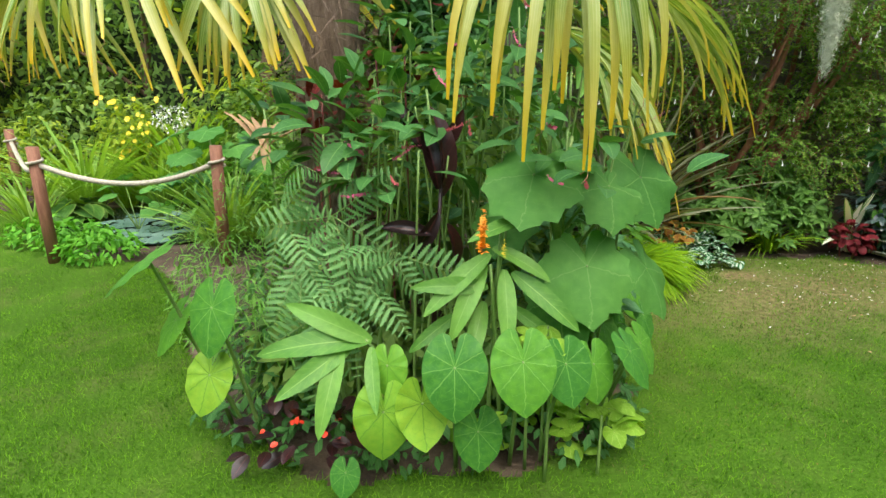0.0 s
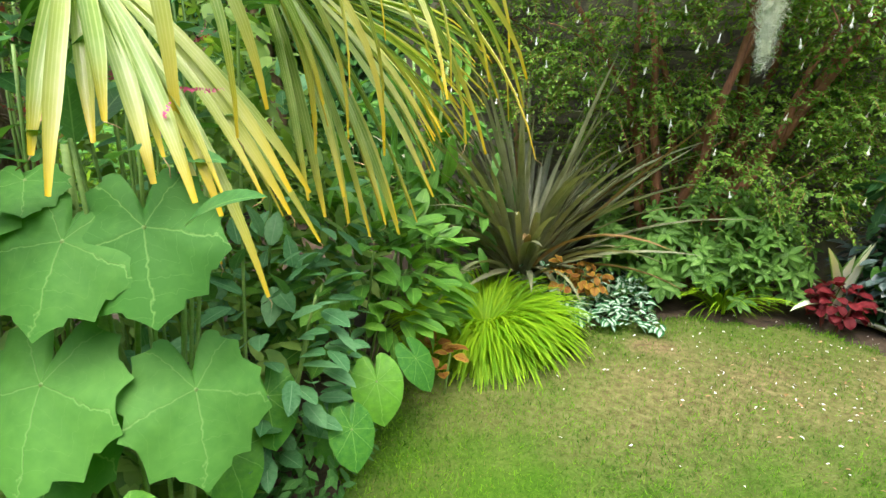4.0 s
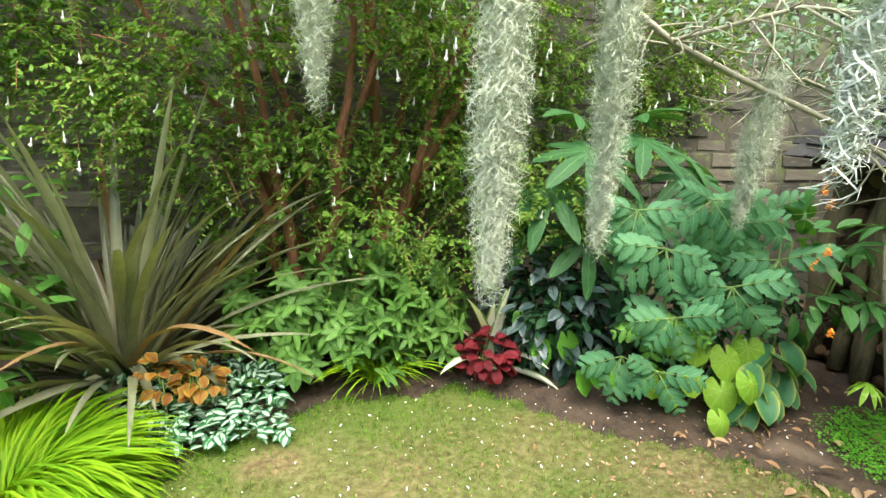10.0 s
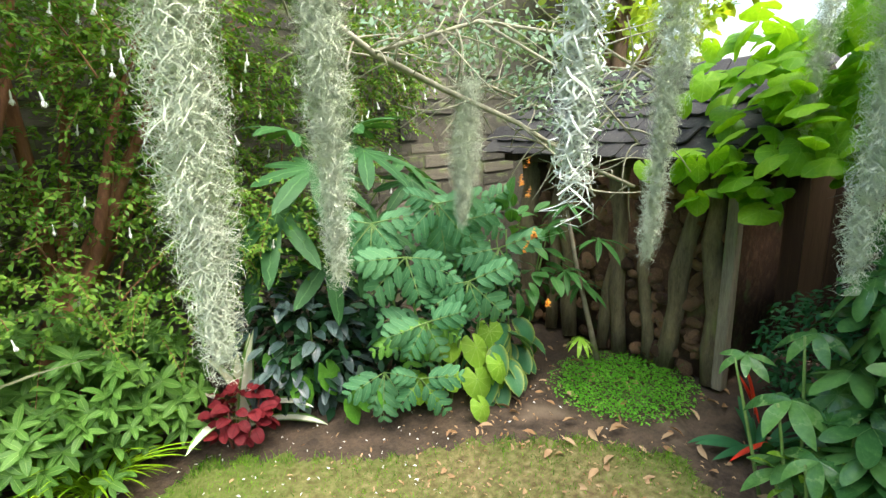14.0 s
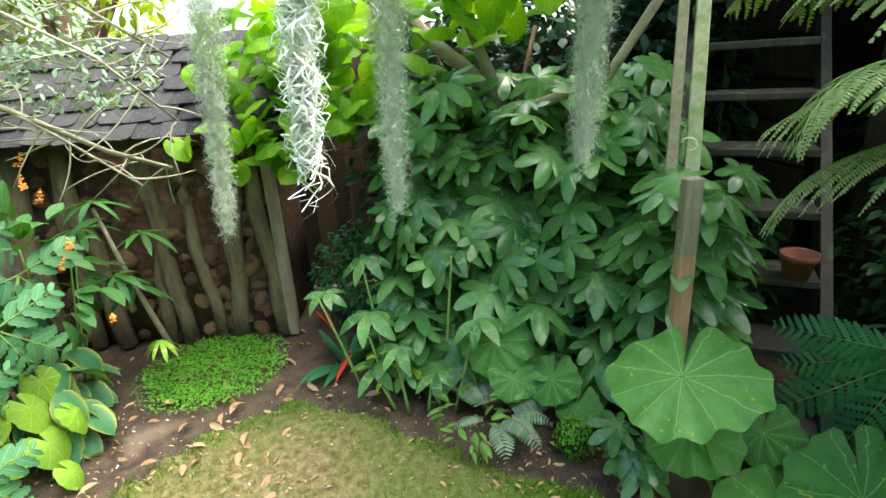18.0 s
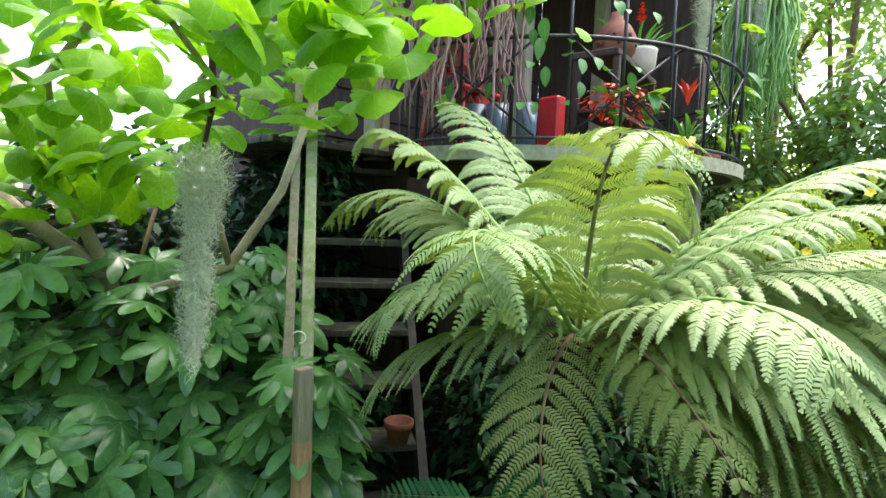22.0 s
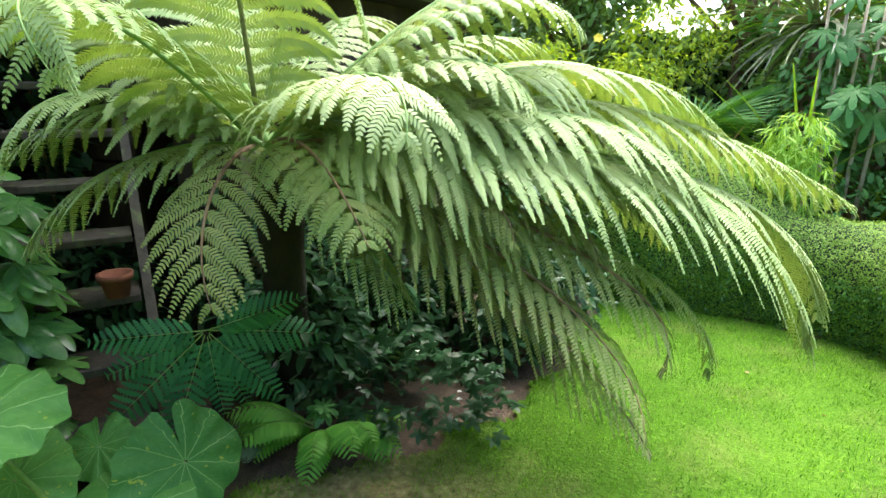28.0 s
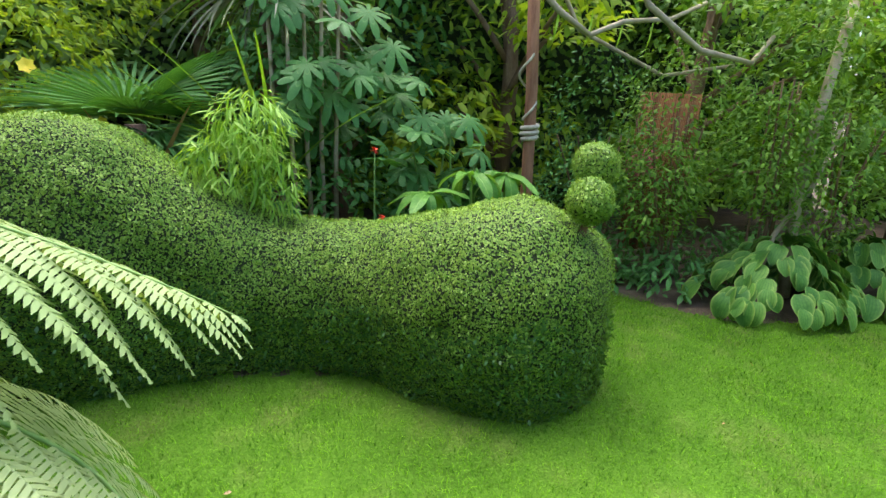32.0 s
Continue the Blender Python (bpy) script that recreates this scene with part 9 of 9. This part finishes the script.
PALE = "pale feathery tree bright against the sky"
DK, MID, SUN = "dark green dense tree at the garden's edge", "mid-green leafy tree behind the border", "sunlit yellow-green tree behind the border"
for k, (x, y, h_, w_, n, m_, lab) in enumerate(((0.2, -4.6, 4.5, 1.6, 4200, M_SHRUB, MID), (-1.6, -4.6, 4.2, 1.5, 4200, M_YELLOWG, SUN), (-3.4, -3.6, 4.2, 1.5, 4200, M_FUCH, MID), (-4.6, -2.0, 4.5, 1.6, 4200, M_FUCH, MID), (1.4, -5.6, 5.0, 1.7, 8000, M_PALEG, PALE),
                                                 (3.4, -5.6, 5.6, 1.7, 9000, M_PALEG, PALE), (5.4, -5.0, 6.5, 1.7, 9000, M_CONIFER, DK), (6.8, -4.0, 6.0, 1.5, 5000, M_CONIFER, DK), (4.3, -6.4, 6.5, 1.8, 9000, M_PALEG, PALE), (0.6, 6.6, 4.2, 1.6, 4200, M_SHRUB, MID), (-0.9, 5.9, 3.4, 1.0, 3500, M_WOODS, MID), (-2.4, 7.6, 4.2, 1.6, 3800, M_YELLOWG, SUN), (-4.4, 8.2, 4.5, 1.7, 3800, M_WOODS, MID), (-6.6, 7.6, 4.5, 1.7, 3500, M_YELLOWG, SUN),
                                                 (-8.0, 4.5, 4.5, 1.8, 3500, M_WOODS, MID), (-8.2, 1.0, 4.5, 1.8, 3500, M_WOODS, MID), (-6.8, -2.2, 4.5, 1.8, 3500, M_WOODS, MID), (7.4, 4.6, 3.6, 1.2, 3000, M_YELLOWG, SUN), (8.2, 2.6, 3.4, 1.2, 2600, M_WOODS, MID), (3.4, 6.7, 4.0, 1.6, 3500, M_WOODS, MID))):
    tree((x, y, 0), h_, w_, n, m_, 600 + 3 * k, lab, LFN if m_ == M_CONIFER else LFW, (0.14, 0.26) if m_ == M_CONIFER else (0.09, 0.17))

# ---------------------------------------------------------------- tall hedges that close the garden
def boundary(a, b, h_, seed, label, material, n):
    t = thing("boundary_hedge", label, "hedge", (*a, 0), group="boundary hedges")
    d = Vector((b[0] - a[0], b[1] - a[1], 0))
    nrm = Vector((-d.y, d.x, 0)).normalized()
    V, F = [], []
    NX, NZ = 36, 14
    for i in range(NX + 1):
        for k in range(NZ + 1):
            p = d * (i / NX) + Vector((0, 0, h_ * k / NZ * (1 + 0.12 * nz(i * 0.3, seed, 0))))
            p += nrm * (0.35 * nz(p.x * 1.3, p.y * 1.3, p.z * 1.3 + seed))
            V.append(tuple(p))
    idx = np.arange((NX + 1) * (NZ + 1)).reshape(NX + 1, NZ + 1)
    F = np.stack([idx[:-1, :-1], idx[1:, :-1], idx[1:, 1:], idx[:-1, 1:]], -1).reshape(-1, 4)
    V = np.array(V)
    off = np.array(nrm) * -0.12
    # solid core whose near-black colour gives the shade deep in the foliage
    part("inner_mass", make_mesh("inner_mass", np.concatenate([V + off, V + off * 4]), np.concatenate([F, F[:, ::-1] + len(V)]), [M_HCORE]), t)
    for s_ in (1, -1):
        clothe("foliage", V + off * (0 if s_ > 0 else 5), F if s_ > 0 else F[:, ::-1], n, (0.06, 0.13), [material], t, seed + s_, "leaves", 0.10)


boundary((-6.5, -3.9), (-0.3, -5.1), 3.4, 5, "tall dark mixed hedge closing the garden", M_WOODS, 6000)
boundary((-0.3, -5.1), (4.6, -6.2), 2.3, 10, "mixed leafy hedge closing the garden", M_WOODS, 5000)
boundary((-9.0, 8.5), (-6.5, -3.9), 3.2, 6, "tall dark mixed hedge closing the garden", M_WOODS, 6000)
boundary((0.6, 6.9), (-9.0, 8.9), 3.0, 7, "tall green mixed hedge beyond the pond", M_WOODS, 9000)
boundary((0.55, 5.5), (-1.7, 6.6), 2.6, 8, "leafy shrubs beside the stone wall's end", M_SHRUB, 5000)
boundary((4.6, -6.2), (7.8, -3.0), 3.0, 9, "tall dark conifer hedge behind the summer house", M_CONIFER, 5000)

# ---------------------------------------------------------------- pond, rope fence and border to the west
pond = whole("pond", Build().add([(-3.1 + 1.35 * cos(t) + 0.15 * sin(3 * t), 5.75 + 0.95 * sin(t), 0.002) for t in np.linspace(0, tau, 40)[:-1]], [tuple(range(39))]).mesh("pond", [M_WATER], False), "dark garden pond with leaves on it", "pond", kind="structure")
RPOSTS = [(-4.95, 6.0), (-3.36, 4.32), (-1.86, 4.30)]
for k, (x, y) in enumerate(RPOSTS):
    t = thing("rope_fence_post", "round red-brown timber post of a rope fence", "post", (x, y, 0), group="rope fence posts")
    part("post", Build().tube([(0, 0, -0.05), (0.02, 0, 0.5), (0.05, 0, 0.98)], [0.05, 0.048, 0.047], 10).mesh("post", [M_POST]), t)
    part("rope_knot", Build().tube([(0.04 + 0.056 * cos(a), 0.056 * sin(a), 0.82 + 0.008 * a) for a in np.linspace(0, 9, 30)], 0.013, 6).mesh("rope_knot", [M_ROPE]), t)
for k in range(2):
    a, c = Vector((RPOSTS[k][0] + 0.04, RPOSTS[k][1], 0.85)), Vector((RPOSTS[k + 1][0] + 0.04, RPOSTS[k + 1][1], 0.85))
    whole("rope", Build().tube(bez(a, (a + c) / 2 - Vector((0, 0, 0.34)), c, 16), 0.022, 8).mesh("rope", [M_ROPE]), "pale thick rope slung between posts", "rope", group="ropes")
a = Vector((-4.95, 6.0, 0.85))
whole("rope", Build().tube(bez(a, (-5.3, 7.0, 0.4), (-5.6, 7.8, 0.8), 12), 0.016, 8).mesh("rope", [M_ROPE]), "pale thick rope slung between posts", "rope", group="ropes")
for k, (x, y, z, m_, sz, n) in enumerate(((-3.0, 4.40, 0.10, M_MAT, (0.05, 0.09), 500), (-3.85, 4.85, 0.10, M_MAT, (0.05, 0.09), 400), (-3.35, 4.6, 0.12, M_MAT, (0.05, 0.09), 450))):
    far_bush("pond_edge_plant", "low bright green leafy plant at the pond's edge", (x, y, 0), [((0, 0, z), (0.35, 0.22, z + 0.08))], n, sz, m_, 150 + k, "ground cover", LFW)
for k, (x, y, L_, n, m_) in enumerate(((-1.9, 4.9, 0.6, 40, M_BAMBOO), (-1.5, 4.6, 0.6, 60, M_FUCH), (-3.5, 6.3, 1.0, 50, M_BAMBOO), (-3.9, 6.3, 0.7, 40, M_HAKO), (-1.3, 5.3, 1.3, 70, M_MELI2), (-2.15, 4.7, 0.4, 45, M_BAMBOO))):
    t = thing("pond_reed", "clump of thin upright green reeds by the pond", "reed", (x, y, 0), group="pond reeds")
    mound(t, n * 3, (L_ * 0.6, L_), 0.55, m_, 160 + k, 0.12, lean=(0.9, 1.5), droop=0.9, label="thin reed blades")
for k, (x, y, s) in enumerate(((-2.6, 5.35, 0.32), (-2.2, 5.5, 0.34), (-1.9, 5.35, 0.3), (-2.9, 5.4, 0.26), (-2.4, 5.2, 0.25), (-3.2, 5.3, 0.26), (-1.6, 5.6, 0.36), (-1.3, 5.1, 0.3))):
    t = thing("umbrella_plant", "waterside plant with round lobed green leaves", "foliage plant", (x, y, 0), group="umbrella plants")
    for q in range(5):
        a = U(0, tau)
        stalked(t, L_LOBED if k % 2 else L_ROUND, (0, 0, 0), (0.2 * cos(a), 0.2 * sin(a), U(0.2, 0.6)), s * U(0.7, 1), (cos(a), sin(a) - 0.5, -0.4), M_STEM, r=0.005)
far_bush("border_shrub", "mixed leafy border beyond the pond", (-3.4, 7.0, 0), [((0, 0, 0.6), (1.6, 0.5, 0.6)), ((1.5, -0.3, 0.9), (0.9, 0.5, 0.8)), ((-1.5, 0.2, 0.8), (1.0, 0.5, 0.7))], 5200, (0.06, 0.13), M_WOODS, 170, leaf=LFW)
yf = far_bush("yellow_daisies", "bright yellow flowers above pale foliage", (-3.75, 6.6, 0), [((0, 0, 0.75), (0.35, 0.25, 0.3))], 500, (0.05, 0.09), M_YELLOWG, 171, "flowering plant", LFW)
for k in range(26):
    part("flower", FY, yf, aim((r.uniform(-0.35, 0.35), -0.2 + r.uniform(-0.1, 0.1), r.uniform(0.6, 1.3)), (1, 0, 0.2), (0, -1, 0.5), 0, r.uniform(0.7, 1.2)))
wy = far_bush("white_flowered_plant", "airy cream-white flower heads", (-3.3, 6.5, 0), [((0, 0, 1.05), (0.22, 0.2, 0.16))], 360, (0.02, 0.035), M_WHITE, 172, "flowering plant", LFW)
part("stem", stalk((0, 0, 0), (0, 0, 1.0), 0.008, M_STEM, 0), wy)
bt = far_bush("airy_border_plant", "feathery green plant in the palm bed's west side", (-1.25, 3.2, 0), [((0, 0, 0.5), (0.4, 0.5, 0.5)), ((0.3, 0.6, 0.7), (0.4, 0.4, 0.6)), ((0.1, -0.4, 0.35), (0.3, 0.3, 0.35)), ((0.45, -0.85, 0.32), (0.28, 0.3, 0.34))], 3400, (0.04, 0.09), M_MELI2, 173, leaf=LFN)
far_bush("bed_filler", "dark leafy plants filling the palm bed", (0.0, 2.9, 0), [((0, 0, 0.35), (0.7, 0.7, 0.4)), ((-0.5, 0.3, 0.5), (0.5, 0.6, 0.5)), ((0.3, 0.7, 0.6), (0.5, 0.5, 0.6)), ((0.0, 0.5, 1.2), (0.6, 0.5, 0.5)), ((-0.45, -0.55, 0.25), (0.4, 0.25, 0.25)), ((0.3, -0.55, 0.2), (0.4, 0.25, 0.25))], 5200, (0.07, 0.13), M_WOODS, 174, leaf=LFW)
# bright waterside planting round the pond
for k, (x, y, L_, n, m_) in enumerate(((-4.35, 5.35, 0.9, 60, M_BAMBOO), (-4.3, 6.2, 1.3, 110, M_BAMBOO), (-1.95, 4.75, 1.0, 80, M_BAMBOO), (-3.3, 6.65, 1.4, 110, M_LIME))):
    t = thing("waterside_iris", "clump of broad upright light green iris leaves", "iris", (x, y, 0), group="waterside irises")
    for i in range(3):
        mound(t, n // 3, (L_ * 0.6, L_), 0.9, m_, 260 + 5 * k + i, 0.16, lean=(0.9, 1.5), droop=0.8, label="sword-shaped leaves")
for k, (x, y, z, w, n, m_) in enumerate(((-4.1, 6.75, 0.9, 0.5, 900, M_YELLOWG), (-2.4, 6.7, 1.1, 0.6, 900, M_FUCH), (-5.2, 6.6, 0.7, 0.5, 700, M_YELLOWG), (-2.0, 6.3, 0.6, 0.5, 700, M_PALEG))):
    far_bush("bright_border_shrub", "pale yellow-green leafy shrub in the pond border", (x, y, 0), [((0, 0, z * 0.6), (w, 0.35, z * 0.6)), ((0.15, 0, z), (w * 0.7, 0.3, 0.4))], n, (0.06, 0.12), m_, 270 + k, leaf=LFW)
M_PAD = leaf_mat("lily_pad", (0.07, 0.16, 0.12), (0.20, 0.32, 0.27), (0.24, 0.36, 0.30), "fan", 0.25, 0.0, veins=3, vw=0.02, spec=0.6)
L_PAD = leaf_set(lambda i: polar_leaf(round_outline(1.0, 0.02), 36, 2, 0.0, 0.0, 0.006, 7, i), [M_PAD], "pad")
r = random.Random(281)
for k, (x, y) in enumerate(((-3.25, 5.2), (-2.95, 5.0), (-2.7, 5.4), (-3.5, 5.6), (-3.1, 5.7))):
    t = thing("water_lily", "floating round grey-green water lily pads on the pond", "water plant", (x, y, 0.008), group="water lilies")
    for q in range(7):
        a = q * 2.4
        part("pad", r.choice(L_PAD), t, pose(0.10 * math.sqrt(q + 0.2) * cos(a), 0.10 * math.sqrt(q + 0.2) * sin(a), 0.003 * q, r.uniform(-3, 3), r.uniform(-3, 3), r.uniform(0, 360)) @ Matrix.Scale(r.uniform(0.15, 0.22), 4))
gb = thing("waterside_hosta", "clump of broad blue-grey leaves beside the pond", "foliage plant", (-4.15, 5.75, 0))
for k in range(18):
    a = tau * k / 18
    part("leaf", R_.choice(L_HOSTA2), gb, aim((0.1 * cos(a), 0.1 * sin(a), 0.12 + 0.02 * (k % 5)), (cos(a), sin(a), 0.35 - 0.12 * (k % 4)), (0, 0, 1), U(-0.3, 0.3), U(0.26, 0.36)))
gu = thing("giant_rhubarb", "waterside plant with large lobed light green leaves", "foliage plant", (-2.1, 4.95, 0))
for k in range(9):
    a = tau * k / 9
    stalked(gu, L_LOBED, (0, 0, 0), (0.34 * cos(a), 0.28 * sin(a), 0.75 + 0.35 * ((k * 5) % 9) / 9), 0.34, (cos(a), sin(a) - 0.7, -0.5), M_STEM, r=0.008)
df = thing("dry_palm_leaf", "withered brown palm leaf hanging beside the trunk", "dead leaf", (-1.32, 4.1, 0))
for k in range(7):
    V, F, UV = strip_leaf(0.42, 0.06, 7, 2, None, 0.6, 0.4)
    part("leaflet", make_mesh("leaflet", V, F, [M_DRYLEAF], UV), df, aim((0.1 * k - 0.3, 0, 1.25 - 0.02 * k), (0.8 - 0.25 * k, -0.3, -0.35 + 0.04 * k)))
part("stem", stalk((0.0, 0.1, 0), (0, 0, 1.27), 0.012, M_STEM, 0.05), df)
# ---------------------------------------------------------------- things on and by the balcony
def pot(name, label, loc, prof, material, plant=None):
    t = thing(name, label, "plant pot", loc)
    part("pot", Build().lathe(prof, 22).mesh("pot", [material]), t)
    return t


BP = lambda deg, r_=1.28: (BX + r_ * cos(radians(deg)), BY + r_ * sin(radians(deg)), BZ - 0.03)
cyl = lambda r_, h_: [(r_ * 0.85, 0), (r_, h_), (r_ * 0.9, h_), (r_ * 0.8, h_ * 0.5)]
pot("yellow_pot", "bright yellow cylindrical glazed pot on the balcony", BP(166, 1.27), cyl(0.055, 0.15), M_YPOT)
fy_ = thing("red_bromeliad", "bromeliad with an upright red flower", "bromeliad", (*BP(166, 1.27)[:2], BZ + 0.1))
blades(fy_, (0, 0, 0), 9, (0.2, 0.3), (0.02, 0.03), [M_SHRUB], (0.6, 1.4), (0.3, 1.0), 71, "leaf")
for k in range(5):
    V, F, UV = strip_leaf(0.16, 0.04, 5, 2, None, 0.3, 0.5)
    part("bract", make_mesh("bract", V, F, [M_RED], UV), fy_, aim((0, 0, 0.2), (0.3 * cos(k * 1.3), 0.3 * sin(k * 1.3), 1)))
pot("grey_pot", "round pale stone pot on the balcony", BP(145, 1.28), [(0.05, 0), (0.09, 0.06), (0.085, 0.13), (0.075, 0.13), (0.06, 0.05)], M_LICHEN)
bgn = thing("coral_begonia", "begonia with hanging coral-red flowers", "flowering plant", (*BP(145, 1.28)[:2], BZ + 0.1))
cloud("flower_cluster", [((0, 0, 0.16), (0.2, 0.2, 0.1))], 170, (0.03, 0.055), [M_RED], bgn, "coral-red petals", 181, LFW)
leafy(bgn, L_SHRUB, (0, 0, 0.12), (0.18, 0.18, 0.16), 24, (0.08, 0.12), seed=182)
for k, d in enumerate((108, 114, 122)):
    pot("blue_grey_pot", "tall blue-grey glazed pot on the balcony", BP(d, 1.2), cyl(0.06, 0.28), M_BLUEPOT)
pot("terracotta_pot", "small terracotta pot with a leafy plant on the balcony", BP(186, 1.25), cyl(0.055, 0.1), M_TERRA)
tp_ = thing("trailing_plant", "small trailing plant with oval leaves in a pot", "pot plant", (*BP(186, 1.25)[:2], BZ + 0.07))
leafy(tp_, L_SHRUB, (0, 0, 0.1), (0.14, 0.14, 0.2), 22, (0.06, 0.1), seed=183)
for k, d in enumerate((100, 105, 130)):
    rb = thing("red_chair" if k < 1 else "red_box", "red painted metal garden chair" if k < 1 else "red painted box on the balcony", "chair" if k < 1 else "box", BP(d, 1.08 if k < 2 else 1.0))
    if k < 1:
        part("seat", Build().box(-0.18, 0.18, -0.18, 0.18, 0.36, 0.39, bevel=0.01).mesh("seat", [M_REDPAINT], False), rb)
        part("backrest", Build().box(-0.18, 0.18, 0.16, 0.19, 0.45, 0.75, bevel=0.03).mesh("backrest", [M_REDPAINT], False), rb)
        for sx in (-1, 1):
            for sy in (-1, 1):
                part("leg", Build().tube([(0.16 * sx, 0.16 * sy, 0), (0.15 * sx, 0.15 * sy, 0.37)], 0.012, 6).mesh("leg", [M_REDPAINT]), rb)
    else:
        part("box", Build().box(-0.07, 0.07, -0.06, 0.06, 0, 0.36, bevel=0.012).mesh("box", [M_REDPAINT], False), rb)
tb = thing("plant_table", "dark wooden plant table on the balcony", "table", (BX - 0.72, BY + 0.15, BZ - 0.03), rz=8)
part("tabletop", Build().box(-0.14, 0.14, -0.42, 0.42, 0.62, 0.66, bevel=0.006).mesh("tabletop", [M_WOOD_DK], False), tb)
part("shelf", Build().box(-0.12, 0.12, -0.4, 0.4, 0.3, 0.33, bevel=0.004).mesh("shelf", [M_WOOD_DK], False), tb)
for sx in (-1, 1):
    for sy in (-1, 1):
        part("leg", Build().box(0.12 * sx - 0.02, 0.12 * sx + 0.02, 0.38 * sy - 0.02, 0.38 * sy + 0.02, 0, 0.62, bevel=0.004).mesh("leg", [M_WOOD_DK], False), tb)
pot("cream_pot", "rounded cream glazed pot on the plant table", (BX - 0.74, BY - 0.12, BZ + 0.63), [(0.07, 0), (0.11, 0.07), (0.115, 0.15), (0.12, 0.17), (0.11, 0.17), (0.09, 0.06)], M_CREAM)
cp = thing("orange_bromeliad", "bromeliad with an orange-red flower in a cream pot", "bromeliad", (BX - 0.74, BY - 0.12, BZ + 0.78))
blades(cp, (0, 0, 0), 12, (0.25, 0.4), (0.02, 0.035), [M_SHRUB], (0.6, 1.4), (0.3, 1.0), 72, "leaf")
flower_spike(cp, (0, 0, 0.2), (0, 0, 1), 0.14, 0.04, M_RED, seed=73)
ch = pot("clay_chimenea", "round pierced terracotta clay lantern on the plant table", (BX - 0.72, BY + 0.2, BZ + 0.63), [(0.07, 0), (0.125, 0.08), (0.132, 0.16), (0.092, 0.24), (0.04, 0.29), (0.04, 0.33), (0.027, 0.33)], M_TERRA)
for k in range(16):
    a = k * 0.55
    part("hole", Build().lathe([(0.012, -0.004), (0.013, 0.004)], 8).mesh("hole", [M_WOOD_DK]), ch, aim((0.132 * cos(a), 0.132 * sin(a), 0.11 + 0.05 * (k % 2)), (0, 0, 1), (cos(a), sin(a), 0)))


def straps(name, label, top, n, L, material, spread, seed):
    """A hanging cactus: many thin stems that spill over and hang."""
    t = thing(name, label, "hanging plant", top)
    r = random.Random(seed)
    for k in range(n):
        a = r.uniform(0, tau)
        q = spread * r.uniform(0.3, 1)
        ln = r.uniform(*L)
        jx = [r.uniform(-0.05, 0.05) for _ in range(9)]
        pts = [(0, 0, 0), (q * cos(a) * 0.6, q * sin(a) * 0.6, 0.05), (q * cos(a), q * sin(a), -0.06)] + [(q * cos(a) * (1 + 0.05 * f) + jx[f], q * sin(a) * (1 + 0.05 * f) + jx[f + 4], -0.06 - (ln - 0.06) * f / 4) for f in (1, 2, 3, 4)]
        part("stem", Build().tube(pts, [0.006, 0.008, 0.008, 0.008, 0.007, 0.006, 0.003], 5).mesh("stem", [material]), t)
    part("basket", Build().lathe([(0.05, -0.1), (0.12, -0.02), (0.13, 0.03), (0.11, 0.03)], 16).mesh("basket", [M_WOOD_DK]), t)
    part("wire", Build().tube([(0, 0, 0.03), (0, 0, 4.3 - top[2])], 0.003, 4).mesh("wire", [M_IRON]), t)
    return t


straps("rat_tail_cactus", "hanging cactus with long purple-brown trailing stems", (4.25, 0.28, 3.0), 90, (0.5, 0.95), M_PINKSTRAP, 0.34, 1)
straps("mistletoe_cactus", "hanging cactus with thin bright green trailing stems", (3.3, -1.75, 3.3), 110, (0.5, 1.0), M_GREENSTRAP, 0.2, 2)
moss((BX - 1.3, BY + 0.35, 2.62), (BX - 1.3, BY + 0.35, 3.3), 0.05, 500, M_MOSS, "beard of spanish moss hanging from the balcony", 21, 0.018)
moss((BX - 1.35, BY - 0.55, 2.72), (BX - 1.35, BY - 0.55, 3.2), 0.045, 450, M_MOSS, "beard of spanish moss hanging from the balcony", 22, 0.018)
cl = thing("climbing_vine", "leafy climber winding through the railings", "climber", (BX, BY, BZ))
for k in range(70):
    a = radians(R_.choice([R_.uniform(100, 150), R_.uniform(180, 225)]))
    part("leaf", R_.choice(L_LIME if k % 5 == 0 else L_SHRUB), cl, aim((1.42 * cos(a), 1.42 * sin(a), U(0.2, 0.9)), (cos(a) * 0.5, sin(a) * 0.5, U(-1, 0.2)), (cos(a), sin(a), 0.3), U(-0.5, 0.5), U(0.08, 0.14)))

# ---------------------------------------------------------------- the wall's stones, last
r = random.Random(3)
z = 0.55
while z < 2.9:
    hgt = r.uniform(0.09, 0.24)
    x = 0.55 + r.uniform(0, 0.2)
    while x < 6.4:
        w = r.uniform(0.2, 0.48)
        part("stone", r.choice(STONES), wall_n, Matrix.Translation((x + w / 2, 5.345 + r.uniform(-0.012, 0.012), z + hgt / 2)) @ Matrix.Diagonal((w - 0.018, 0.11, hgt - 0.016, 1)))
        x += w
    z += hgt
